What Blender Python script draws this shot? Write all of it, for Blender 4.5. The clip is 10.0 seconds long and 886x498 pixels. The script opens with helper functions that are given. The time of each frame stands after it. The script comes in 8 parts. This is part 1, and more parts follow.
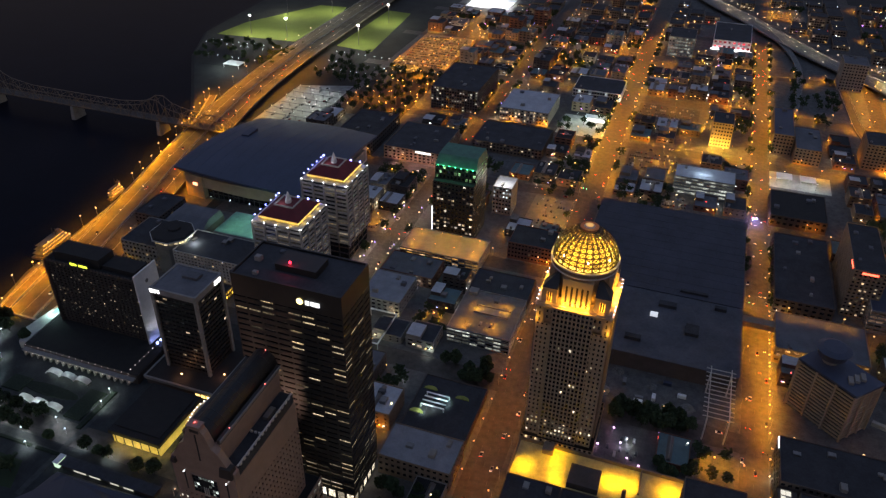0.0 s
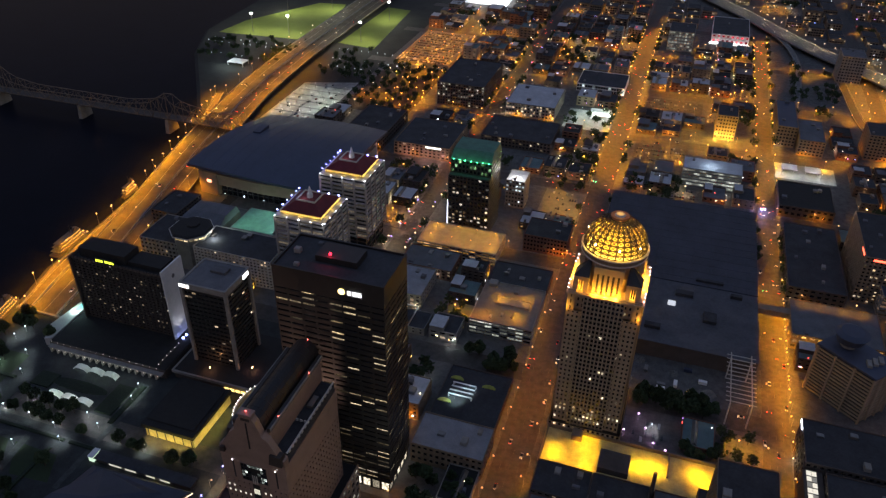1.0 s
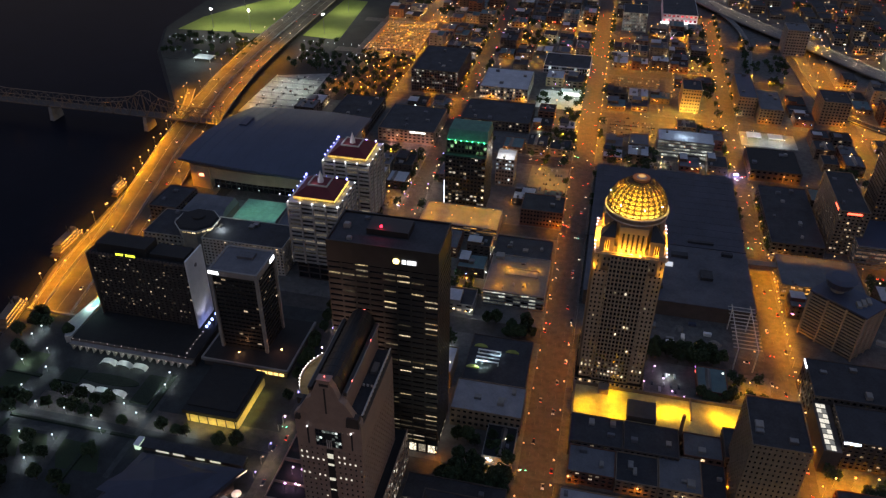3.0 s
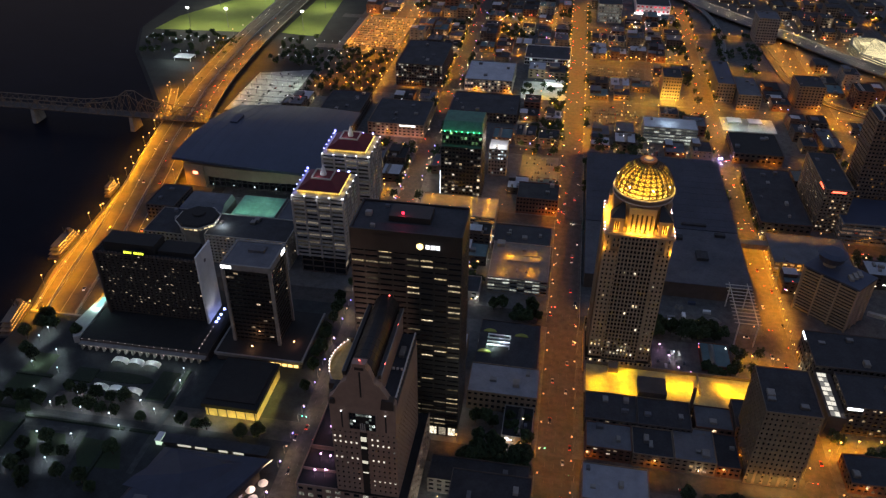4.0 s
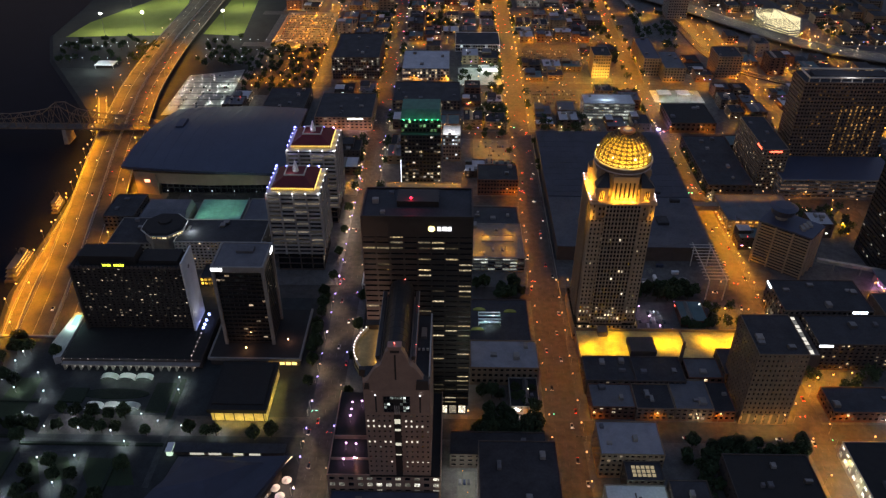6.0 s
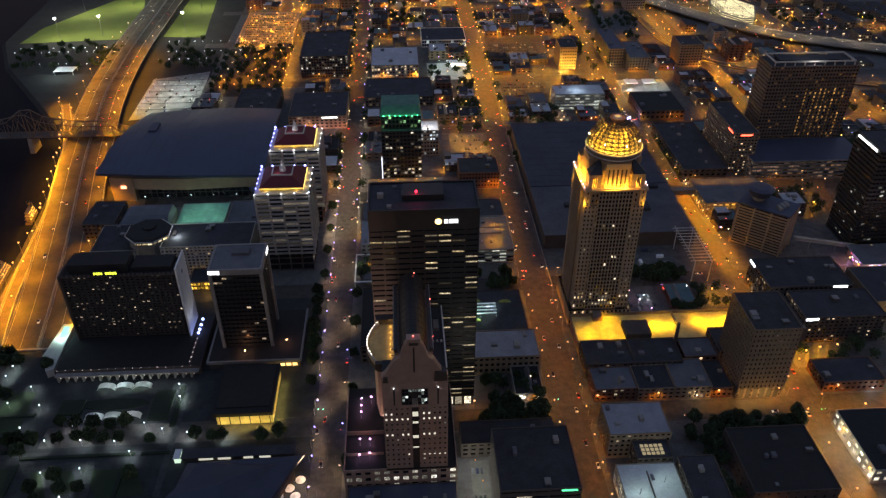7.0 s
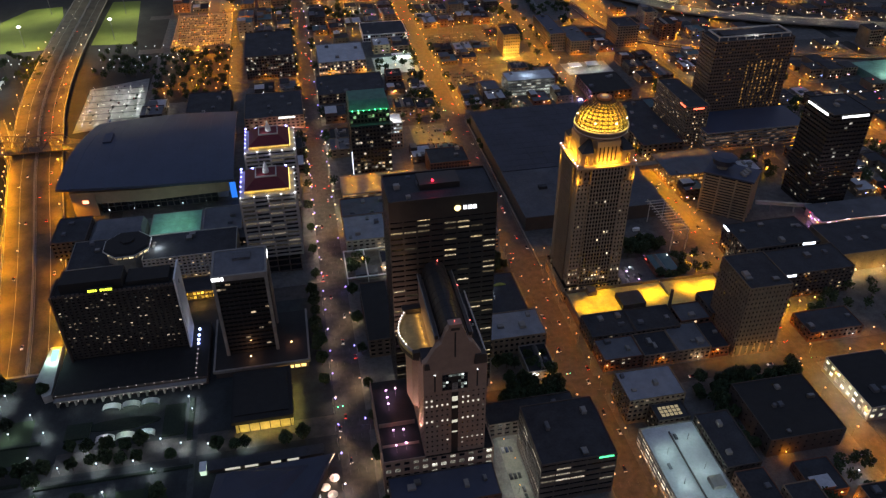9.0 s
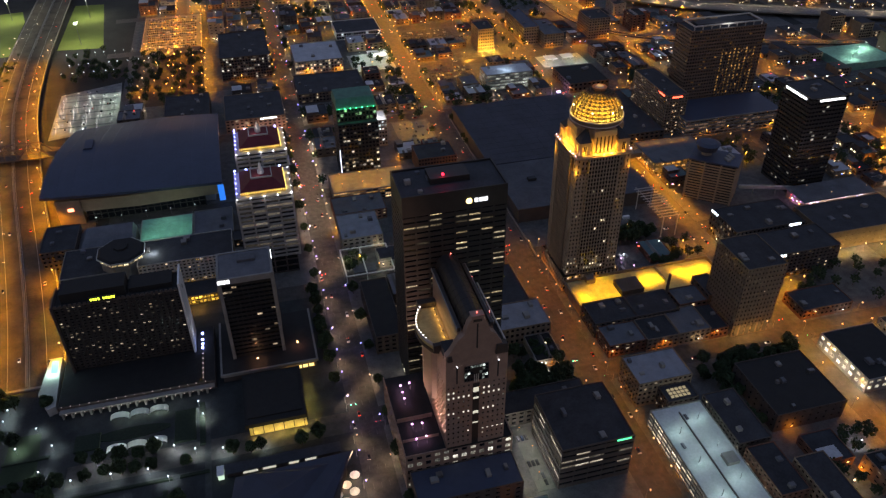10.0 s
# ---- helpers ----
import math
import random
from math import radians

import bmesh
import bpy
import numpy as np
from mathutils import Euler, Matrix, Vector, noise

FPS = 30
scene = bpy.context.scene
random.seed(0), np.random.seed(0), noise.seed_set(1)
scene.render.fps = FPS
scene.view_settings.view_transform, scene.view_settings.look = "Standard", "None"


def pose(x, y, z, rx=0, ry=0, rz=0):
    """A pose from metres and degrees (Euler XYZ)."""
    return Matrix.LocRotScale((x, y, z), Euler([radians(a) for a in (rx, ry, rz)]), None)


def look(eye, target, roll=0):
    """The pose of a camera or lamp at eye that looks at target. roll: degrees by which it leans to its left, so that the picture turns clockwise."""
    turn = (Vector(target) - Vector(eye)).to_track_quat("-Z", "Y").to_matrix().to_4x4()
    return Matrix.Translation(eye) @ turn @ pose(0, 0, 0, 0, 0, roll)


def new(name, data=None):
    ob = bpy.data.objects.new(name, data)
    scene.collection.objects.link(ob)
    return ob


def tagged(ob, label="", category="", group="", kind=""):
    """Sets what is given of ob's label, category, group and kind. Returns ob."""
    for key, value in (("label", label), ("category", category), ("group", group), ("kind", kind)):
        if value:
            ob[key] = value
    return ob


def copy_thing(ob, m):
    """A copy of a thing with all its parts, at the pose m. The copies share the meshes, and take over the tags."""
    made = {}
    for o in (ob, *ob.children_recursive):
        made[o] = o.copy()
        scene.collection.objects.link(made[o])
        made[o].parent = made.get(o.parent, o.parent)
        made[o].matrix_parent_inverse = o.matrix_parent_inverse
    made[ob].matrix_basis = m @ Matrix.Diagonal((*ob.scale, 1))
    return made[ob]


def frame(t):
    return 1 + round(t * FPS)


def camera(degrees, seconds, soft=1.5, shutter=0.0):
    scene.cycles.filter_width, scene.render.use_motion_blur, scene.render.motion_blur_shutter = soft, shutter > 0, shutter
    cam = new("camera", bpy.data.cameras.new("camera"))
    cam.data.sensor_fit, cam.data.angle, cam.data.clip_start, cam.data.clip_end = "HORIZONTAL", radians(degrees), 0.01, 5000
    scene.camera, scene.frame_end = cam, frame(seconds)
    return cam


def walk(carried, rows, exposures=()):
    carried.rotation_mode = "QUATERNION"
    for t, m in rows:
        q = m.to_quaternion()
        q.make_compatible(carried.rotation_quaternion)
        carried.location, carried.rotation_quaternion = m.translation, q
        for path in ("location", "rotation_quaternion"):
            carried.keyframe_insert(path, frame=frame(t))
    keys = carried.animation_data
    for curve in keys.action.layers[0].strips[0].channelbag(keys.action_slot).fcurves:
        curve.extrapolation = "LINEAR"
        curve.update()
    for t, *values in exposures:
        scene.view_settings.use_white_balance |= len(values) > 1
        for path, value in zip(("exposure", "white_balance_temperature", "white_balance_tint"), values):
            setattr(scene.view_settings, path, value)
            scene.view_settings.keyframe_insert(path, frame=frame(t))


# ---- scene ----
cam = camera(60.3, 10.0, soft=1.3)
METRES, EYE, TILT, LEAN, TURN = 311.0, 387.0, 0.0, 0.0, 19.0
ROWS = [
    (0.0, 0.0, 0.0, 0.0, 0.57, -33.22, -0.87),
    (0.5, -0.0407, -0.0123, -0.0002, 0.14, -33.3, -0.85),
    (1.0, -0.0857, -0.0282, 0.0009, -0.61, -33.36, -0.8),
    (1.5, -0.1307, -0.0456, 0.0002, -1.87, -33.46, -0.75),
    (2.0, -0.1835, -0.0674, -0.0, -3.53, -33.55, -0.66),
    (2.5, -0.2309, -0.0857, 0.0001, -4.9, -33.65, -0.63),
    (4.0, -0.387, -0.1267, -0.0041, -9.52, -33.89, -0.49),
    (4.5, -0.433, -0.1304, -0.0045, -11.02, -33.99, -0.43),
    (5.0, -0.4859, -0.1304, -0.004, -13.24, -34.09, -0.36),
    (5.5, -0.5317, -0.1281, -0.0046, -15.68, -34.2, -0.26),
    (7.0, -0.6788, -0.1022, -0.0071, -22.39, -34.5, -0.06),
    (7.5, -0.7228, -0.089, -0.0066, -24.23, -34.58, 0.0),
    (8.0, -0.7727, -0.0723, -0.0065, -26.32, -34.7, 0.07),
    (8.5, -0.816, -0.0564, -0.008, -28.17, -34.78, 0.11),
    (9.0, -0.865, -0.0369, -0.0098, -30.2, -34.88, 0.18),
    (9.5, -0.9077, -0.0183, -0.0114, -31.96, -35.01, 0.26),
    (10.0, -0.9557, 0.0049, -0.0092, -33.91, -35.11, 0.32),
]
walk(cam, [(t, pose(0, 0, EYE, TILT, LEAN, TURN) @ pose(METRES * x, METRES * y, METRES * z, 90 + pitch, roll, yaw)) for t, x, y, z, yaw, pitch, roll in ROWS])

# ---- night sky: blue overhead, warmed by the city's glow towards the horizon ----
SKY = 0.135
world = bpy.data.worlds.new("night_sky")
scene.world = world
world.use_nodes = True
wn = world.node_tree.nodes["Background"]
sky_at = world.node_tree.nodes.new("ShaderNodeTexCoord")
sky_xyz = world.node_tree.nodes.new("ShaderNodeSeparateXYZ")
sky_ramp = world.node_tree.nodes.new("ShaderNodeValToRGB")
sky_ramp.color_ramp.elements[0].position, sky_ramp.color_ramp.elements[0].color = 0.0, (1.0, 0.66, 0.38, 1)
sky_ramp.color_ramp.elements[1].position, sky_ramp.color_ramp.elements[1].color = 0.55, (0.42, 0.58, 1.0, 1)
world.node_tree.links.new(sky_at.outputs["Generated"], sky_xyz.inputs["Vector"])
world.node_tree.links.new(sky_xyz.outputs["Z"], sky_ramp.inputs["Fac"])
world.node_tree.links.new(sky_ramp.outputs["Color"], wn.inputs["Color"])
wn.inputs["Strength"].default_value = SKY
scene.view_settings.exposure = 1.08

SODIUM, WARM, COOL, GOLD = (1.0, 0.31, 0.008), (1.0, 0.72, 0.42), (0.80, 0.92, 1.0), (1.0, 0.50, 0.035)
STREET_W = 4400.0


# ---- materials ----
MATS = {}


def mat(name, color, rough=0.85, metal=0.0, var=0.35, size=6.0, grain=0.6, bump=0.15):
    """A worn surface: broad stains and fine grain over a base colour."""
    if name in MATS:
        return MATS[name]
    m = bpy.data.materials.new(name)
    m.use_nodes = True
    nt = m.node_tree
    b = nt.nodes["Principled BSDF"]
    tc = nt.nodes.new("ShaderNodeTexCoord")
    big = nt.nodes.new("ShaderNodeTexNoise")
    big.inputs["Scale"].default_value, big.inputs["Detail"].default_value, big.inputs["Roughness"].default_value = 1.0 / size, 5.0, 0.65
    fine = nt.nodes.new("ShaderNodeTexNoise")
    fine.inputs["Scale"].default_value, fine.inputs["Detail"].default_value = 1.0 / grain, 3.0
    nt.links.new(tc.outputs["Object"], big.inputs["Vector"])
    nt.links.new(tc.outputs["Object"], fine.inputs["Vector"])
    info = nt.nodes.new("ShaderNodeObjectInfo")
    add = nt.nodes.new("ShaderNodeMath")
    add.operation = "MULTIPLY_ADD"
    add.inputs[1].default_value = 0.45
    nt.links.new(fine.outputs["Fac"], add.inputs[0])
    nt.links.new(big.outputs["Fac"], add.inputs[2])
    rnd = nt.nodes.new("ShaderNodeMath")
    rnd.operation = "MULTIPLY_ADD"
    rnd.inputs[1].default_value = 0.18
    nt.links.new(info.outputs["Random"], rnd.inputs[0])
    nt.links.new(add.outputs[0], rnd.inputs[2])
    ramp = nt.nodes.new("ShaderNodeMapRange")
    ramp.inputs["From Min"].default_value, ramp.inputs["From Max"].default_value = 0.50, 1.08
    ramp.inputs["To Min"].default_value, ramp.inputs["To Max"].default_value = 1.0 - var, 1.0 + var
    nt.links.new(rnd.outputs[0], ramp.inputs["Value"])
    mul = nt.nodes.new("ShaderNodeMix")
    mul.data_type, mul.blend_type = "RGBA", "MULTIPLY"
    mul.inputs["Factor"].default_value = 1.0
    mul.inputs["A"].default_value = (*color, 1)
    nt.links.new(ramp.outputs["Result"], mul.inputs["B"])
    nt.links.new(mul.outputs["Result"], b.inputs["Base Color"])
    b.inputs["Roughness"].default_value, b.inputs["Metallic"].default_value = rough, metal
    if bump:
        bp = nt.nodes.new("ShaderNodeBump")
        bp.inputs["Strength"].default_value, bp.inputs["Distance"].default_value = bump, 0.1
        nt.links.new(fine.outputs["Fac"], bp.inputs["Height"])
        nt.links.new(bp.outputs["Normal"], b.inputs["Normal"])
    MATS[name] = m
    return m


def glow(name, color, strength):
    """A lamp's lens, a lit sign or a string of bulbs."""
    if name in MATS:
        return MATS[name]
    m = bpy.data.materials.new(name)
    m.use_nodes = True
    b = m.node_tree.nodes["Principled BSDF"]
    b.inputs["Base Color"].default_value = (*[0.3 * c for c in color], 1)
    b.inputs["Emission Color"].default_value = (*color, 1)
    b.inputs["Emission Strength"].default_value = strength
    m.cycles.emission_sampling = "NONE"
    MATS[name] = m
    return m


def panes(name, lit, color=WARM, strength=0.8, cool=0.25, base=(0.012, 0.014, 0.018)):
    """Window glass, dark but for the rooms where the lights are on: a share of the panes, unevenly from floor to floor."""
    if name in MATS:
        return MATS[name]
    m = bpy.data.materials.new(name)
    m.use_nodes = True
    nt = m.node_tree
    b = nt.nodes["Principled BSDF"]
    b.inputs["Base Color"].default_value, b.inputs["Roughness"].default_value = (*base, 1), 0.12
    geo = nt.nodes.new("ShaderNodeNewGeometry")
    info = nt.nodes.new("ShaderNodeObjectInfo")

    def math_node(op, a, c):
        n = nt.nodes.new("ShaderNodeMath")
        n.operation = op
        for i, v in enumerate((a, c)):
            if isinstance(v, (int, float)):
                n.inputs[i].default_value = v
            else:
                nt.links.new(v, n.inputs[i])
        return n.outputs[0]

    floor_share = math_node("ADD", math_node("MULTIPLY", math_node("POWER", info.outputs["Random"], 2.0), 1.9 * lit), 0.35 * lit)
    mix = math_node("MULTIPLY", math_node("MULTIPLY_ADD", geo.outputs["Random Per Island"], 13.71), math_node("MULTIPLY_ADD", info.outputs["Random"], 91.37))
    for link in mix.node.inputs[:2]:
        link.links[0].from_node.inputs[2].default_value = 1.0
    pane = math_node("FRACT", mix, 0.0)
    on = math_node("LESS_THAN", pane, floor_share)
    vary = math_node("FRACT", math_node("MULTIPLY", pane, 917.0), 0.0)
    level = math_node("MULTIPLY", math_node("MULTIPLY_ADD", math_node("POWER", vary, 2.5), 1.25), strength)
    level.node.inputs[0].links[0].from_node.inputs[2].default_value = 0.07
    tc = nt.nodes.new("ShaderNodeTexCoord")
    ns = nt.nodes.new("ShaderNodeTexNoise")
    ns.inputs["Scale"].default_value, ns.inputs["Detail"].default_value = 1.3, 3.0
    nt.links.new(tc.outputs["Object"], ns.inputs["Vector"])
    rooms = math_node("MULTIPLY", math_node("POWER", ns.outputs["Fac"], 3.5), 10.0)
    nt.links.new(math_node("MULTIPLY", math_node("MULTIPLY", on, level), rooms), b.inputs["Emission Strength"])
    hue = nt.nodes.new("ShaderNodeMix")
    hue.data_type = "RGBA"
    hue.inputs["A"].default_value, hue.inputs["B"].default_value = (*color, 1), (0.85, 0.95, 1.0, 1)
    nt.links.new(math_node("MULTIPLY", math_node("FRACT", math_node("MULTIPLY", pane, 71.0), 0.0), cool), hue.inputs["Factor"])
    nt.links.new(hue.outputs["Result"], b.inputs["Emission Color"])
    m.cycles.emission_sampling = "NONE"
    MATS[name] = m
    return m


ASPHALT = mat("asphalt", (0.060, 0.053, 0.047), 0.75, var=0.6, size=5, grain=0.5)
GROUND = mat("open_ground", (0.021, 0.022, 0.020), 0.9, var=0.5, size=25, grain=2)
# worn concrete; the lamps' golden sodium glow is partly put into its colour
SODIUM_DECK = mat("worn_deck_sodium_tint", (0.085, 0.068, 0.044), 0.8, var=0.75, size=22, grain=0.9)
PAVING = mat("paving", (0.095, 0.09, 0.085), 0.85, var=0.55, size=6, grain=1.2)
CONCRETE = mat("concrete", (0.24, 0.225, 0.205), 0.85, var=0.3, size=7)
PALE = mat("pale_concrete", (0.50, 0.47, 0.42), 0.8, var=0.22, size=9)
TAN = mat("tan_stone", (0.345, 0.255, 0.165), 0.8, var=0.2, size=8)
LIME = mat("limestone", (0.23, 0.19, 0.14), 0.8, var=0.25, size=7)
WHITE = mat("white_paint", (0.75, 0.74, 0.72), 0.6, var=0.15, size=6)
GRANITE = mat("pink_granite", (0.30, 0.205, 0.155), 0.45, var=0.18, size=5)
BRONZE = mat("dark_bronze", (0.024, 0.022, 0.021), 0.5, metal=0.0, var=0.25)
DARKWALL = mat("dark_brick", (0.075, 0.060, 0.052), 0.85, var=0.3)
BRICK = mat("red_brick", (0.15, 0.075, 0.05), 0.85, var=0.3)
BUFF = mat("buff_brick", (0.20, 0.15, 0.105), 0.85, var=0.28)
ROOF_DARK = mat("tar_roof", (0.038, 0.038, 0.042), 0.9, var=0.5, size=14, grain=1.5)
ROOF_GREY = mat("gravel_roof", (0.12, 0.12, 0.13), 0.9, var=0.35, size=12, grain=1.0)
ROOF_PALE = mat("membrane_roof", (0.45, 0.45, 0.47), 0.7, var=0.22, size=12, grain=1.5)
ROOF_BLUE = mat("blue_metal_roof", (0.046, 0.057, 0.094), 0.55, metal=0.0, var=0.2, size=30, grain=3)
ROOF_RED = mat("red_tile_roof", (0.14, 0.015, 0.02), 0.7, var=0.25)
STEEL = mat("grey_steel", (0.22, 0.21, 0.20), 0.45, metal=0.7, var=0.25)
RUST = mat("bridge_steel", (0.16, 0.12, 0.09), 0.7, metal=0.2, var=0.3)
GRASS = mat("grass", (0.022, 0.036, 0.014), 0.95, var=0.3, size=18, grain=0.8)
TURF = mat("sports_turf", (0.16, 0.20, 0.035), 0.95, var=0.18, size=30, grain=1.0)
LEAF = mat("foliage", (0.035, 0.055, 0.020), 0.9, var=0.6, size=1.5, grain=0.5)
BARK = mat("bark", (0.09, 0.065, 0.045), 0.95)
PAINT_LINE = mat("road_paint", (0.12, 0.115, 0.105), 0.7, var=0.3)
WATER = mat("river_water", (0.010, 0.011, 0.017), 0.28, var=0.2, size=60, grain=4, bump=0.06)

WATER.node_tree.nodes["Principled BSDF"].inputs["Specular IOR Level"].default_value = 0.01

G_DARK = panes("glass_mostly_dark", 0.02, WARM, 0.4)
G_FEW = panes("glass_few_lit", 0.06, WARM, 0.45)
G_SOME = panes("glass_some_lit", 0.14, (1.0, 0.66, 0.34), 0.45)
G_MANY = panes("glass_many_lit", 0.5)
G_SHOP = panes("glass_shopfront", 0.3, (1.0, 0.60, 0.26), 0.5)
G_COOL = panes("glass_cool_lit", 0.6, (0.8, 0.95, 1.0), 1.0)
G_GARAGE = panes("garage_bays", 1.6, (0.92, 0.97, 0.82), 0.24)
G_GARAGE_O = panes("garage_bays_sodium", 1.6, (1.0, 0.5, 0.08), 0.42)


FABRIC = mat("white_fabric", (0.78, 0.77, 0.74), 0.7, var=0.12, size=3)
fab_tree = FABRIC.node_tree
fab_thin, fab_mix = fab_tree.nodes.new("ShaderNodeBsdfTranslucent"), fab_tree.nodes.new("ShaderNodeMixShader")
fab_thin.inputs["Color"].default_value = (0.78, 0.77, 0.74, 1)
fab_tree.links.new(fab_tree.nodes["Principled BSDF"].outputs["BSDF"], fab_mix.inputs[1])
fab_tree.links.new(fab_thin.outputs["BSDF"], fab_mix.inputs[2])
fab_tree.links.new(fab_mix.outputs["Shader"], fab_tree.nodes["Material Output"].inputs["Surface"])


# ---- geometry ----
OCC = []


class Geo:
    """Vertices and faces of one mesh."""

    def __init__(self):
        self.v, self.f = [], []

    def face(self, *pts):
        n = len(self.v)
        self.v += [tuple(p) for p in pts]
        self.f.append(tuple(range(n, n + len(pts))))
        return self

    def box(self, x0, x1, y0, y1, z0, z1):
        n = len(self.v)
        self.v += [(x, y, z) for z in (z0, z1) for x, y in ((x0, y0), (x1, y0), (x1, y1), (x0, y1))]
        self.f += [tuple(n + i for i in q) for q in ((3, 2, 1, 0), (4, 5, 6, 7), (0, 1, 5, 4), (1, 2, 6, 5), (2, 3, 7, 6), (3, 0, 4, 7))]
        return self

    def prism(self, poly, z0, z1, top=None):
        """An upright prism over a polygon (anticlockwise); top: another outline for its upper end."""
        n, k = len(self.v), len(poly)
        self.v += [(p[0], p[1], z0) for p in poly] + [(p[0], p[1], z1) for p in (top or poly)]
        self.f.append(tuple(n + i for i in reversed(range(k))))
        self.f.append(tuple(n + k + i for i in range(k)))
        self.f += [(n + i, n + (i + 1) % k, n + k + (i + 1) % k, n + k + i) for i in range(k)]
        return self

    def cyl(self, cx, cy, z0, z1, r0, r1=None, sides=12, turn=0.0):
        r1 = r0 if r1 is None else r1
        ang = [turn + 2 * math.pi * i / sides for i in range(sides)]
        return self.prism([(cx + r0 * math.cos(a), cy + r0 * math.sin(a)) for a in ang], z0, z1, [(cx + r1 * math.cos(a), cy + r1 * math.sin(a)) for a in ang])

    def bar(self, p, q, r, sides=4):
        """A straight bar of radius r from p to q."""
        p, q = Vector(p), Vector(q)
        d = (q - p).normalized()
        a = d.orthogonal().normalized()
        b = d.cross(a)
        ring = [(math.cos(t) * a + math.sin(t) * b) * r for t in [2 * math.pi * (i + 0.5) / sides for i in range(sides)]]
        n = len(self.v)
        self.v += [tuple(p + o) for o in ring] + [tuple(q + o) for o in ring]
        self.f += [(n + i, n + (i + 1) % sides, n + sides + (i + 1) % sides, n + sides + i) for i in range(sides)]
        self.f += [tuple(n + i for i in reversed(range(sides))), tuple(n + sides + i for i in range(sides))]
        return self

    def ball(self, c, r, rings=5, sides=8, squash=1.0):
        n = len(self.v)
        for i in range(rings + 1):
            a = math.pi * i / rings
            for j in range(sides):
                t = 2 * math.pi * j / sides
                self.v.append((c[0] + r * math.sin(a) * math.cos(t), c[1] + r * math.sin(a) * math.sin(t), c[2] + squash * r * math.cos(a)))
        for i in range(rings):
            for j in range(sides):
                k = (j + 1) % sides
                self.f.append((n + i * sides + j, n + (i + 1) * sides + j, n + (i + 1) * sides + k, n + i * sides + k))
        return self


ORIGIN = {}


def thing(name, x, y, z, label, category, group="", kind="", turn=0.0):
    """A top-level thing: an Empty at its base; its parts' geometry is given in the world's metres (turned about the base)."""
    ob = new(name)
    ob.empty_display_size = 0.5
    ob.matrix_basis = pose(x, y, z, 0, 0, turn)
    ORIGIN[ob.name] = (x, y, z)
    return tagged(ob, label, category, group, kind)


def part(name, geo, material, parent=None, label="", kind="", smooth=False):
    me = bpy.data.meshes.new(name)
    ox, oy, oz = ORIGIN.get(parent.name, (0, 0, 0)) if parent else (0, 0, 0)
    me.from_pydata([(x - ox, y - oy, z - oz) for x, y, z in geo.v], [], geo.f)
    me.materials.append(material)
    if smooth:
        me.polygons.foreach_set("use_smooth", [True] * len(me.polygons))
    me.update()
    ob = new(name, me)
    if parent:
        ob.parent = parent
        ORIGIN[ob.name] = (ox, oy, oz)
    return tagged(ob, label, "", "", kind)


def solid(name, geo, material, label, category, kind="", group=""):
    """A top-level thing, or a piece of the setting, that is one mesh."""
    return tagged(part(name, geo, material), label, category, group, kind)


def lamp_light(name, parent, at, color, watts, kind="POINT", radius=0.4, aim=None, cone=150):
    li = bpy.data.lights.new(name, kind)
    li.color, li.energy = color, watts
    li.shadow_soft_size = radius
    if kind == "SPOT":
        li.spot_size, li.spot_blend = radians(cone), 0.6
    ob = new(name, li)
    ox, oy, oz = ORIGIN.get(parent.name, (0, 0, 0)) if parent else (0, 0, 0)
    m = look(at, aim) if aim else pose(*at)
    ob.matrix_basis = Matrix.Translation((-ox, -oy, -oz)) @ m
    if parent:
        ob.parent = parent
    return ob


def sides_of(x0, x1, y0, y1, inset):
    """The four facades: name, length, and the point u metres along and d metres inside."""
    return (("front", x1 - x0, lambda u, d: (x0 + u, y0 + d)), ("back", x1 - x0, lambda u, d: (x1 - u, y1 - d)),
            ("left", y1 - y0, lambda u, d: (x0 + d, y1 - u)), ("right", y1 - y0, lambda u, d: (x1 - d, y0 + u)))


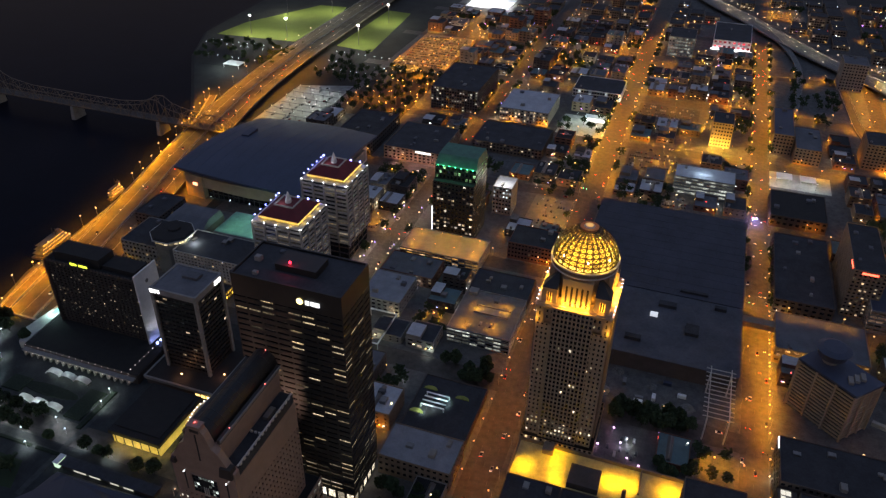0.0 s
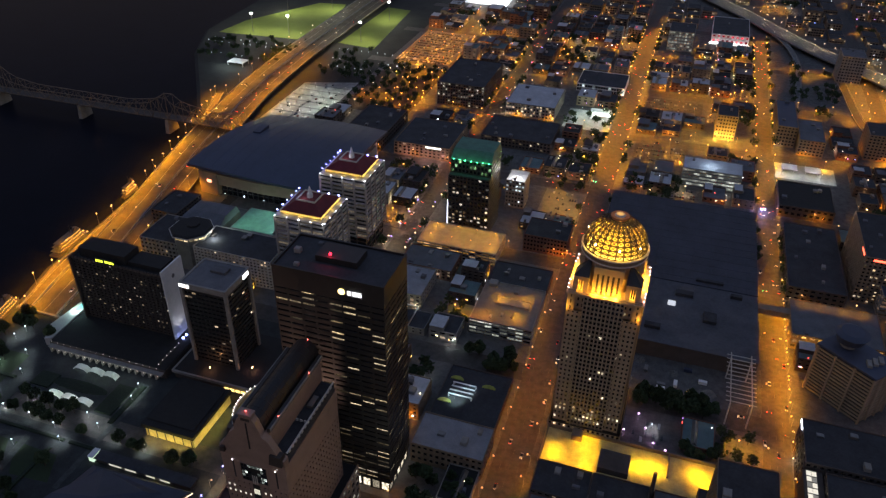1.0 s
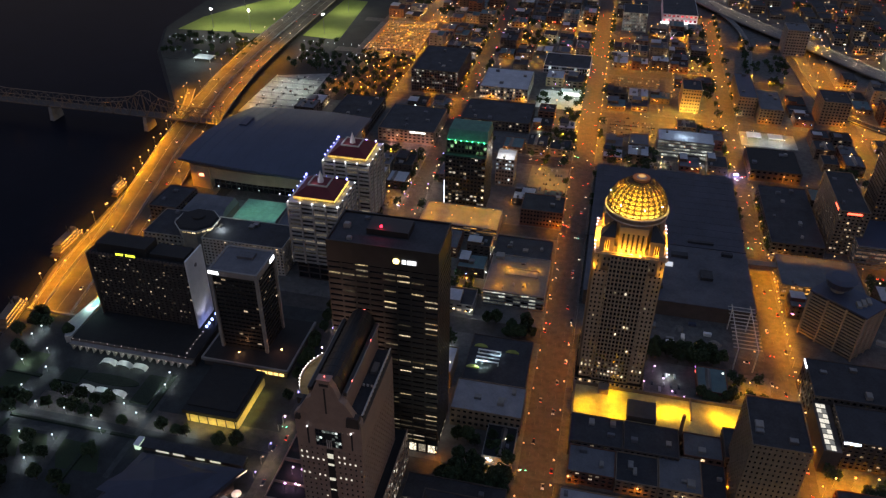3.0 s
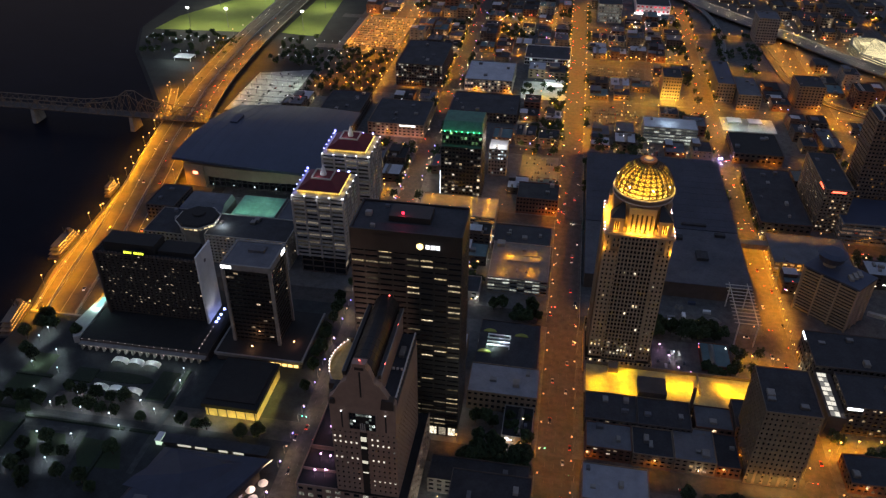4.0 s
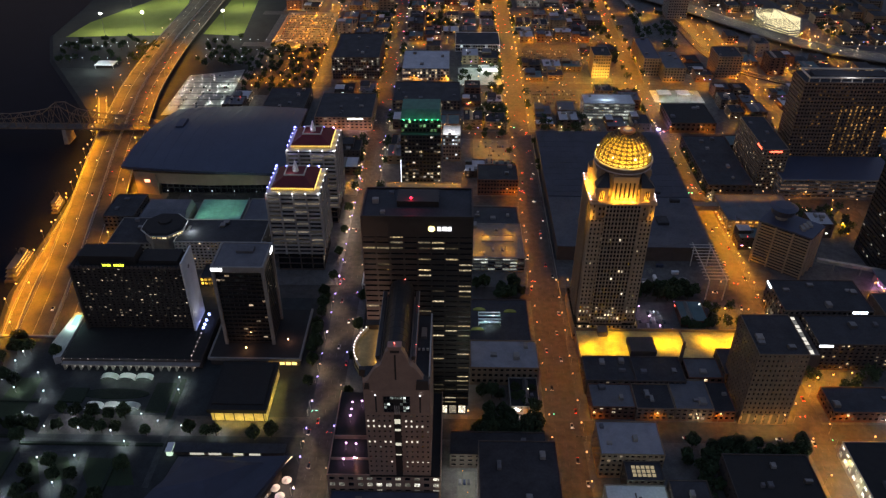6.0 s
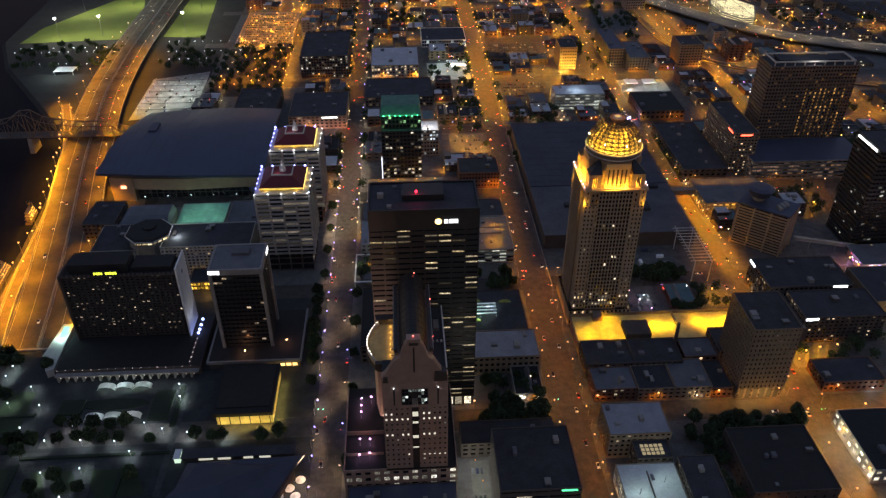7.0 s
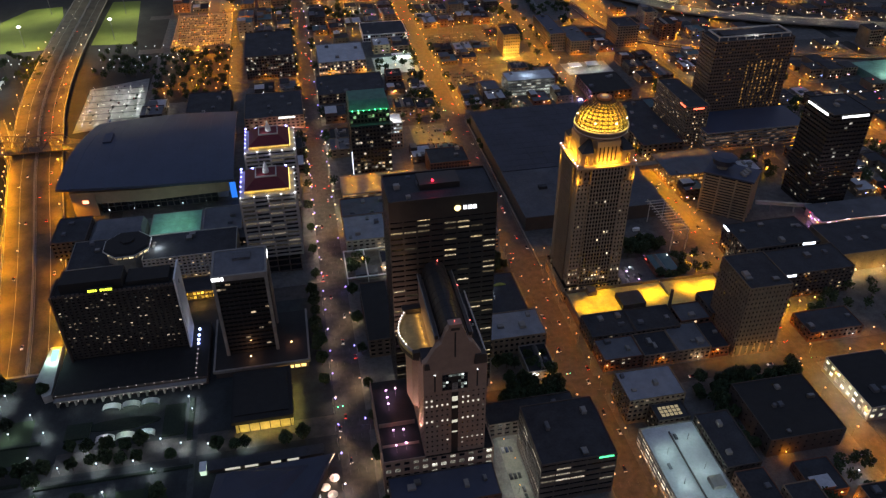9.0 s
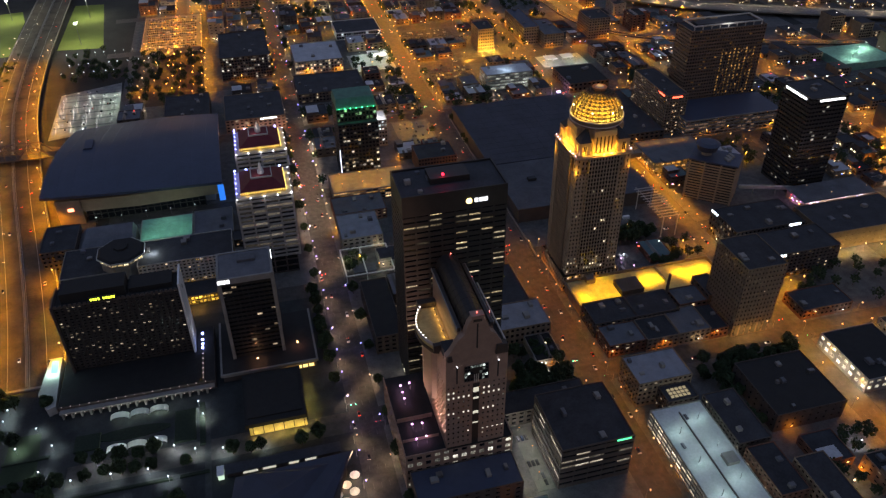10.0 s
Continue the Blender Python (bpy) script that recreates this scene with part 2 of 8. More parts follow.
def shell(parent, x0, x1, y0, y1, z0, z1, floors, bay, wall, glass, pier=0.3, span=0.45, deep=0.45, rows=True, faces="front back left right", wall_name="wall"):
    """Storeys of a building: one wall pierced by window openings with reveals, and the panes set back in them."""
    fh = (z1 - z0) / floors
    g, seen = Geo(), {}

    def vert(u, d, z, at):
        x, y = at(u, d)
        key = (round(x, 3), round(y, 3), round(z, 3))
        if key not in seen:
            seen[key] = len(g.v)
            g.v.append(key)
        return seen[key]

    every = Geo()
    for side, length, at in sides_of(x0, x1, y0, y1, deep):
        n = max(1, round(length / bay))
        bw = length / n
        pw = pier * bw
        us = [0.0]
        for i in range(n):
            us += [i * bw + pw / 2, (i + 1) * bw - pw / 2]
        us.append(length)
        zs = [z0]
        for k in range(floors):
            zs += [z0 + (k + span) * fh, z0 + (k + 1) * fh - 0.12 * fh * (k == floors - 1)]
        if zs[-1] < z1:
            zs.append(z1)
        opening = side in faces
        if not opening:
            us, zs = [0.0, length], [z0, z1]
        for k in range(len(zs) - 1):
            band = Geo() if rows else every
            for i in range(len(us) - 1):
                ua, ub, za, zb = us[i], us[i + 1], zs[k], zs[k + 1]
                if opening and i % 2 == 1 and k % 2 == 1 and ub - ua > 0.05:
                    f = [vert(ua, 0, za, at), vert(ub, 0, za, at), vert(ub, 0, zb, at), vert(ua, 0, zb, at)]
                    h = [vert(ua, deep, za, at), vert(ub, deep, za, at), vert(ub, deep, zb, at), vert(ua, deep, zb, at)]
                    g.f += [(f[q], f[(q + 1) % 4], h[(q + 1) % 4], h[q]) for q in range(4)]
                    e = 0.04
                    band.face(*[(*at(u, deep - e), z) for u, z in ((ua, za), (ub, za), (ub, zb), (ua, zb))])
                else:
                    g.f.append((vert(ua, 0, za, at), vert(ub, 0, za, at), vert(ub, 0, zb, at), vert(ua, 0, zb, at)))
            if rows and band.f:
                part("window_band", band, glass, parent, kind="stuff")
    if not rows:
        part("glazing", every, glass, parent, kind="stuff")
    part(wall_name, g, wall, parent)


def roof_top(parent, x0, x1, y0, y1, z, wall, roof, rng, units=2, rim=0.9, wide=0.45):
    """The flat roof with its parapet and the machines on it."""
    deck_ob = part("roof", Geo().box(x0 + wide, x1 - wide, y0 + wide, y1 - wide, z - 0.3, z + 0.12), roof, parent)
    g = Geo()
    e = 0.05
    g.box(x0 - e, x1 + e, y0 - e, y0 + wide, z, z + rim).box(x0 - e, x1 + e, y1 - wide, y1 + e, z, z + rim)
    g.box(x0 - e, x0 + wide, y0 + wide, y1 - wide, z, z + rim).box(x1 - wide, x1 + e, y0 + wide, y1 - wide, z, z + rim)
    part("parapet", g, wall, parent)
    w, d = x1 - x0 - 3, y1 - y0 - 3
    for _ in range(units):
        a, b, h = min(w * 0.3, rng.uniform(2, 5)), min(d * 0.3, rng.uniform(2, 6)), rng.uniform(1.2, 2.8)
        cx, cy = rng.uniform(x0 + 2 + a / 2, x1 - 2 - a / 2), rng.uniform(y0 + 2 + b / 2, y1 - 2 - b / 2)
        u = Geo().box(cx - a / 2, cx + a / 2, cy - b / 2, cy + b / 2, z + 0.12, z + h)
        u.box(cx - a / 2 + 0.3, cx + a / 2 - 0.3, cy - b / 2 + 0.3, cy + b / 2 - 0.3, z + h, z + h + 0.25)
        part("roof_unit", u, rng.choice((STEEL, CONCRETE, ROOF_GREY)), deck_ob)


def wall_lamp(ob, x0, x1, y0, y1, h, r):
    """A small lamp on an arm from one of the walls, over a door or a yard."""
    side = r.choice(("front", "front", "left", "right"))
    z = min(h - 0.8, r.uniform(3.4, 5.2))
    if side == "front":
        x, y, dx, dy = r.uniform(x0 + 1, x1 - 1), y0, 0, -1
    else:
        x, y, dx, dy = (x0 if side == "left" else x1), r.uniform(y0 + 1, y1 - 1), (-1 if side == "left" else 1), 0
    color, nm, watts = r.choice(((SODIUM, "wall_sodium", 900), ((1.0, 0.74, 0.42), "wall_warm", 420), (SODIUM, "wall_sodium", 1300), ((0.85, 0.95, 1.0), "wall_cool", 420), ((1.0, 0.82, 0.55), "wall_warm", 600)))
    arm = part("wall_lamp", Geo().bar((x, y, z), (x + dx * 1.1, y + dy * 1.1, z + 0.3), 0.08), STEEL, ob)
    part("lens", Geo().ball((x + dx * 1.2, y + dy * 1.2, z + 0.1), 0.33, 4, 6), glow(nm, (1.0, 0.52, 0.14) if nm == "wall_sodium" else color, 3), arm)
    lamp_light("wall_bulb", ob, (x + dx * 1.7, y + dy * 1.7, z - 0.1), color, watts, radius=0.3)


def block_house(name, x0, x1, y0, y1, h, label, wall=DARKWALL, roof=ROOF_DARK, glass=G_DARK, floors=None, bay=4.0, units=2, seed=0, category="building", rows=False, group="", pier=0.45, span=0.5, rim=0.9, z0=0.16):
    """A plain flat-roofed house or office block."""
    rng = random.Random(seed + int(x0 * 7 + y0 * 13))
    ob = thing(name, (x0 + x1) / 2, (y0 + y1) / 2, z0, label, category, group)
    floors = floors or max(1, round(h / 4.0))
    shell(ob, x0, x1, y0, y1, z0, h, floors, bay, wall, glass, pier, span, rows=rows)
    roof_top(ob, x0, x1, y0, y1, h, wall, roof, rng, units, rim)
    if z0 < 1 and h < 26 and name.startswith(("low_rise", "row_", "old_", "low_block", "brick", "corner_shop", "grey_roof", "shop_", "dark_", "brown")):
        for _ in range(rng.choice((0, 1, 1, 1, 2))):
            wall_lamp(ob, x0, x1, y0, y1, h, rng)
    if name.startswith("low_rise") and x1 - x0 > 14 and y1 - y0 > 14:
        pick = rng.random()
        if pick < 0.45:
            ux, uy = rng.uniform(0.3, 0.6), rng.uniform(0.35, 0.7)
            ax, ay = (x0 + 0.6, rng.choice((y0 + 0.6, y1 - 0.6 - (y1 - y0) * uy)))
            bx, by = ax + (x1 - x0) * ux, ay + (y1 - y0) * uy
            up = part("upper_floor", Geo().box(ax, bx, ay, by, h + 0.12, h + 3.6), wall, ob)
            part("upper_roof", Geo().box(ax - 0.2, bx + 0.2, ay - 0.2, by + 0.2, h + 3.6, h + 4.0), rng.choice((ROOF_DARK, ROOF_GREY, ROOF_PALE)), up)
        elif pick < 0.7:
            ax = x0 + (x1 - x0) * rng.uniform(0.1, 0.5)
            part("skylight_ridge", Geo().prism([(ax, y0 + 2), (ax + 4, y0 + 2), (ax + 4, y1 - 2), (ax, y1 - 2)], h + 0.1, h + 2.0, [(ax + 1.8, y0 + 2.5), (ax + 2.2, y0 + 2.5), (ax + 2.2, y1 - 2.5), (ax + 1.8, y1 - 2.5)]), STEEL, ob)
        elif pick < 0.85:
            part("duct", Geo().bar((x0 + 3, (y0 + y1) / 2, h + 0.8), (x1 - 3, (y0 + y1) / 2, h + 0.8), 0.5, 6), STEEL, ob)
    OCC.append((x0, x1, y0, y1))
    return ob


# ---- large structure: ground, river, roads, blocks ----
SHORE = [(-470, -600), (-474, 100), (-492, 300), (-520, 400), (-528, 490), (-536, 565), (-556, 690), (-630, 800), (-720, 930), (-765, 1030), (-790, 1500), (-800, 4200)]
land = Geo()
top_edge = [(x, y, -0.1) for x, y in SHORE]
n = len(SHORE)
land.v += [(x, y, -0.1) for x, y in SHORE] + [(3500, y, -0.1) for x, y in SHORE] + [(x - 12, y, -8.0) for x, y in SHORE] + [(-3500, y, -8.0) for x, y in SHORE]
for i in range(n - 1):
    land.f += [(i, n + i, n + i + 1, i + 1), (2 * n + i, i, i + 1, 2 * n + i + 1), (3 * n + i, 2 * n + i, 2 * n + i + 1, 3 * n + i + 1)]
solid("ground", land, GROUND, "dark open city ground sloping down into the river", "ground", "structure")
solid("water", Geo().face((-3400, -600, -4), (-450, -600, -4), (-450, 4200, -4), (-3400, 4200, -4)), WATER, "black river water at night beside the city", "river", "structure")

# streets: name, centre x, half width, from y to y
ALONG = [("main", -243, 10), ("market", -82, 11.5), ("jefferson", 83, 9), ("liberty", 226, 9), ("washington", -372, 6), ("walnut", 372, 9)]
ACROSS = [("sixth", 100, 9), ("fifth", 257, 9), ("fourth", 405, 9), ("third", 555, 9), ("second", 702, 9), ("first", 848, 9), ("brook", 1000, 9), ("floyd", 1150, 9), ("preston", 1300, 9), ("jackson", 1450, 9), ("hancock", 1600, 9)]
for name, x, hw in ALONG:
    y0, y1 = (-200, 2200)
    if name == "washington":
        y0, y1 = 760, 2200
    g = Geo().face((x - hw, y0, 0), (x + hw, y0, 0), (x + hw, y1, 0), (x - hw, y1, 0))
    solid("road", g, ASPHALT, "dark asphalt city street with worn lane lines", "road", "structure")
    lines = Geo()
    for k in (-1, 0, 1):
        for j in range(int((min(y1, 900) - max(y0, 60)) / 14)):
            ya = max(y0, 60) + 14 * j
            lines.box(x + k * hw / 2 - 0.1, x + k * hw / 2 + 0.1, ya, ya + 4, 0.004, 0.012)
    solid("lane_lines", lines, PAINT_LINE, "worn white dashed lane lines on the asphalt", "road marking", "structure")
for name, y, hw in ACROSS:
    g = Geo().face((-430 if y < 700 else -470, y - hw, 0.004), (1200, y - hw, 0.004), (1200, y + hw, 0.004), (-430 if y < 700 else -470, y + hw, 0.004))
    solid("road", g, ASPHALT, "dark asphalt cross street", "road", "structure")

xcuts = [-440, -372, -243, -82, 83, 226, 372, 520, 700, 900]
xhalf = {-440: 0, -372: 6, -243: 10, -82: 11.5, 83: 9, 226: 9, 372: 9, 520: 9, 700: 9, 900: 9}
ycuts = [-60] + [a[1] for a in ACROSS]
# the stretch of the plan that the flight looks down on
SEEN = [[(-352, 200), (161, 389), (307, 1679), (-1206, 1043)], [(-426, 189), (110, 222), (553, 1298), (-977, 1185)], [(-466, 252), (45, 113), (729, 920), (-665, 1319)], [(-390, 190), (136, 306), (430, 1490), (-1090, 1115)], [(-446, 215), (78, 165), (640, 1110), (-820, 1250)]]


def in_plan(x, y, slack=30):
    for poly in SEEN:
        ok = True
        for (xa, ya), (xb, yb) in zip(poly, poly[1:] + poly[:1]):
            ex, ey = xb - xa, yb - ya
            if (ex * (y - ya) - ey * (x - xa)) / math.hypot(ex, ey) < -slack:
                ok = False
        if ok:
            return True
    return False


BLOCKS = []
for i in range(len(xcuts) - 1):
    for j in range(len(ycuts) - 1):
        xa, xb = xcuts[i] + xhalf[xcuts[i]], xcuts[i + 1] - xhalf[xcuts[i + 1]]
        ya, yb = ycuts[j] + 9, ycuts[j + 1] - 9
        if xcuts[i] == -440 and ya < 700 or xcuts[i] == -372 and ya < 700:
            xa = -430 if xcuts[i] == -440 else xa - 12
        BLOCKS.append((xa, xb, ya, yb))
        if not any(in_plan(x, y, 60) for x in (xa, (xa + xb) / 2, xb) for y in (ya, (ya + yb) / 2, yb)):
            continue
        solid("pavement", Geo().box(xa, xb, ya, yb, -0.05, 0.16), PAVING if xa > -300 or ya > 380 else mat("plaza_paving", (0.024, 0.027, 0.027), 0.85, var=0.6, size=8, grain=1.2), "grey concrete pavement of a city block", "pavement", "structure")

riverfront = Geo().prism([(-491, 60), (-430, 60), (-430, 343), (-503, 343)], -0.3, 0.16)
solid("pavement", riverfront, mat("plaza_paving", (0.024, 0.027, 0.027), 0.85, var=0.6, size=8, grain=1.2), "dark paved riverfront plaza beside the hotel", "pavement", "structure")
solid("portal_wall", Geo().box(-503, -438, 343, 345, -0.3, 1.6), CONCRETE, "concrete parapet above the road tunnel", "wall", "structure")
for poly in ([(-427, 229), (-402, 229), (-392, 213), (-420, 206)], [(-396, 229), (-362, 228), (-352, 208), (-380, 206)], [(-470, 235), (-438, 232), (-440, 196), (-474, 190)], [(-468, 300), (-450, 300), (-448, 262), (-470, 262)]):
    solid("lawn", Geo().prism(poly[::-1], 0.1, 0.22), GRASS, "small dark green lawn in the plaza", "lawn", "structure")


# ---- the domed office tower ----
def domed_tower():
    ob = thing("domed_office_tower", -41.5, 373, 0.16, "tall tan stone office tower with a floodlit golden lattice dome", "skyscraper")
    x0, x1, y0, y1 = -64.0, -19.0, 351.5, 395.5
    shell(ob, x0 - 1.5, x1 + 1.5, y0 - 1.5, y1 + 1.5, 0.16, 14, 3, 3.2, TAN, G_SOME, 0.5, 0.4, wall_name="base_wall")
    c = 10.6
    # centre of each face with close-set windows in dark strips, stone corners stepped back
    glass = panes("tower_windows", 0.035, (1.0, 0.78, 0.45), 0.7)
    low = panes("tower_low_windows", 0.42, (1.0, 0.80, 0.48), 0.5)
    shell(ob, x0 + 1.2, x1 - 1.2, y0 + 1.2, y1 - 1.2, 14, 30, 4, 2.66, TAN, low, 0.56, 0.45, wall_name="lower_wall")
    shell(ob, x0 + 1.2, x1 - 1.2, y0 + 1.2, y1 - 1.2, 30, 106, 21, 2.66, TAN, glass, 0.6, 0.48, wall_name="corner_wall")
    strip = mat("dark_spandrel", (0.25, 0.185, 0.125), 0.7, var=0.2, size=7)
    for z0_, z1_, n_, gl in ((14, 30, 5, low), (30, 118, 26, glass)):
        shell(ob, x0 + c, x1 - c, y0, y1, z0_, z1_, n_, 2.38, strip, gl, 0.42, 0.36, faces="front back", wall_name="bay_wall")
        shell(ob, x0, x1, y0 + c, y1 - c, z0_, z1_, n_, 2.38, strip, gl, 0.42, 0.36, faces="left right", wall_name="bay_wall")
    for i in range(11):
        xx, yy = x0 + c + (x1 - x0 - 2 * c) * i / 10, y0 + c + (y1 - y0 - 2 * c) * i / 10
        for p in ((xx, y0), (xx, y1), (x0, yy), (x1, yy)):
            part("pier", Geo().box(p[0] - 0.28, p[0] + 0.28, p[1] - 0.28, p[1] + 0.28, 14, 118.4), TAN, ob)
    shell(ob, x0 + 3, x1 - 3, y0 + 3, y1 - 3, 106, 119, 3, 2.7, TAN, glass, 0.6, 0.45, wall_name="shoulder_wall")
    part("ledge", Geo().box(x0 + 0.2, x1 - 0.2, y0 - 0.4, y0 + 1.2, 118.4, 119.3).box(x0 - 0.4, x0 + 1.2, y0 + 1.2, y1 - 1.2, 118.4, 119.3).box(x1 - 1.2, x1 + 0.4, y0 + 1.2, y1 - 1.2, 118.4, 119.3), TAN, ob)
    part("terrace", Geo().box(x0 + 1, x1 - 1, y0 + 1, y1 - 1, 119, 119.8), TAN, ob)
    cx, cy = -41.5, 373.5
    # crown: four lit porches with tall slits, corner pavilions and gables
    hw = 15.5
    for sx, sy in ((0, -1), (0, 1), (-1, 0), (1, 0)):
        def place(u, d):
            return (cx + (u if sy else sx * d), cy + (sy * d if sy else u))
        for i in range(6):
            u = -7.5 + 15 * i / 5
            (xa, ya), (xb, yb) = place(u - 0.85, 16.2), place(u + 0.85, 18.2)
            part("porch_pier", Geo().box(min(xa, xb), max(xa, xb), min(ya, yb), max(ya, yb), 119.8, 133.5), TAN, ob)
        for i in range(5):
            u = -6.0 + 3.0 * i
            (xa, ya), (xb, yb) = place(u - 0.62, 16.3), place(u + 0.62, 17.6)
            part("porch_slot", Geo().box(min(xa, xb), max(xa, xb), min(ya, yb), max(ya, yb), 121.5, 133.2), mat("slot_dark", (0.03, 0.02, 0.01), 0.8), ob, "dark tall slot between the piers")
        (xa, ya), (xb, yb) = place(-8.6, 15.5), place(8.6, 18.6)
        part("porch_lintel", Geo().box(min(xa, xb), max(xa, xb), min(ya, yb), max(ya, yb), 133.5, 138), TAN, ob)
    part("drum", Geo().cyl(cx, cy, 119.8, 139, 16.4, 16.4, 8, math.pi / 8), TAN, ob)
    part("upper_drum", Geo().cyl(cx, cy, 133.5, 139.4, 17.2, 17.9, 8, math.pi / 8), TAN, ob)
    for sx in (-1, 1):
        for sy in (-1, 1):
            px, py = cx + sx * 15.3, cy + sy * 14.6
            g = Geo()
            for a, b in ((-4.4, -1.6), (1.6, 4.4)):
                g.box(px + a, px + b, py - 4.4, py - 1.8, 119.8, 128).box(px + a, px + b, py + 1.8, py + 4.4, 119.8, 128)
            g.box(px - 4.4, px + 4.4, py - 4.4, py + 4.4, 127.4, 130)
            part("corner_pavilion", g, TAN, ob)
            part("pavilion_slot", Geo().box(px - 1.0, px - 0.3, py - 4.45, py - 4.0, 121, 127.4).box(px + 0.3, px + 1.0, py - 4.45, py - 4.0, 121, 127.4), mat("slot_dark", (0.03, 0.02, 0.01), 0.8), ob)
            part("pavilion_roof", Geo().prism([(px - 4.6, py - 4.6), (px + 4.6, py - 4.6), (px + 4.6, py + 4.6), (px - 4.6, py + 4.6)], 130, 137.5, [(px - sx * 3.4 - 0.8, py - sy * 3.4 - 0.8), (px - sx * 3.4 + 0.8, py - sy * 3.4 - 0.8), (px - sx * 3.4 + 0.8, py - sy * 3.4 + 0.8), (px - sx * 3.4 - 0.8, py - sy * 3.4 + 0.8)]), BRONZE, ob, "dark hipped pavilion roof")
            # corner turret below, lit from its foot
            tx, ty = cx - 1.5 * 0 + sx * 19.5, cy + sy * 18.0
            part("corner_turret", Geo().box(tx - 2.2, tx + 2.2, ty - 2.2, ty + 2.2, 104, 120.5), TAN, ob)
            for k in range(3):
                part("turret_window", Geo().box(tx - 0.45, tx + 0.45, ty - 2.26, ty - 2.1, 106 + 4.6 * k, 108.6 + 4.6 * k).box(tx - 2.26, tx - 2.1, ty - 0.45, ty + 0.45, 106 + 4.6 * k, 108.6 + 4.6 * k), mat("slot_dark", (0.03, 0.02, 0.01), 0.8), ob)
    collar = Geo().cyl(cx, cy, 137.5, 141, 16.6, 19.2, 40).cyl(cx, cy, 141, 143.6, 19.2, 19.5, 40)
    part("collar", collar, mat("collar_bronze", (0.16, 0.12, 0.08), 0.7), ob, "dark collar below the dome")
    part("collar_rim", Geo().cyl(cx, cy, 143.6, 144.4, 19.9, 19.9, 40).cyl(cx, cy, 140.2, 140.8, 19.6, 19.6, 40), PALE, ob)
    # lattice dome: crossing ribs over a lit inner dome
    R, z_base, rise = 18.4, 144.4, 18.4
    rings, segs = 9, 26

    def dome_pt(i, j, q=0.0):
        a = (math.pi / 2) * (i / rings) * 0.87
        t = 2 * math.pi * j / segs
        r = R - q
        return (cx + r * math.cos(a) * math.cos(t), cy + r * math.cos(a) * math.sin(t), z_base + (rise - q) * math.sin(a))

    rib, net = Geo(), Geo()
    for i in range(rings):
        for j in range(segs):
            rib.bar(dome_pt(i, j), dome_pt(i + 1, j), 0.46)
            rib.bar(dome_pt(i, j), dome_pt(i, j + 1), 0.46)
            rib.bar(dome_pt(i, j), dome_pt(i + 1, j + 1), 0.25)
            rib.bar(dome_pt(i, j + 1), dome_pt(i + 1, j), 0.25)
            net.bar(dome_pt(i, j + 0.5, 1.9), dome_pt(i + 1, j + 0.5, 1.9), 0.22)
            net.bar(dome_pt(i + 0.5, j, 1.9), dome_pt(i + 0.5, j + 1, 1.9), 0.22)
    # backlit look as colour: ribs darkened as silhouettes, added net in lit gold
    part("lattice", rib, mat("rib_silhouette", (0.060, 0.038, 0.014), 0.5), ob, "lattice of dome ribs coloured dark as a silhouette", kind="stuff")
    part("inner_lattice", net, mat("rib_backlit", (0.45, 0.31, 0.10), 0.5), ob, "added net behind the ribs, coloured as their lit gold inner faces", kind="stuff")
    inner = Geo()
    for i in range(13):
        a = (math.pi / 2) * i / 12 * 0.86
        r, z = (R - 4.2) * math.cos(a), z_base - 0.3 + (rise - 3.6) * math.sin(a)
        inner.v += [(cx + r * math.cos(2 * math.pi * j / 40), cy + r * math.sin(2 * math.pi * j / 40), z) for j in range(40)]
        if i:
            inner.f += [((i - 1) * 40 + j, (i - 1) * 40 + (j + 1) % 40, i * 40 + (j + 1) % 40, i * 40 + j) for j in range(40)]
    inner.f.append(tuple(12 * 40 + j for j in range(40)))
    part("inner_dome", inner, mat("dome_lining", (0.52, 0.38, 0.15), 0.7), ob, "golden lit inner dome")
    part("cap", Geo().cyl(cx, cy, 161.0, 163.4, 4.8, 4.6, 24).cyl(cx, cy, 163.4, 164.2, 5.3, 5.3, 24), mat("cap_copper", (0.35, 0.16, 0.07), 0.6), ob)
    part("cap_finial", Geo().cyl(cx, cy, 164.2, 165, 3.2, 2.4, 16), PALE, ob)
    lamp_light("cap_light", ob, (cx, cy, 167.5), GOLD, 260, radius=0.15)
    # floodlights hidden in the crown
    bulbs = Geo()
    for count, a, w in ((26, 0.10, 1150), (20, 0.45, 1050), (14, 0.80, 1250), (8, 1.12, 1300)):
        for i in range(count):
            t = 2 * math.pi * (i + 0.3 * count) / count
            r, z = (R - 1.3) * math.cos(a), z_base + (rise - 1.1) * math.sin(a)
            lamp_light("dome_floodlight", ob, (cx + r * math.cos(t), cy + r * math.sin(t), z), (1.0, 0.60, 0.07), w, radius=0.2)
    for sx, sy in ((0, -1), (0, 1), (-1, 0), (1, 0)):
        for u in (-6, 0, 6):
            x, y = cx + (u if sy else sx * 21.2), cy + (sy * 20.6 if sy else u)
            lamp_light("crown_floodlight", ob, (x, y, 120.6), GOLD, 2600, radius=0.25)
    for sx in (-1, 1):
        for sy in (-1, 1):
            lamp_light("turret_floodlight", ob, (cx + sx * 22.6, cy + sy * 21.0, 108), GOLD, 1600, radius=0.3)
            lamp_light("pavilion_light", ob, (cx + sx * 15.3, cy + sy * 14.6, 122.5), GOLD, 2400, radius=0.4)
            for k in range(3):
                bulbs.ball((cx + sx * (22.5 - 0.2 * k), cy + sy * (10 + 4.2 * k), 120.6), 0.32, 4, 6)
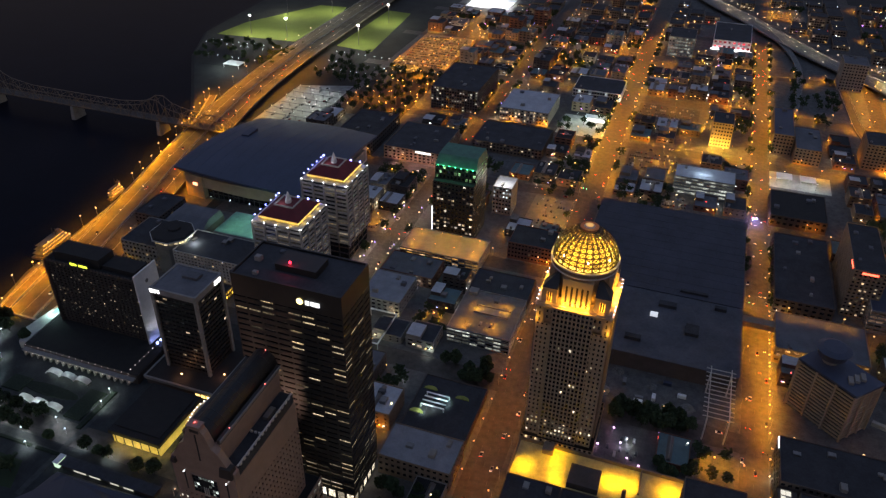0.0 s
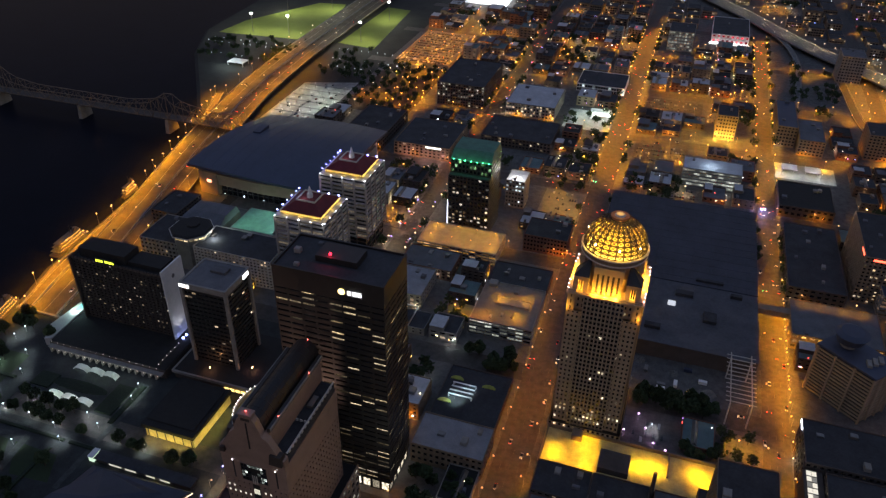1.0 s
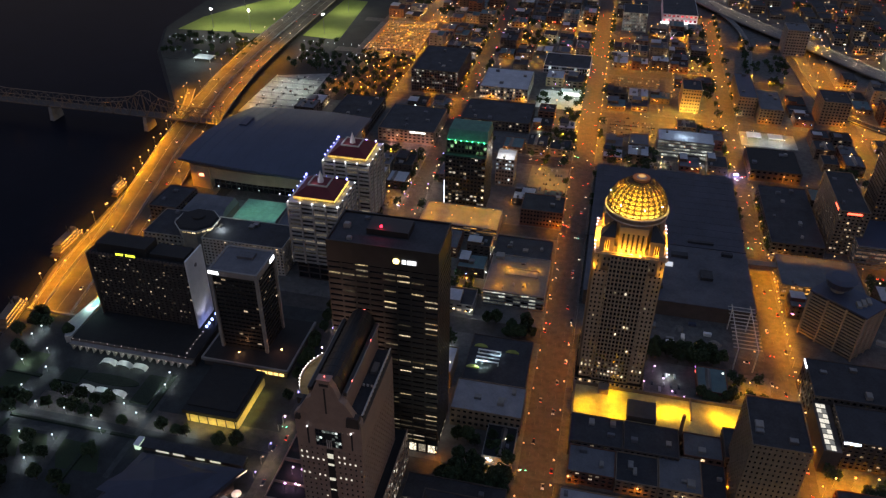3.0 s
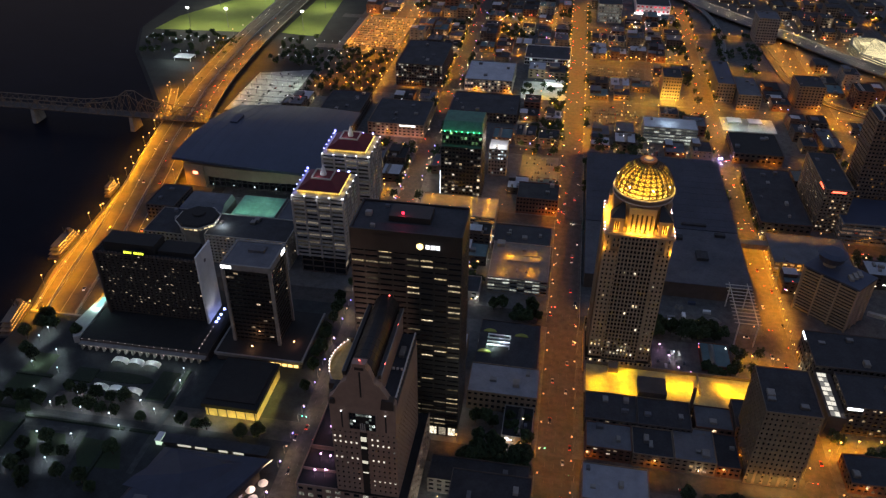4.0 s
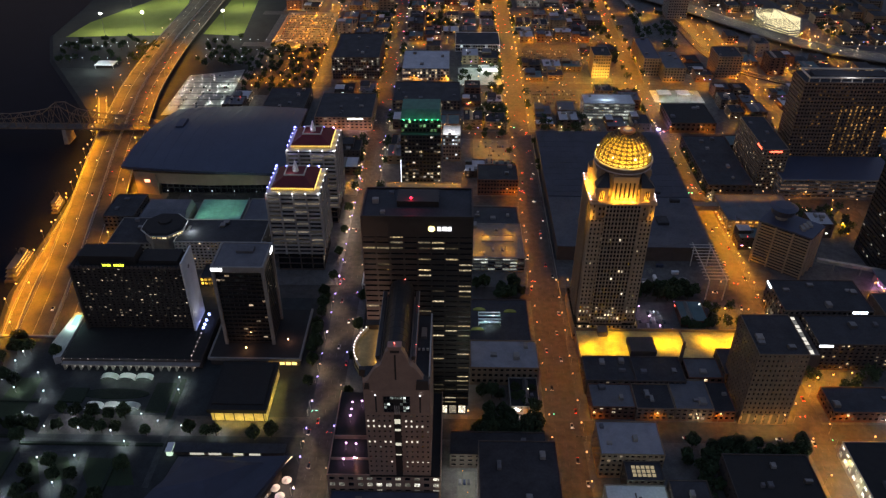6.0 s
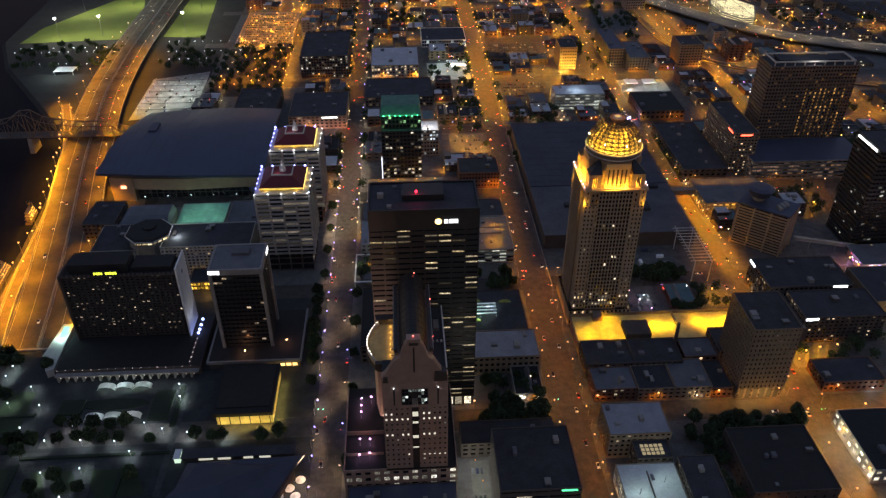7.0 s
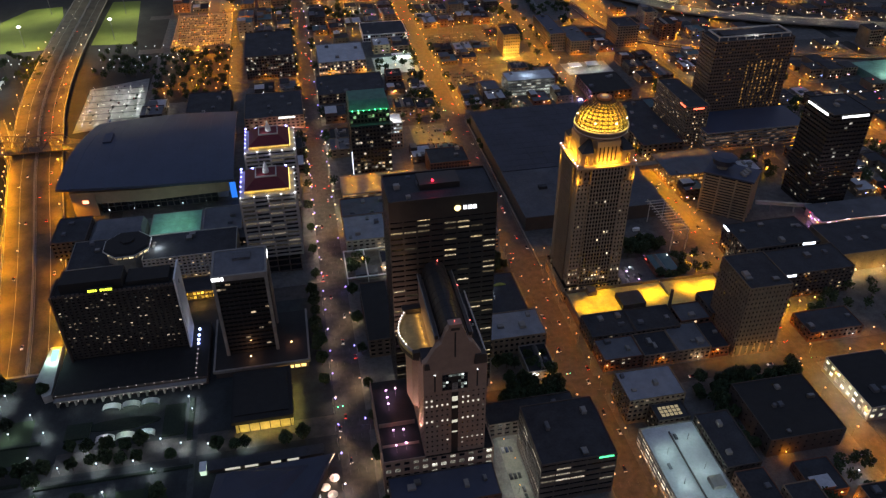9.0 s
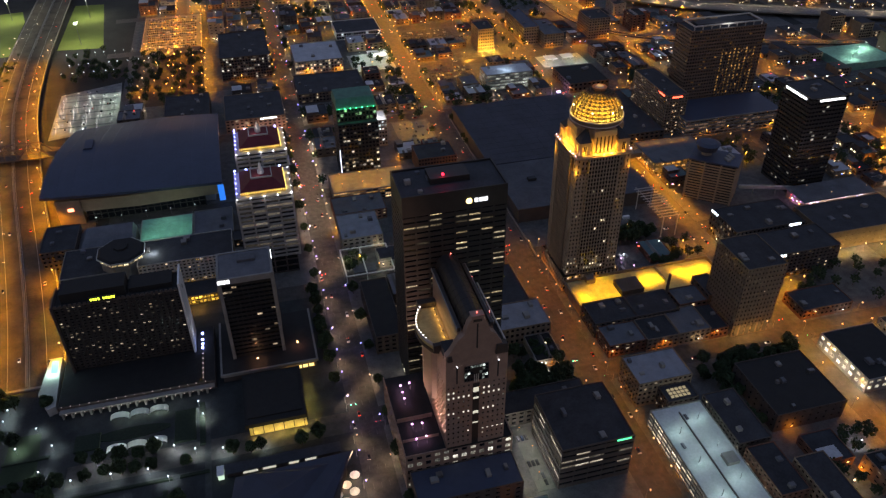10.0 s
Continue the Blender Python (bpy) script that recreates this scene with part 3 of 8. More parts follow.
    part("marker_bulbs", bulbs, glow("pink_bulb", (1.0, 0.62, 0.75), 14), ob, "pinkish marker bulbs on the terrace edge", kind="stuff")
    spots = Geo()
    for t in (-2.2, -1.35, -0.6, 2.9):
        spots.ball((cx + 17.6 * math.cos(t), cy + 17.6 * math.sin(t), 150.5), 0.5, 4, 6)
    part("dome_lamps", spots, glow("dome_lamp", (1.0, 0.85, 0.5), 12), ob, kind="stuff")


domed_tower()


# ---- dark bronze bank tower with the round logo ----
def bank_tower():
    ob = thing("bank_tower", -178, 287, 0.16, "tall dark bronze glass bank tower with a white rooftop sign", "skyscraper")
    x0, x1, y0, y1 = -210, -146, 270, 303
    part("base_glass", Geo().box(x0 + 3, x1 - 3, y0 + 3, y1 - 3, 0.16, 7), mat("lobby_wall", (0.5, 0.42, 0.3)), ob)
    shell(ob, x0 + 1, x1 - 1, y0 + 1, y1 - 1, 0.16, 9, 1, 6.5, BRONZE, panes("lobby_glass", 2.0, (1.0, 0.85, 0.6), 0.9), 0.25, 0.05, wall_name="lobby_frame")
    shell(ob, x0, x1, y0, y1, 9, 40, 8, 7.75, BRONZE, panes("bank_low_windows", 0.62, (1.0, 0.76, 0.42), 0.26), 0.12, 0.66, wall_name="lower_wall")
    shell(ob, x0, x1, y0, y1, 40, 145, 27, 7.75, BRONZE, panes("bank_windows", 0.30, (1.0, 0.74, 0.38), 0.26, 0.2), 0.12, 0.66, wall_name="upper_wall")
    shell(ob, x0, x1, y0, y1, 145, 157, 1, 3.2, BRONZE, panes("blank_louvres", 0.0), 0.3, 0.9, wall_name="crown_wall")
    roof_top(ob, x0, x1, y0, y1, 157, BRONZE, ROOF_DARK, random.Random(4), 4, 1.4, 0.9)
    part("penthouse", Geo().box(-190, -166, 282, 296, 157.1, 161), BRONZE, ob)
    part("beacon", Geo().ball((-182, 284, 162.2), 0.9), glow("red_beacon", (1.0, 0.02, 0.05), 2.5), ob, "red aviation beacon")
    lamp_light("beacon_light", ob, (-182, 283, 163.4), (1.0, 0.03, 0.08), 420, radius=0.3)
    # sign: a round mark and plain block shapes of the lettering
    sx, z, y = -169.8, 150.3, y0 - 0.25
    disc = Geo()
    disc.prism([(sx + 1.9 * math.cos(2 * math.pi * i / 20), 1.9 * math.sin(2 * math.pi * i / 20)) for i in range(20)], 0, 0.25)
    disc.v = [(a, y - c, z + b) for a, b, c in disc.v]
    part("sign_disc", disc, glow("sign_yellow", (1.0, 0.75, 0.25), 1.8), ob, "glowing yellow round sign disc")
    lx = sx + 3.3
    for w in (2.2, 2.5, 2.2):
        part("sign_shape", Geo().box(lx, lx + w, y - 0.25, y, z - 1.3, z + 1.3), glow("sign_soft_white", (0.95, 0.97, 1.0), 1.0), ob, "glowing white sign shape")
        lx += 2.9


bank_tower()


# ---- pink granite tower with the vaulted top ----
def granite_tower():
    ob = thing("granite_tower", -186, 226, 0.16, "pink granite office tower with a dark vaulted top and curved balcony", "skyscraper")
    x0, x1, y0, y1 = -204.2, -168.7, 195.5, 253
    shell(ob, -229, -163, 194.5, 262, 0.16, 28, 5, 5.5, GRANITE, panes("granite_base_windows", 0.6, (1.0, 0.93, 0.74), 0.55), 0.42, 0.42, wall_name="podium_wall")
    part("podium_roof", Geo().box(-228.5, -163.5, 195, 261.5, 28, 28.5), mat("black_roof", (0.018, 0.017, 0.016)), ob)
    for xa, xb, ya, yb in ((-229.1, -228.5, 194.4, 262.1), (-228.5, x0, 194.4, 195), (-163.5, -162.9, 194.4, 262.1)):
        part("podium_parapet", Geo().box(xa, xb, ya, yb, 28, 29.6), GRANITE, ob)
    for ya, yb, za in ((222, 222.6, 31.5), (206, 206.5, 30.5)):
        part("podium_screen", Geo().box(-228, -206, ya, yb, 28.5, za), GRANITE, ob)
    punched = panes("granite_windows", 0.03, (1.0, 0.9, 0.7), 0.5)
    shell(ob, x0, x1, y0, y1, 28.5, 78, 12, 2.96, GRANITE, punched, 0.66, 0.62, wall_name="shaft_wall")
    part("upper_wall", Geo().box(x0 + 0.02, x1 - 0.02, y0 + 0.02, y1 - 0.02, 78, 96), GRANITE, ob)
    dark = mat("dark_granite", (0.045, 0.034, 0.028), 0.5)
    cx = -186.7
    # raised middle body with its stepped and curved gable towards the street
    part("middle_body", Geo().box(cx - 10, cx + 10, y0 + 4, y1, 96, 114.5), GRANITE, ob)
    gable = Geo()
    prof = [(x0, 96), (x1, 96), (x1, 101), (cx + 15, 103.5), (cx + 10.4, 112), (cx + 7.4, 114.5), (cx + 6.4, 118), (cx + 4.8, 122.5), (cx + 3.4, 124.3), (cx + 3.2, 126.4), (cx - 3.2, 126.4), (cx - 3.4, 124.3), (cx - 4.8, 122.5), (cx - 6.4, 118), (cx - 7.4, 114.5), (cx - 10.4, 112), (cx - 15, 103.5), (x0, 101)]
    k = len(prof)
    gable.v = [(x, y0 + 0.02, z) for x, z in prof] + [(x, y0 + 4, z) for x, z in prof]
    gable.f = [tuple(range(k)), tuple(range(2 * k - 1, k - 1, -1))] + [(i, k + i, k + (i + 1) % k, (i + 1) % k) for i in range(k)]
    part("gable", gable, GRANITE, ob)
    part("gable_cap", Geo().box(cx - 3.6, cx + 3.6, y0 - 0.35, y0 + 4.2, 126.4, 127.0), GRANITE, ob)
    part("gable_niche", Geo().box(cx - 2.4, cx + 2.4, y0 - 0.03, y0 + 0.4, 122.6, 124.4), dark, ob, "dark niche below the gable top")
    vault = Geo()
    m = 12
    ring = [(cx - 7.2 * math.cos(math.pi * i / m), 115.5 + 8.5 * math.sin(math.pi * i / m)) for i in range(m + 1)]
    ring = [(cx - 7.2, 114.52)] + ring + [(cx + 7.2, 114.52)]
    q = len(ring)
    vault.v = [(x, y0 + 4, z) for x, z in ring] + [(x, y1 + 4, z) for x, z in ring]
    vault.f = [(i, i + 1, q + i + 1, q + i) for i in range(q - 1)] + [tuple(range(q - 1, -1, -1)), tuple(range(q, 2 * q))]
    part("vault_roof", vault, mat("dark_vault", (0.016, 0.013, 0.012), 0.5), ob, "long dark barrel-vaulted roof")
    seams = Geo()
    for j in range(1, 11):
        yy = y0 + 4 + j * 5.2
        for (xa, za), (xb, zb) in zip(ring[1:-2], ring[2:-1]):
            seams.bar((xa, yy, za), (xb, yy, zb), 0.14)
    part("vault_seams", seams, mat("dark_vault", (0.016, 0.013, 0.012), 0.5), ob)
    for s in (-1, 1):
        part("vault_gutter", Geo().box(cx + s * 9.2 - 0.9, cx + s * 9.2 + 0.9, y0 + 4, y1 + 2, 114.5, 117.0), dark, ob)
        part("gutter_rim", Geo().box(cx + s * 10.3 - 0.2, cx + s * 10.3 + 0.2, y0 + 4, y1 + 2, 115.6, 117.2), CONCRETE, ob)
    part("side_roof", Geo().box(cx + 10.0, x1 - 0.4, y0 + 4, y1 - 1, 96, 101.2), ROOF_DARK, ob)
    part("side_roof", Geo().box(x0 + 0.4, cx - 10.0, y0 + 4, 209, 96, 101.2), ROOF_DARK, ob)
    part("roof_unit", Geo().box(x1 - 6, x1 - 3, y0 + 36, y0 + 44, 101.2, 103), STEEL, ob)
    rail = Geo()
    for i in range(15):
        yy = y0 + 6 + i * 3.3
        rail.box(x1 - 0.9, x1 - 0.3, yy, yy + 1.6, 101.2, 102.6)
    rail.box(x1 - 1.0, x1 - 0.2, y0 + 4, y1 - 1, 102.6, 103.1)
    for i in range(3):
        rail.box(x1 - 7.4 + i * 2.3, x1 - 6.2 + i * 2.3, y0 + 26.2, y0 + 26.8, 101.2, 102.6)
    part("balustrade", rail, PALE, ob, "pale stone balustrade", kind="stuff")
    # dark sloped boxes that close the gable's shoulders
    for xx, w in ((x1 - 7.6, 7.0), (x0 + 0.6, 3.0)):
        zz = 104.5 if w > 5 else 101.5
        part("scupper", Geo().prism([(xx, y0 - 1.6), (xx + w, y0 - 1.6), (xx + w, y0 + 3), (xx, y0 + 3)], 98.5, zz, [(xx + 0.6, y0 - 1.2), (xx + w - 0.4, y0 - 1.2), (xx + w - 0.4, y0 + 3), (xx + 0.6, y0 + 3)]), dark, ob, "dark projecting corner box")
    # recessed window group with slits beside it
    for u in (5.9, 29.6):
        part("slit", Geo().box(x0 + u, x0 + u + 0.9, y0 - 0.03, y0 + 0.5, 80, 92.4), BRONZE, ob)
        part("slit_lamp", Geo().ball((x0 + u + 0.45, y0 - 0.5, 93.0), 0.3, 4, 6), glow("white_bulb", (0.85, 0.88, 1.0), 4), ob)
    part("slit", Geo().box(cx - 0.45, cx + 0.45, y0 - 0.03, y0 + 0.5, 104, 121.5), BRONZE, ob)
    part("great_window", Geo().box(cx - 7.2, cx + 7.2, y0 - 0.05, y0 + 0.6, 80, 92.2), BRONZE, ob, "dark recessed great window")
    part("window_frame", Geo().box(cx - 7.8, cx - 7.2, y0 - 0.3, y0 + 0.3, 79.6, 92.8).box(cx + 7.2, cx + 7.8, y0 - 0.3, y0 + 0.3, 79.6, 92.8).box(cx - 7.2, cx + 7.2, y0 - 0.3, y0 + 0.3, 92.2, 92.8), GRANITE, ob)
    gp = Geo()
    for i in range(8):
        for j in range(5):
            if i in (3, 4) and j < 4 or i in (2, 5) and j in (1, 3):
                continue
            gp.face(*[(cx - 6.8 + i * 1.72 + du, y0 - 0.08, 80.5 + j * 2.36 + dz) for du, dz in ((0, 0), (1.4, 0), (1.4, 1.75), (0, 1.75))])
    part("great_window_panes", gp, panes("great_panes", 1.3, (0.86, 1.0, 0.9), 0.5), ob, kind="stuff")
    for u in (-1.1, 0.0, 1.1):
        part("window_bar", Geo().box(cx + u - 0.2, cx + u + 0.2, y0 - 0.4, y0 + 0.1, 79, 85), PALE, ob)
    part("centre_strip", Geo().box(cx - 1.9, cx + 1.9, y0 - 0.2, y0 + 0.4, 28.5, 78), BRONZE, ob)
    strip = Geo()
    for z0_, z1_ in ((71.4, 74.8), (65.8, 67.2), (54.0, 56.0), (46.0, 46.8)):
        strip.box(cx - 1.6, cx + 1.6, y0 - 0.4, y0 - 0.2, z0_, z1_)
    part("strip_windows", strip, glow("strip_window", (1.0, 0.95, 0.75), 0.32), ob, "lit windows in the centre strip", kind="stuff")
    rv = Geo()
    fh, bw = 49.5 / 12, 35.5 / 12
    for row, cols, hgt in ((10, (0, 1, 7, 8), 1.2), (9, (0, 1, 2, 3, 4, 7, 8, 9, 10), 1.2), (6, (0, 1, 3, 4, 7, 8, 9), 1.1), (2, (7, 8, 9, 10, 11), 0.35)):
        z = 28.5 + (row + 0.64) * fh
        for i in cols:
            u = x0 + (i + 0.5) * bw
            rv.box(u - 0.52, u + 0.52, y0 + 0.1, y0 + 0.32, z, z + hgt)
    part("lit_windows", rv, glow("white_window", (1.0, 0.92, 0.74), 0.45), ob, "row of lit square windows", kind="stuff")
    # curved balcony on the street side, its rim set with bulbs
    bal = Geo()
    arc = [(x0 - 8.6 * math.sin(math.pi * (0.06 + 0.88 * i / 14)) ** 0.8, 210.5 + 34.5 * i / 14) for i in range(15)]
    bal.prism(list(reversed([(cx - 10.1, 210.5)] + arc + [(cx - 10.1, 245)])), 94, 96.06)
    # the even golden glow of the floodlights is put into the floor colour
    part("balcony", bal, mat("balcony_glow_floor", (0.5, 0.38, 0.16)), ob, "curved lit balcony")
    part("balcony_band", Geo().prism(list(reversed([(x0 + 0.1, 209.6)] + [(xa - 0.5, ya) for xa, ya in arc] + [(x0 + 0.1, 246)])), 91.5, 93.98), dark, ob)
    for ya, yb in ((207.5, 210.4), (245.1, 250)):
        part("balcony_end", Geo().box(x0 - 3.5, cx - 10.1, ya, yb, 95, 99.5), dark, ob, "dark box closing the balcony's end")
    bulbs = Geo()
    for i in range(14):
        (xa, ya), (xb, yb) = arc[i], arc[i + 1]
        part("balcony_wall", Geo().prism([(xa, ya), (xa + 0.5, ya), (xb + 0.5, yb), (xb, yb)], 96.06, 98.4), PALE, ob)
        if i > 1:
            bulbs.ball(((xa + xb) / 2 + 0.2, (ya + yb) / 2, 98.9), 0.3, 4, 6)
    part("balcony_bulbs", bulbs, glow("pale_bulb", (1.0, 0.88, 0.78), 4.0), ob, "row of pale bulbs on the balcony rim", kind="stuff")
    under = Geo().prism(list(reversed([(x0 + 2, 214), (x0 - 3, 217), (x0 - 5, 227.5), (x0 - 3, 239), (x0 + 2, 242)])), 50, 91.4)
    part("balcony_shaft", under, GRANITE, ob)
    for i in range(7):
        yy = 213 + i * 4.9
        part("balcony_floodlight", Geo().box(cx - 12.2, cx - 11.6, yy - 0.3, yy + 0.3, 96.06, 96.6), STEEL, ob)
        lamp_light("balcony_light", ob, (cx - 12.4, yy, 97.0), (1.0, 0.58, 0.16), 75, radius=0.15)
    for yy in (206, 216, 236, 248):
        lamp_light("wall_washer", ob, (x0 - 9, yy, 29.6), (1.0, 0.55, 0.40), 30000, "SPOT", 0.4, (x0 - 0.2, yy, 58), 80)
    for p in ((cx, y0 + 2, 127.7), (cx + 10.4, y0 + 12, 118.0), (cx + 10.4, y0 + 44, 118.0), (cx + 2, y1 + 3, 124.6)):
        part("beacon", Geo().ball(p, 0.28, 4, 6), glow("red_beacon_small", (1.0, 0.1, 0.08), 8), ob)


granite_tower()
block_house("low_block", -227, -164, 170, 193.6, 16, "low dark block with a bluish black roof", DARKWALL, ROOF_BLUE, G_DARK, 4, 6, 4, seed=90, pier=0.6, span=0.6)


# ---- the dark riverfront hotel ----
def river_hotel():
    ob = thing("river_hotel", -395, 356, 0.16, "dark brown slab hotel with a white end wall and yellow sign", "hotel")
    x0, x1, y0, y1 = -432, -352, 346, 367
    shell(ob, x0, x1, y0, y1, 9, 64, 22, 3.6, mat("hotel_brown", (0.034, 0.028, 0.025), 0.8, var=0.3), panes("hotel_windows", 0.16, (1.0, 0.76, 0.48), 0.3), 0.5, 0.55)
    BLACK_ROOF = mat("black_roof", (0.018, 0.017, 0.016))
    roof_top(ob, x0, x1, y0, y1, 64, DARKWALL, BLACK_ROOF, random.Random(5), 3)
    part("penthouse", Geo().box(-427, -386, 350, 366, 64.1, 72), BLACK_ROOF, ob)
    part("penthouse", Geo().box(-384, -356, 351, 366, 64.1, 68), BLACK_ROOF, ob)
    teeth = Geo()
    for i in range(26):
        teeth.box(x0 + 1 + i * 3.05, x0 + 2.8 + i * 3.05, y0 - 0.5, y0, 64, 66.5)
    part("cornice_teeth", teeth, DARKWALL, ob, kind="stuff")
    part("end_wall", Geo().box(x1 + 0.1, x1 + 1.3, y0 - 1.5, y1 + 1.5, 0.2, 70), WHITE, ob, "white end wall")
    part("end_wall", Geo().box(x0 - 1.3, x0 - 0.1, y0 - 1.5, y1 + 1.5, 0.2, 66), DARKWALL, ob)
    part("sign_board", Geo().box(-408.5, -391, y0 - 1.2, y0 - 0.7, 66, 70), BRONZE, ob)
    sign_g = Geo()
    for k in range(10):
        if k != 4:
            sign_g.box(-407.6 + k * 1.6, -406.5 + k * 1.6, y0 - 1.4, y0 - 1.22, 67.0, 68.9)
    part("sign_bars", sign_g, glow("sign_lime", (0.75, 0.95, 0.05), 1.4), ob, "glowing yellow sign shapes", kind="stuff")
    part("emblem", Geo().bar((x1 + 1.3, 356, 60), (x1 + 1.5, 356, 60), 1.6, 12), STEEL, ob, "round emblem on the white wall")
    lamp_light("wall_light", ob, (x1 + 10, 352, 9.2), (0.85, 0.88, 1.0), 3000, "SPOT", 0.5, (x1 + 1.5, 354, 45), 80)
    # podium with the arcade
    pod = thing("hotel_podium", -393, 340, 0.16, "low dark podium with a row of small lamps along its edge", "building")
    block = Geo().box(-440, -338, 312, 371, 0.16, 7.5)
    part("wall", block, DARKWALL, pod)
    part("roof", Geo().box(-439.5, -338.5, 312.5, 371, 7.5, 8.0), BLACK_ROOF, pod)
    arc, lamps = Geo(), Geo()
    for i in range(17):
        x = -438 + i * 5.8
        arc.box(x, x + 1.2, 308.5, 311.9, 0.16, 5)
        lamps.ball((x + 0.6, 311.4, 8.6), 0.24, 4, 6)
        lamps.ball((x + 3.2, 308, 4.6), 0.28, 4, 6)
    for i in range(6):
        lamps.ball((-346, 316 + i * 5, 8.6), 0.35, 4, 6)
    arc.box(-439, -339, 308.2, 312, 5, 5.8)
    part("arcade", arc, CONCRETE, pod, kind="stuff")
    part("edge_lamps", lamps, glow("small_warm", (1.0, 0.8, 0.75), 0.9), pod, kind="stuff")
    for x in (-425, -405, -385, -365):
        lamp_light("arcade_light", pod, (x, 304, 4), (0.85, 0.95, 1.0), 120, radius=0.2)
    g = Geo()
    for yy in (363, 356, 351, 347):
        g.ball((-346, yy, 9.0), 1.0, 5, 8)
    part("blue_globes", g, glow("blue_globe", (0.3, 0.38, 1.0), 5), pod, "blue glowing globes on the podium", kind="stuff")
    # pool terrace
    pool = thing("pool_terrace", -450, 340, 0.16, "pale rooftop pool terrace lit in turquoise", "terrace")
    part("deck", Geo().prism([(-447, 314), (-442, 316), (-444, 366), (-452, 366), (-455, 330)], 0.16, 6.5), PALE, pool)
    part("pool", Geo().prism([(-449.5, 350), (-445.5, 350), (-445.5, 363), (-450.5, 363)], 6.5, 6.7), glow("pool_water", (0.25, 0.95, 0.85), 0.55), pool, "turquoise lit pool")
    lamp_light("pool_light", pool, (-448, 350, 10), (0.55, 1.0, 0.9), 2500, radius=0.5)


river_hotel()


# ---- office tower with pale corner frames ----
def framed_tower():
    ob = thing("framed_office_tower", -306, 346, 0.16, "dark glass office tower with pale concrete edges and white signs", "office tower")
    x0, x1, y0, y1 = -325, -288, 330, 362
    part("platform", Geo().box(-333, -268, 316, 372, 0.16, 6.0), DARKWALL, ob)
    part("platform_roof", Geo().box(-333, -268, 316, 372, 6.0, 7.5), mat("black_roof", (0.018, 0.017, 0.016)), ob)
    part("platform_rim", Geo().box(-334.4, -333, 315, 373, 5.6, 7.9).box(-268, -266.6, 315, 373, 5.6, 7.9).box(-333, -268, 314.6, 316, 5.6, 7.9), CONCRETE, ob, "pale rim round the platform")
    shell(ob, x0 + 1.5, x1 - 1.5, y0 + 1.5, y1 - 1.5, 7.6, 74, 18, 3.4, BRONZE, panes("framed_windows", 0.05, (1.0, 0.7, 0.4), 0.5), 0.08, 0.5)
    frame_g = Geo()
    for xx in (x0, x1 - 2.2):
        for yy in (y0, y1 - 2.2):
            frame_g.box(xx, xx + 2.2, yy, yy + 2.2, 7.6, 78)
    frame_g.box(x0 + 2.2, x1 - 2.2, y0, y0 + 1.4, 73.5, 78).box(x0 + 2.2, x1 - 2.2, y1 - 1.4, y1, 73.5, 78)
    frame_g.box(x0, x0 + 1.4, y0 + 2.2, y1 - 2.2, 73.5, 78).box(x1 - 1.4, x1, y0 + 2.2, y1 - 2.2, 73.5, 78)
    part("frame", frame_g, CONCRETE, ob)
    part("roof", Geo().box(x0 + 1.4, x1 - 1.4, y0 + 1.4, y1 - 1.4, 76.5, 77.4), ROOF_GREY, ob)
    part("roof_unit", Geo().box(-311, -299, 348, 355, 77.4, 79.4), ROOF_GREY, ob)
    sg = Geo()
    for i, w in enumerate((1.7, 1.5, 1.2, 1.6)):
        sg.box(x0 + 0.4 + i * 2.0, x0 + 0.4 + i * 2.0 + w, y0 - 0.3, y0 - 0.05, 74.6, 77.2)
    part("sign", sg, glow("sign_white", (0.95, 0.97, 1.0), 2.2), ob, "glowing white sign shapes", kind="stuff")
    part("sign", Geo().box(x1 + 0.05, x1 + 0.3, y0 + 22, y0 + 29, 73.8, 77.0), glow("sign_white", (0.95, 0.97, 1.0), 2.2), ob, kind="stuff")
    for i in range(5):
        part("lit_window", Geo().box(-291 + i * 4.4, -287.6 + i * 4.4, 314.6, 314.9, 2.2, 4.6), glow("amber_window", (1.0, 0.62, 0.18), 1.2), ob)
    lamp_light("roof_lamp", ob, (-308, 324, 11), (1.0, 0.45, 0.2), 450, radius=0.3)
    lamp_light("roof_lamp", ob, (-279, 334, 11), (1.0, 0.4, 0.25), 300, radius=0.3)
    part("roof_lamp_bulbs", Geo().ball((-308, 324, 10), 0.5).ball((-279, 334, 10), 0.5), glow("amber_bulb", (1.0, 0.5, 0.2), 10), ob)


framed_tower()


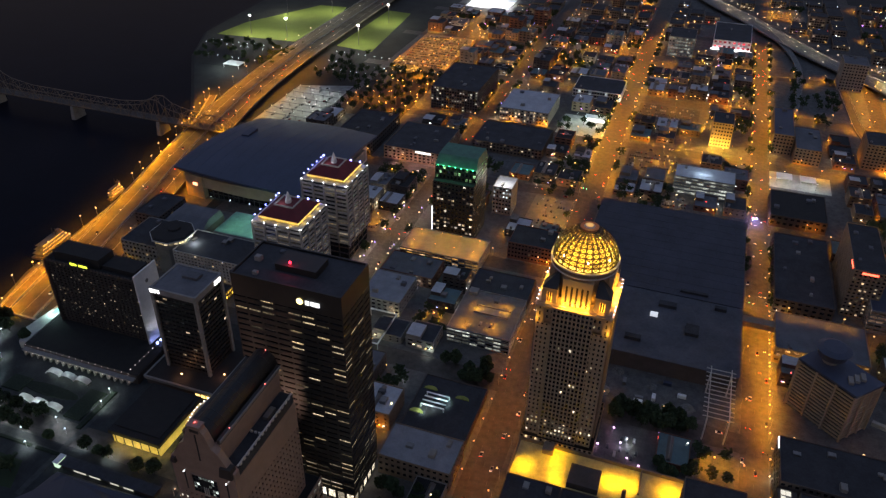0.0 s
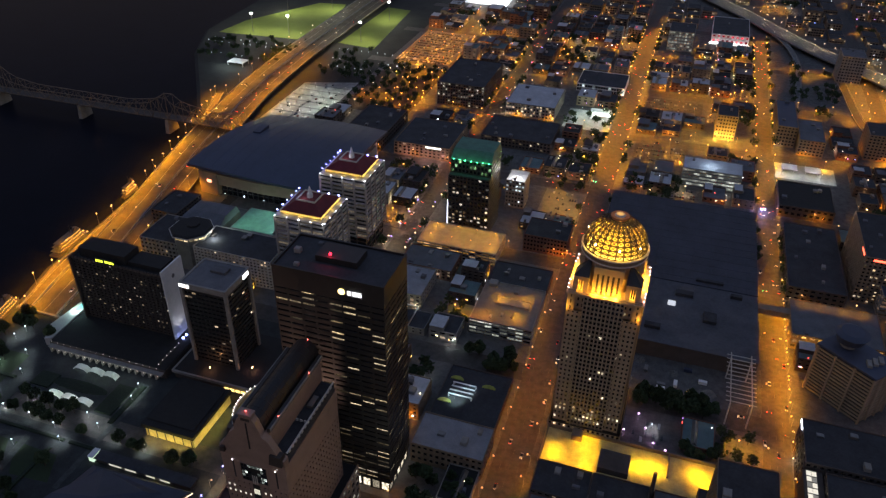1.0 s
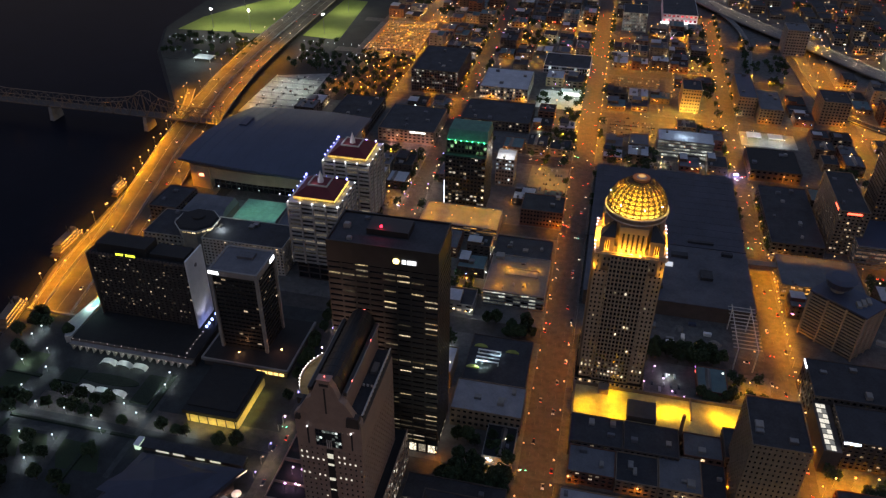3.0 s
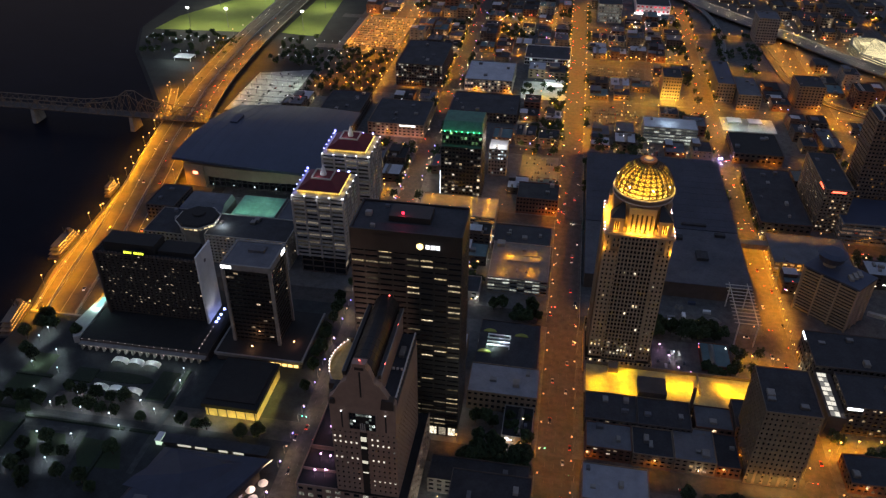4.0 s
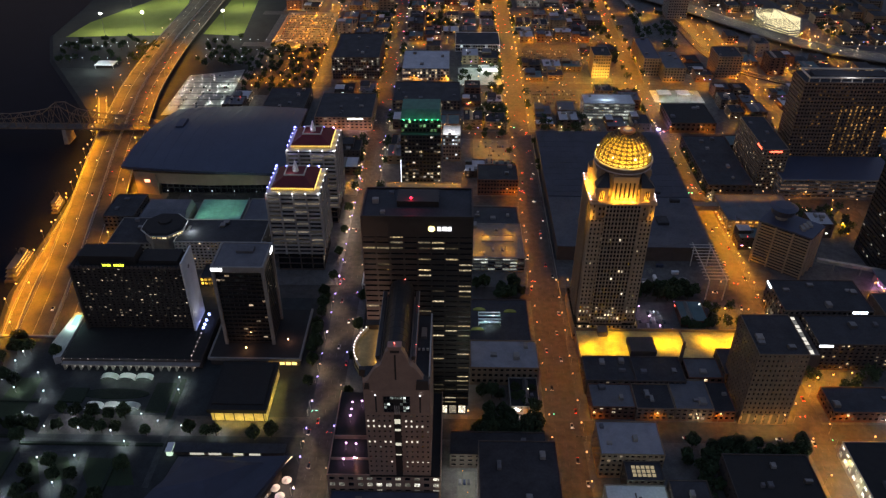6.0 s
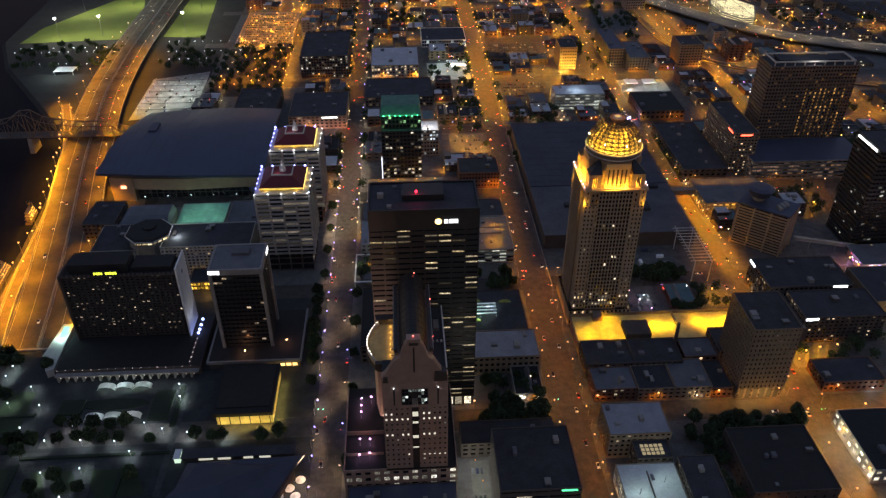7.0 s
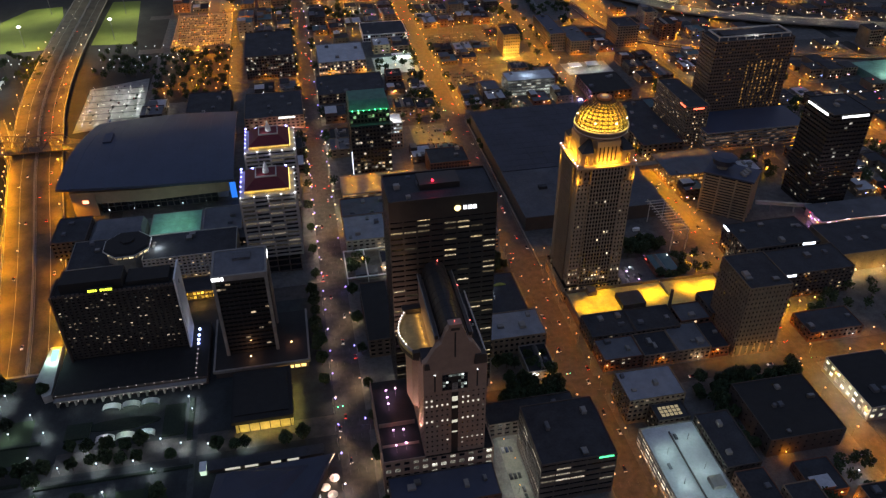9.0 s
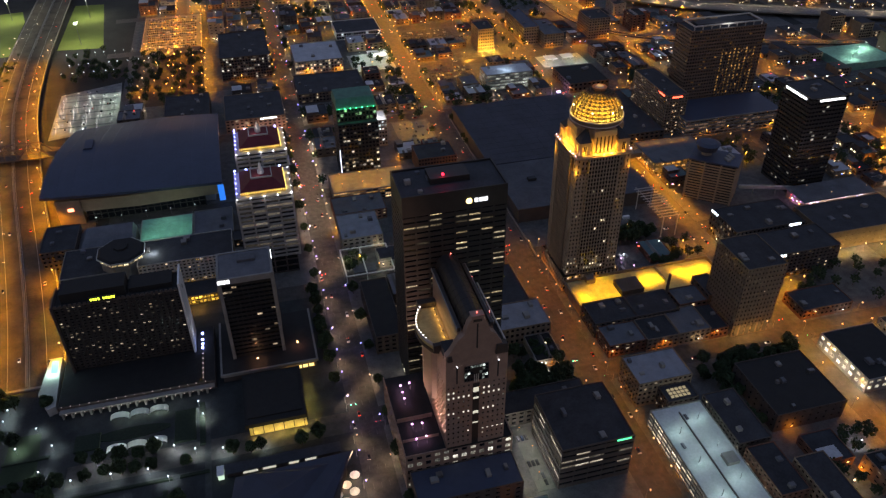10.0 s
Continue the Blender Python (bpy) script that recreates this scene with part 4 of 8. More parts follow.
# ---- twin white towers with red roofs and strings of bulbs ----
def twin_tower(cx, cy, group):
    ob = thing("twin_office_tower", cx, cy, 0.16, "white concrete office tower with a red roof edged in bulbs", "office tower", group)
    h, r = 76, 21.4
    shell(ob, cx - r, cx + r, cy - r, cy + r, 18, h, 15, 10.7, mat("weathered_white_concrete", (0.36, 0.345, 0.325), 0.8, var=0.25, size=8), panes("twin_windows", 0.55, (1.0, 0.80, 0.55), 0.075, base=(0.03, 0.032, 0.036)), 0.13, 0.42, deep=0.8)
    for i in range(5):
        u = -r + 2 * r * i / 4
        for p in ((cx + u, cy - r - 0.3), (cx - r - 0.3, cy + u), (cx + r + 0.3, cy + u)):
            part("fin", Geo().box(p[0] - 0.55, p[0] + 0.55, p[1] - 0.55, p[1] + 0.55, 18, h), mat("weathered_white_concrete", (0.36, 0.345, 0.325)), ob)
    shell(ob, cx - r + 2, cx + r - 2, cy - r + 2, cy + r - 2, 0.16, 18, 3, 9.0, DARKWALL, G_FEW, 0.12, 0.2, wall_name="base_wall")
    part("deck", Geo().box(cx - r, cx + r, cy - r, cy + r, h, h + 1), PALE, ob)
    a, b = r - 4, 8.0
    sq = lambda q: [(cx - q, cy - q), (cx + q, cy - q), (cx + q, cy + q), (cx - q, cy + q)]
    part("roof_skirt", Geo().prism(sq(a), h + 1, h + 4), mat("skirt_gold", (0.5, 0.36, 0.12), 0.6), ob)
    part("red_roof", Geo().prism(sq(a), h + 4, h + 10, sq(b)), ROOF_RED, ob, "red sloped roof")
    curb = Geo()
    for s in (-1, 1):
        curb.box(cx - b - 0.3, cx + b + 0.3, cy + s * b - 0.4, cy + s * b + 0.4, h + 9.8, h + 11).box(cx + s * b - 0.4, cx + s * b + 0.4, cy - b + 0.4, cy + b - 0.4, h + 9.8, h + 11)
    part("roof_curb", curb, PALE, ob)
    lantern = Geo().cyl(cx, cy, h + 10, h + 13, 2.6, 2.4, 10).cyl(cx, cy, h + 13, h + 16.5, 1.7, 1.4, 10).cyl(cx, cy, h + 16.5, h + 20, 1.2, 0.1, 8)
    part("lantern", lantern, WHITE, ob, "small white roof lantern")
    lamp_light("lantern_light", ob, (cx - 3.5, cy - 4.5, h + 12.5), (0.9, 0.9, 1.0), 160, radius=0.3)
    edge, corner, blue = Geo(), Geo(), Geo()
    for i in range(21):
        u = -a + 2 * a * i / 20
        for p in ((cx + u, cy - a - 0.3), (cx + a + 0.3, cy + u)):
            edge.ball((p[0], p[1], h + 3.0), 0.42, 4, 6)
    for i in range(5):
        u = -r + 0.6 + (2 * r - 1.2) * i / 4
        corner.ball((cx + u, cy - r - 0.4, h + 1.0), 0.5, 4, 6)
        corner.ball((cx + r + 0.4, cy + u, h + 1.0), 0.4, 4, 6)
        blue.ball((cx - r + 1 + i * 9, cy + r - 2, h + 4), 0.8, 4, 6)
        blue.ball((cx - r + 1, cy - r + 4 + i * 8, h + 4), 0.5, 4, 6)
    part("bulb_string", edge, glow("gold_bulb", (1.0, 0.66, 0.16), 1.3), ob, "string of golden bulbs", kind="stuff")
    part("corner_bulbs", corner, glow("white_bulb", (0.85, 0.88, 1.0), 4), ob, kind="stuff")
    part("blue_bulbs", blue, glow("blue_bulb", (0.2, 0.2, 1.0), 11), ob, "blue lamps on the roof edge", kind="stuff")
    for u in (-12, 0, 12):
        lamp_light("edge_light", ob, (cx + u, cy - a - 1.6, h + 2.4), (1.0, 0.7, 0.15), 90, radius=0.3)
        lamp_light("edge_light", ob, (cx + a + 1.6, cy + u, h + 2.4), (1.0, 0.7, 0.15), 90, radius=0.3)
    for u in (-20, 0, 20):
        lamp_light("corner_light", ob, (cx + u, cy - r - 2.2, h - 1), (0.95, 0.95, 1.0), 60, radius=0.3)
    return ob


twin_tower(-286.6, 455, "twin towers")
twin_tower(-284.2, 530.5, "twin towers")


# ---- arena ----
def arena():
    ob = thing("arena", -402, 636, 0.16, "large arena with a swooping dark blue metal roof", "arena")
    x0, x1, y0, y1 = -470, -330, 566, 706
    part("wall", Geo().box(x0 + 4, x1 - 3, y0 + 6, y1 - 6, 0.16, 24), PALE, ob)
    part("canopy_band", Geo().prism([(x0 + 17, y0 - 3), (x0 + 70, y0 - 6.5), (x1, y0 - 3), (x1, y0 + 6), (x0 + 17, y0 + 6)], 11.5, 24.2, [(x0 + 17, y0 - 4.5), (x0 + 70, y0 - 8), (x1, y0 - 4.5), (x1, y0 + 6), (x0 + 17, y0 + 6)]), TAN, ob, "pale band under the roof edge")
    shell(ob, x0 + 22, x1 - 12, y0 - 2, y0 + 8, 0.16, 11.4, 2, 6, BRONZE, panes("arena_glass", 0.0, (0.85, 0.95, 1.0), 0.03), 0.12, 0.12, wall_name="glass_front")
    part("pylon", Geo().prism([(x0 - 2, y0 - 4), (x0 + 20, y0 - 6), (x0 + 18, y0 + 26), (x0 + 2, y0 + 30)], 0.16, 25), TAN, ob, "tan stone corner pylon")
    part("blue_panel", Geo().box(x1 + 1, x1 + 6.5, y0 - 2.4, y0 - 2.0, 3, 20), glow("blue_screen", (0.03, 0.22, 0.95), 0.5), ob, "blue glowing panel")
    for x in range(int(x0) + 30, int(x1) - 10, 22):
        part("front_lamp", Geo().cyl(x, y0 - 9, 0.16, 6.0, 0.1, 0.1, 6).ball((x, y0 - 9, 6.2), 0.3, 4, 6), STEEL, ob)
        part("lens", Geo().ball((x, y0 - 9, 6.7), 0.35, 4, 6), glow("front_white", (0.85, 0.95, 1.0), 6), ob)
        lamp_light("front_light", ob, (x, y0 - 9, 7.2), (0.8, 0.92, 0.95), 160, radius=0.3)
    part("sign", Geo().box(x0 + 8, x0 + 13, y0 - 5.6, y0 - 5.2, 14, 17), glow("red_sign", (1.0, 0.25, 0.12), 3), ob, kind="stuff")
    roof = Geo()
    nx, ny = 24, 20
    def rz(u, v):
        return 27 + 9 * math.sin(math.pi * min(1, v * 0.9 + 0.08)) * (0.75 + 0.25 * math.sin(math.pi * u)) - 3.5 * (1 - v) * u + 3.0 * (1 - u) * (1 - v)
    def pt(i, j, dz):
        u, v = i / nx, j / ny
        xl = x0 - 12 + 14 * v ** 2
        yb = y0 - 6 - 3 * math.sin(math.pi * u) + (y1 - y0 + 6 + 12 * math.sin(math.pi * u * 0.9)) * v
        return (xl + (x1 + 6 - xl) * u, yb, rz(u, v) + dz)
    for dz in (0, -2.6):
        base = len(roof.v)
        for j in range(ny + 1):
            for i in range(nx + 1):
                roof.v.append(pt(i, j, dz))
        for j in range(ny):
            for i in range(nx):
                q = base + j * (nx + 1) + i
                f = (q, q + 1, q + nx + 2, q + nx + 1)
                roof.f.append(f if dz == 0 else f[::-1])
    k = (nx + 1) * (ny + 1)
    rim = [i for i in range(nx + 1)] + [j * (nx + 1) + nx for j in range(1, ny + 1)] + [ny * (nx + 1) + i for i in range(nx - 1, -1, -1)] + [j * (nx + 1) for j in range(ny - 1, 0, -1)]
    for a, b in zip(rim, rim[1:] + rim[:1]):
        roof.f.append((a, k + a, k + b, b))
    part("roof", roof, ROOF_BLUE, ob, "swooping dark blue metal roof", smooth=False)
    seams = Geo()
    for i in range(2, nx, 2):
        for j in range(ny):
            seams.bar(pt(i, j, 0.02), pt(i, j + 1, 0.02), 0.12)
    part("roof_seam", seams, ROOF_BLUE, ob, kind="stuff")
    part("roof_hatch", Geo().box(-452, -444, 640, 660, 31.5, 37.4), ROOF_BLUE, ob)
    part("fascia", Geo().box(x1 - 40, x1 + 2, y0 + 2, y1 - 20, 8, 20), CONCRETE, ob)


arena()


# ---- other measured buildings ----
block_house("riverfront_block", -474, -446, 486, 526, 20, "dark low riverfront block with a flat roof", seed=1)
wedge = thing("wedge_hall", -432, 500, 0.16, "dark hall with a sloping grey roof", "building")
part("wall", Geo().box(-446, -400, 482, 520, 0.16, 14), DARKWALL, wedge)
part("roof", Geo().prism([(-446, 482), (-400, 482), (-400, 520), (-446, 520)], 14, 20, [(-440, 500), (-402, 500), (-402, 518), (-440, 518)]), ROOF_GREY, wedge)
block_house("hotel_annex", -452, -412, 440, 481, 22, "pale banded hotel annex with a dark roof", CONCRETE, ROOF_DARK, G_FEW, 5, 4, seed=2)
block_house("hotel_east_wing", -392, -318, 434, 470, 28, "pale banded hotel wing with rows of windows", PALE, ROOF_DARK, G_FEW, 9, 3.4, 3, seed=3)
rot = thing("rotunda", -404, 452, 0.16, "octagonal restaurant rotunda with a dark roof and lit windows", "restaurant")
part("wall", Geo().cyl(-404, 452, 0.16, 30, 17, 17, 8, math.pi / 8), CONCRETE, rot)
part("roof", Geo().cyl(-404, 452, 34, 35.5, 19, 17, 8, math.pi / 8), mat("black_roof", (0.018, 0.017, 0.016)), rot)
part("roof_rim", Geo().cyl(-404, 452, 33, 34, 19.6, 19.6, 8, math.pi / 8), PALE, rot)
part("roof_cap", Geo().cyl(-404, 455, 35.5, 37, 6, 5.5, 8, math.pi / 8), mat("black_roof", (0.018, 0.017, 0.016)), rot)
ring = Geo()
for i in range(8):
    a0, a1 = math.pi / 8 + math.pi / 4 * i, math.pi / 8 + math.pi / 4 * (i + 1)
    for k in range(3):
        f0, f1 = (k + 0.12) / 3, (k + 0.88) / 3
        p0, p1 = Vector((math.cos(a0), math.sin(a0))) * 17.6, Vector((math.cos(a1), math.sin(a1))) * 17.6
        q0, q1 = p0.lerp(p1, f0), p0.lerp(p1, f1)
        if i in (4, 5, 6, 7, 0):
            ring.face((-404 + q0.x, 452 + q0.y, 30.2), (-404 + q1.x, 452 + q1.y, 30.2), (-404 + q1.x, 452 + q1.y, 32.9), (-404 + q0.x, 452 + q0.y, 32.9))
part("lantern_wall", Geo().cyl(-404, 452, 30, 33, 17.4, 17.4, 8, math.pi / 8), CONCRETE, rot)
part("lantern_panes", ring, panes("rotunda_glass", 2.0, (1.0, 0.75, 0.35), 1.0), rot)
lamp_light("rotunda_light", rot, (-381, 450, 31), (0.8, 0.95, 1.0), 1800, radius=0.5)
green = thing("green_court", -374, 517, 0.16, "flat roof court lit in pale green", "terrace")
part("wall", Geo().box(-398, -352, 498, 537, 0.16, 9), CONCRETE, green)
# the pale green lighting is partly put into the floor's base colour
part("floor", Geo().box(-397, -353, 499, 536, 9, 9.3), mat("green_lit_floor", (0.16, 0.30, 0.24)), green)
part("fence", Geo().box(-353.4, -353, 499, 536, 9.3, 12), STEEL, green)
for x, y in ((-388, 507), (-376, 526), (-362, 510)):
    lamp_light("court_light", green, (x, y, 15), (0.55, 1.0, 0.78), 1000, radius=0.5)
block_house("arena_link", -352, -318, 498, 540, 8, "low flat link building beside the arena", CONCRETE, ROOF_GREY, G_DARK, 2, seed=4)
block_house("retail_wing", -350, -306, 484, 500, 7, "low dark retail wing", DARKWALL, ROOF_DARK, G_SOME, 2, seed=5)

low = thing("theatre_annex", -298, 283, 0.16, "low black building with yellow floodlit walls", "building")
part("wall", Geo().box(-318, -281, 262, 306, 0.16, 8), mat("cream_wall", (0.62, 0.52, 0.26), 0.8), low)
part("roof", Geo().box(-320, -280.4, 261, 308, 8, 11), mat("black_roof", (0.018, 0.017, 0.016)), low)
part("roof_step", Geo().box(-318, -283, 266, 304, 11, 12), mat("black_roof", (0.018, 0.017, 0.016)), low)
for i in range(6):
    x = -316 + i * 6.6
    part("pilaster", Geo().box(x, x + 0.5, 261.6, 262, 0.16, 8), BRONZE, low)
for i in range(5):
    lamp_light("wall_washer", low, (-314 + i * 7.5, 258.6, 2.0), (1.0, 0.78, 0.2), 420, radius=0.3)
for i in range(4):
    lamp_light("wall_washer", low, (-277.5, 266 + i * 10, 2.0), (1.0, 0.78, 0.2), 420, radius=0.3)

# museum with the wing roof near the street
mus = thing("museum", -295, 200, 0.16, "dark blue museum with wing-shaped metal roof", "museum")
part("wall", Geo().prism([(-330, 178), (-276, 178), (-262, 216), (-324, 216)], 0.16, 8), DARKWALL, mus)
MUSEUM_ROOF = mat("museum_roof", (0.034, 0.038, 0.062), 0.5, var=0.25, size=12)
part("roof", Geo().prism([(-338, 172), (-284, 172), (-256, 226), (-328, 224)], 8, 10.5, [(-334, 176), (-292, 178), (-258, 224), (-322, 221)]), MUSEUM_ROOF, mus)
wing = Geo()
wing.v = [(-338, 190, 10.52), (-300, 186, 10.52), (-272, 218, 10.52), (-318, 222, 10.52), (-334, 196, 12.2), (-304, 200, 16.0), (-282, 214, 13.0)]
wing.f = [(0, 1, 5, 4), (1, 2, 6, 5), (2, 3, 5, 6), (3, 0, 4, 5), (0, 3, 2, 1)]
part("wing", wing, MUSEUM_ROOF, mus, "folded dark blue roof wing")
part("roof_unit", Geo().box(-326, -318, 178, 184, 10.4, 12.4), ROOF_GREY, mus)
part("light_strip", Geo().prism([(-284.5, 178), (-283, 178), (-256.5, 225), (-258, 225)], 8.2, 8.8), glow("warm_strip", (1.0, 0.72, 0.5), 1.2), mus)
shelter = thing("shelter_row", -300, 235, 0.16, "long low shelter with lit white panels", "shelter")
part("wall", Geo().box(-334, -264, 232, 238, 0.16, 3.6), DARKWALL, shelter)
part("roof", Geo().box(-335, -263, 231, 239, 3.6, 4.1), ROOF_DARK, shelter)
for x0_, x1_ in ((-324, -315), (-312, -304), (-296, -290), (-286, -279)):
    part("lit_panel", Geo().box(x0_, x1_, 231.6, 231.9, 1.0, 3.2), glow("panel_white", (1.0, 0.95, 0.8), 0.3), shelter)
kiosk = thing("glass_kiosk", -335, 236, 0.16, "small glass kiosk lit pale green inside", "kiosk")
part("body", Geo().box(-339, -335.5, 231, 238, 0.16, 4.5), glow("kiosk_glass", (0.75, 1.0, 0.75), 0.45), kiosk)
part("roof", Geo().box(-339.4, -335.1, 230.6, 238.4, 4.5, 4.8), WHITE, kiosk)

# green-lit crown tower
gt = thing("green_crowned_tower", -190, 594, 0.16, "dark tower with a green floodlit sloping crown", "office tower")
gx0, gx1, gy0, gy1 = -209, -170, 575, 616
shell(gt, gx0, gx1, gy0, gy1, 0.16, 60, 15, 3.4, BRONZE, panes("green_tower_windows", 0.26, (1.0, 0.74, 0.42), 0.4, 0.6), 0.3, 0.45)
shell(gt, gx0, gx1, gy0 + 6, gy1, 60, 74, 3, 3.4, BRONZE, panes("green_lit_windows", 0.9, (0.45, 1.0, 0.35), 0.7), 0.35, 0.35, wall_name="crown_wall")
part("crown_roof", Geo().prism([(gx0, gy0 + 6), (gx1, gy0 + 6), (gx1, gy1), (gx0, gy1)], 74, 82, [(gx0 + 1, gy0 + 14), (gx1 - 1, gy0 + 14), (gx1 - 1, gy1 - 3), (gx0 + 1, gy1 - 3)]), mat("green_copper", (0.06, 0.17, 0.12), 0.6), gt)
part("terrace", Geo().box(gx0 + 0.5, gx1 - 0.5, gy0 + 0.5, gy0 + 6, 60, 60.6), ROOF_DARK, gt)
part("lit_fins", Geo().box(gx0 - 0.7, gx0 - 0.1, gy0 - 0.4, gy0 + 0.4, 6, 34), glow("cold_fin", (0.75, 0.8, 1.0), 1.6), gt)
for i in range(7):
    lamp_light("crown_light", gt, (gx0 + 3 + i * 5.5, gy0 + 4.5, 74.5), (0.05, 1.0, 0.35), 230, radius=0.3)
part("crown_lamps", (lambda g: [g.ball((gx0 + 3 + i * 5.5, gy0 + 5.2, 74.6), 0.45, 4, 6) for i in range(7)] and g)(Geo()), glow("green_bulb", (0.1, 1.0, 0.4), 5), gt)

wc = block_house("white_glass_cube", -169, -150, 638, 662, 30, "white-lit glass office cube with a pale roof", CONCRETE, ROOF_PALE, G_COOL, 7, 3.2, 1, seed=6)
lamp_light("roof_flood", wc, (-160, 644, 39), (1.0, 0.97, 0.92), 5500, radius=0.6)
og = block_house("parking_garage", -224, -150, 531, 568, 12, "parking garage with sodium-lit open decks", CONCRETE, CONCRETE, G_GARAGE_O, 4, 6, 0, seed=7, span=0.42, pier=0.12)
for x in (-214, -194, -176, -158):
    for y in (541, 560):
        part("deck_lamp_pole", Geo().cyl(x, y, 12.1, 16.4, 0.12, 0.1, 6), STEEL, og)
        part("lens", Geo().ball((x, y, 16.4), 0.35, 4, 6), glow("wall_sodium", (1.0, 0.52, 0.14), 3), og)
        lamp_light("deck_lamp", og, (x, y, 15.8), (1.0, 0.38, 0.01), 3400, "SPOT", 0.3, (x, y + 0.01, 0), 174)
mg = block_house("parking_garage", -146, -96, 436, 490, 14, "concrete parking garage with pale lit decks and sodium roof lamps", CONCRETE, mat("lot_concrete", (0.16, 0.15, 0.13)), G_GARAGE, 4, 6, 1, seed=8, span=0.42, pier=0.10)
for x, y in ((-134, 445), (-112, 448), (-130, 468), (-108, 472)):
    part("deck_lamp_pole", Geo().cyl(x, y, 14.1, 18.6, 0.12, 0.1, 6), STEEL, mg)
    lamp_light("deck_lamp", mg, (x, y, 18.4), (1.0, 0.38, 0.008), 3600, "SPOT", 0.25, (x, y + 0.01, 0), 174)
part("ramp_wall", Geo().box(-132, -104, 461, 461.5, 14.1, 15.4).box(-132, -104, 470, 470.5, 14.1, 15.4), CONCRETE, mg)
part("stair_house", Geo().box(-143, -136, 482, 489, 14.1, 17.4), CONCRETE, mg)
part("ramp_deck", Geo().box(-131, -105, 461.6, 469.9, 14.13, 14.7), CONCRETE, mg)
cs = block_house("corner_shop_block", -148, -97, 494, 528, 9, "dark low brick shop block", DARKWALL, ROOF_DARK, G_FEW, 2, 4, 4, seed=9)
part("sign", Geo().box(-118, -107, 493.5, 493.8, 5.4, 8.2), glow("sign_magenta", (0.75, 0.05, 0.7), 0.5), cs, "magenta lit sign")
block_house("brick_loft", -133, -93, 566, 598, 17, "dark brick loft with a lit awning line", BRICK, ROOF_DARK, G_FEW, 4, 3, 2, seed=10)
block_house("plaza_pavilion", -144, -98, 332, 388, 7, "dark flat-roofed plaza building with a white-lit roof garden", DARKWALL, ROOF_DARK, G_DARK, 2, 5, 0, seed=11)
block_house("grey_office", -144, -96, 299, 328, 16, "low office block with a pale grey roof and buff walls", BUFF, mat("weathered_membrane", (0.26, 0.26, 0.28), 0.75, var=0.3, size=9), G_DARK, 3, 4, 3, seed=12)

# yellow floodlit terrace before the domed tower
yt = thing("floodlit_terrace", 0, 334, 0.16, "low podium roof flooded with strong yellow light", "terrace")
part("wall", Geo().box(-64, 62, 317, 349, 0.16, 9), BUFF, yt)
# floor colour holds part of the floodlights' yellow, on top of the lamps below
part("floor", Geo().box(-63.5, 61.5, 317.5, 348.5, 9, 9.4), mat("yellow_lit_deck", (0.48, 0.38, 0.17), 0.85, size=5), yt)
rim = Geo().box(-64, 62, 349, 350, 9, 11.5).box(62, 63, 317, 350, 9, 11.5).box(-65, -64, 317, 350, 9, 11).box(-64, 62, 316.4, 317, 9, 10.4)
part("parapet", rim, BUFF, yt)
part("hut", Geo().box(-28, -9, 321, 337, 9.4, 14), DARKWALL, yt)
part("hut", Geo().box(-48, -41, 342, 349, 9.4, 14), BUFF, yt)
part("partition", Geo().box(14, 15, 330, 349, 9.4, 11), BUFF, yt)
for x, y in ((-56, 328), (-38, 341), (-36, 324), (-3, 334), (8, 335), (32, 338), (40, 330), (52, 338)):
    lamp_light("terrace_flood", yt, (x, y, 14.5), (1.0, 0.53, 0.005), 5800, "SPOT", 0.5, (x, y + 0.1, 9), 164)
chim = thing("chimney", 6, 313, 0.16, "tall dark brick chimney stack", "chimney")
part("stack", Geo().cyl(6, 313, 0.16, 30, 1.5, 1.1, 10), DARKWALL, chim)

# row south of the terrace, down to the cross street
block_house("row_building", -64, -30, 291, 316, 13, "dark low commercial building with a tar roof", DARKWALL, ROOF_DARK, G_DARK, 3, 4, 3, seed=14)
block_house("row_building", -29.5, 5, 291, 316, 13, "dark low commercial building with a tar roof", DARKWALL, ROOF_DARK, G_DARK, 3, 4, 2, seed=15)
block_house("row_building", 8, 32, 296, 316, 12, "grey flat-roofed workshop with arched windows", BRICK, ROOF_GREY, G_SOME, 2, 5, 1, seed=16)
block_house("row_building", 32.5, 46, 296, 322, 16, "dark boxy stair block", DARKWALL, ROOF_DARK, G_DARK, 4, 6, 0, seed=17)
block_house("row_building", -63, -34, 268, 290, 11, "low brick shop with a grey roof", BRICK, ROOF_GREY, G_FEW, 3, 4, 2, seed=18)
block_house("row_building", -33.5, -8, 267, 290.5, 11, "low shop with a dark roof and lit windows", BUFF, ROOF_DARK, G_SHOP, 3, 4, 2, seed=19)
block_house("row_building", -7.5, 18, 267, 295, 11, "low shop with a grey roof and lit windows", BUFF, ROOF_GREY, G_SHOP, 3, 4, 2, seed=20)
block_house("row_building", 18.5, 33, 267, 295, 9, "small dark brick shop on the row", BRICK, ROOF_DARK, G_SOME, 2, 4, 1, seed=21)
lr = block_house("stone_office_tower", 35, 67, 265, 305, 62, "buff stone office tower with a dark roof and arched base", mat("dark_stone", (0.14, 0.11, 0.08), 0.8, var=0.25), ROOF_DARK, G_DARK, 15, 2.8, 3, seed=22, category="office tower", pier=0.62, span=0.55)
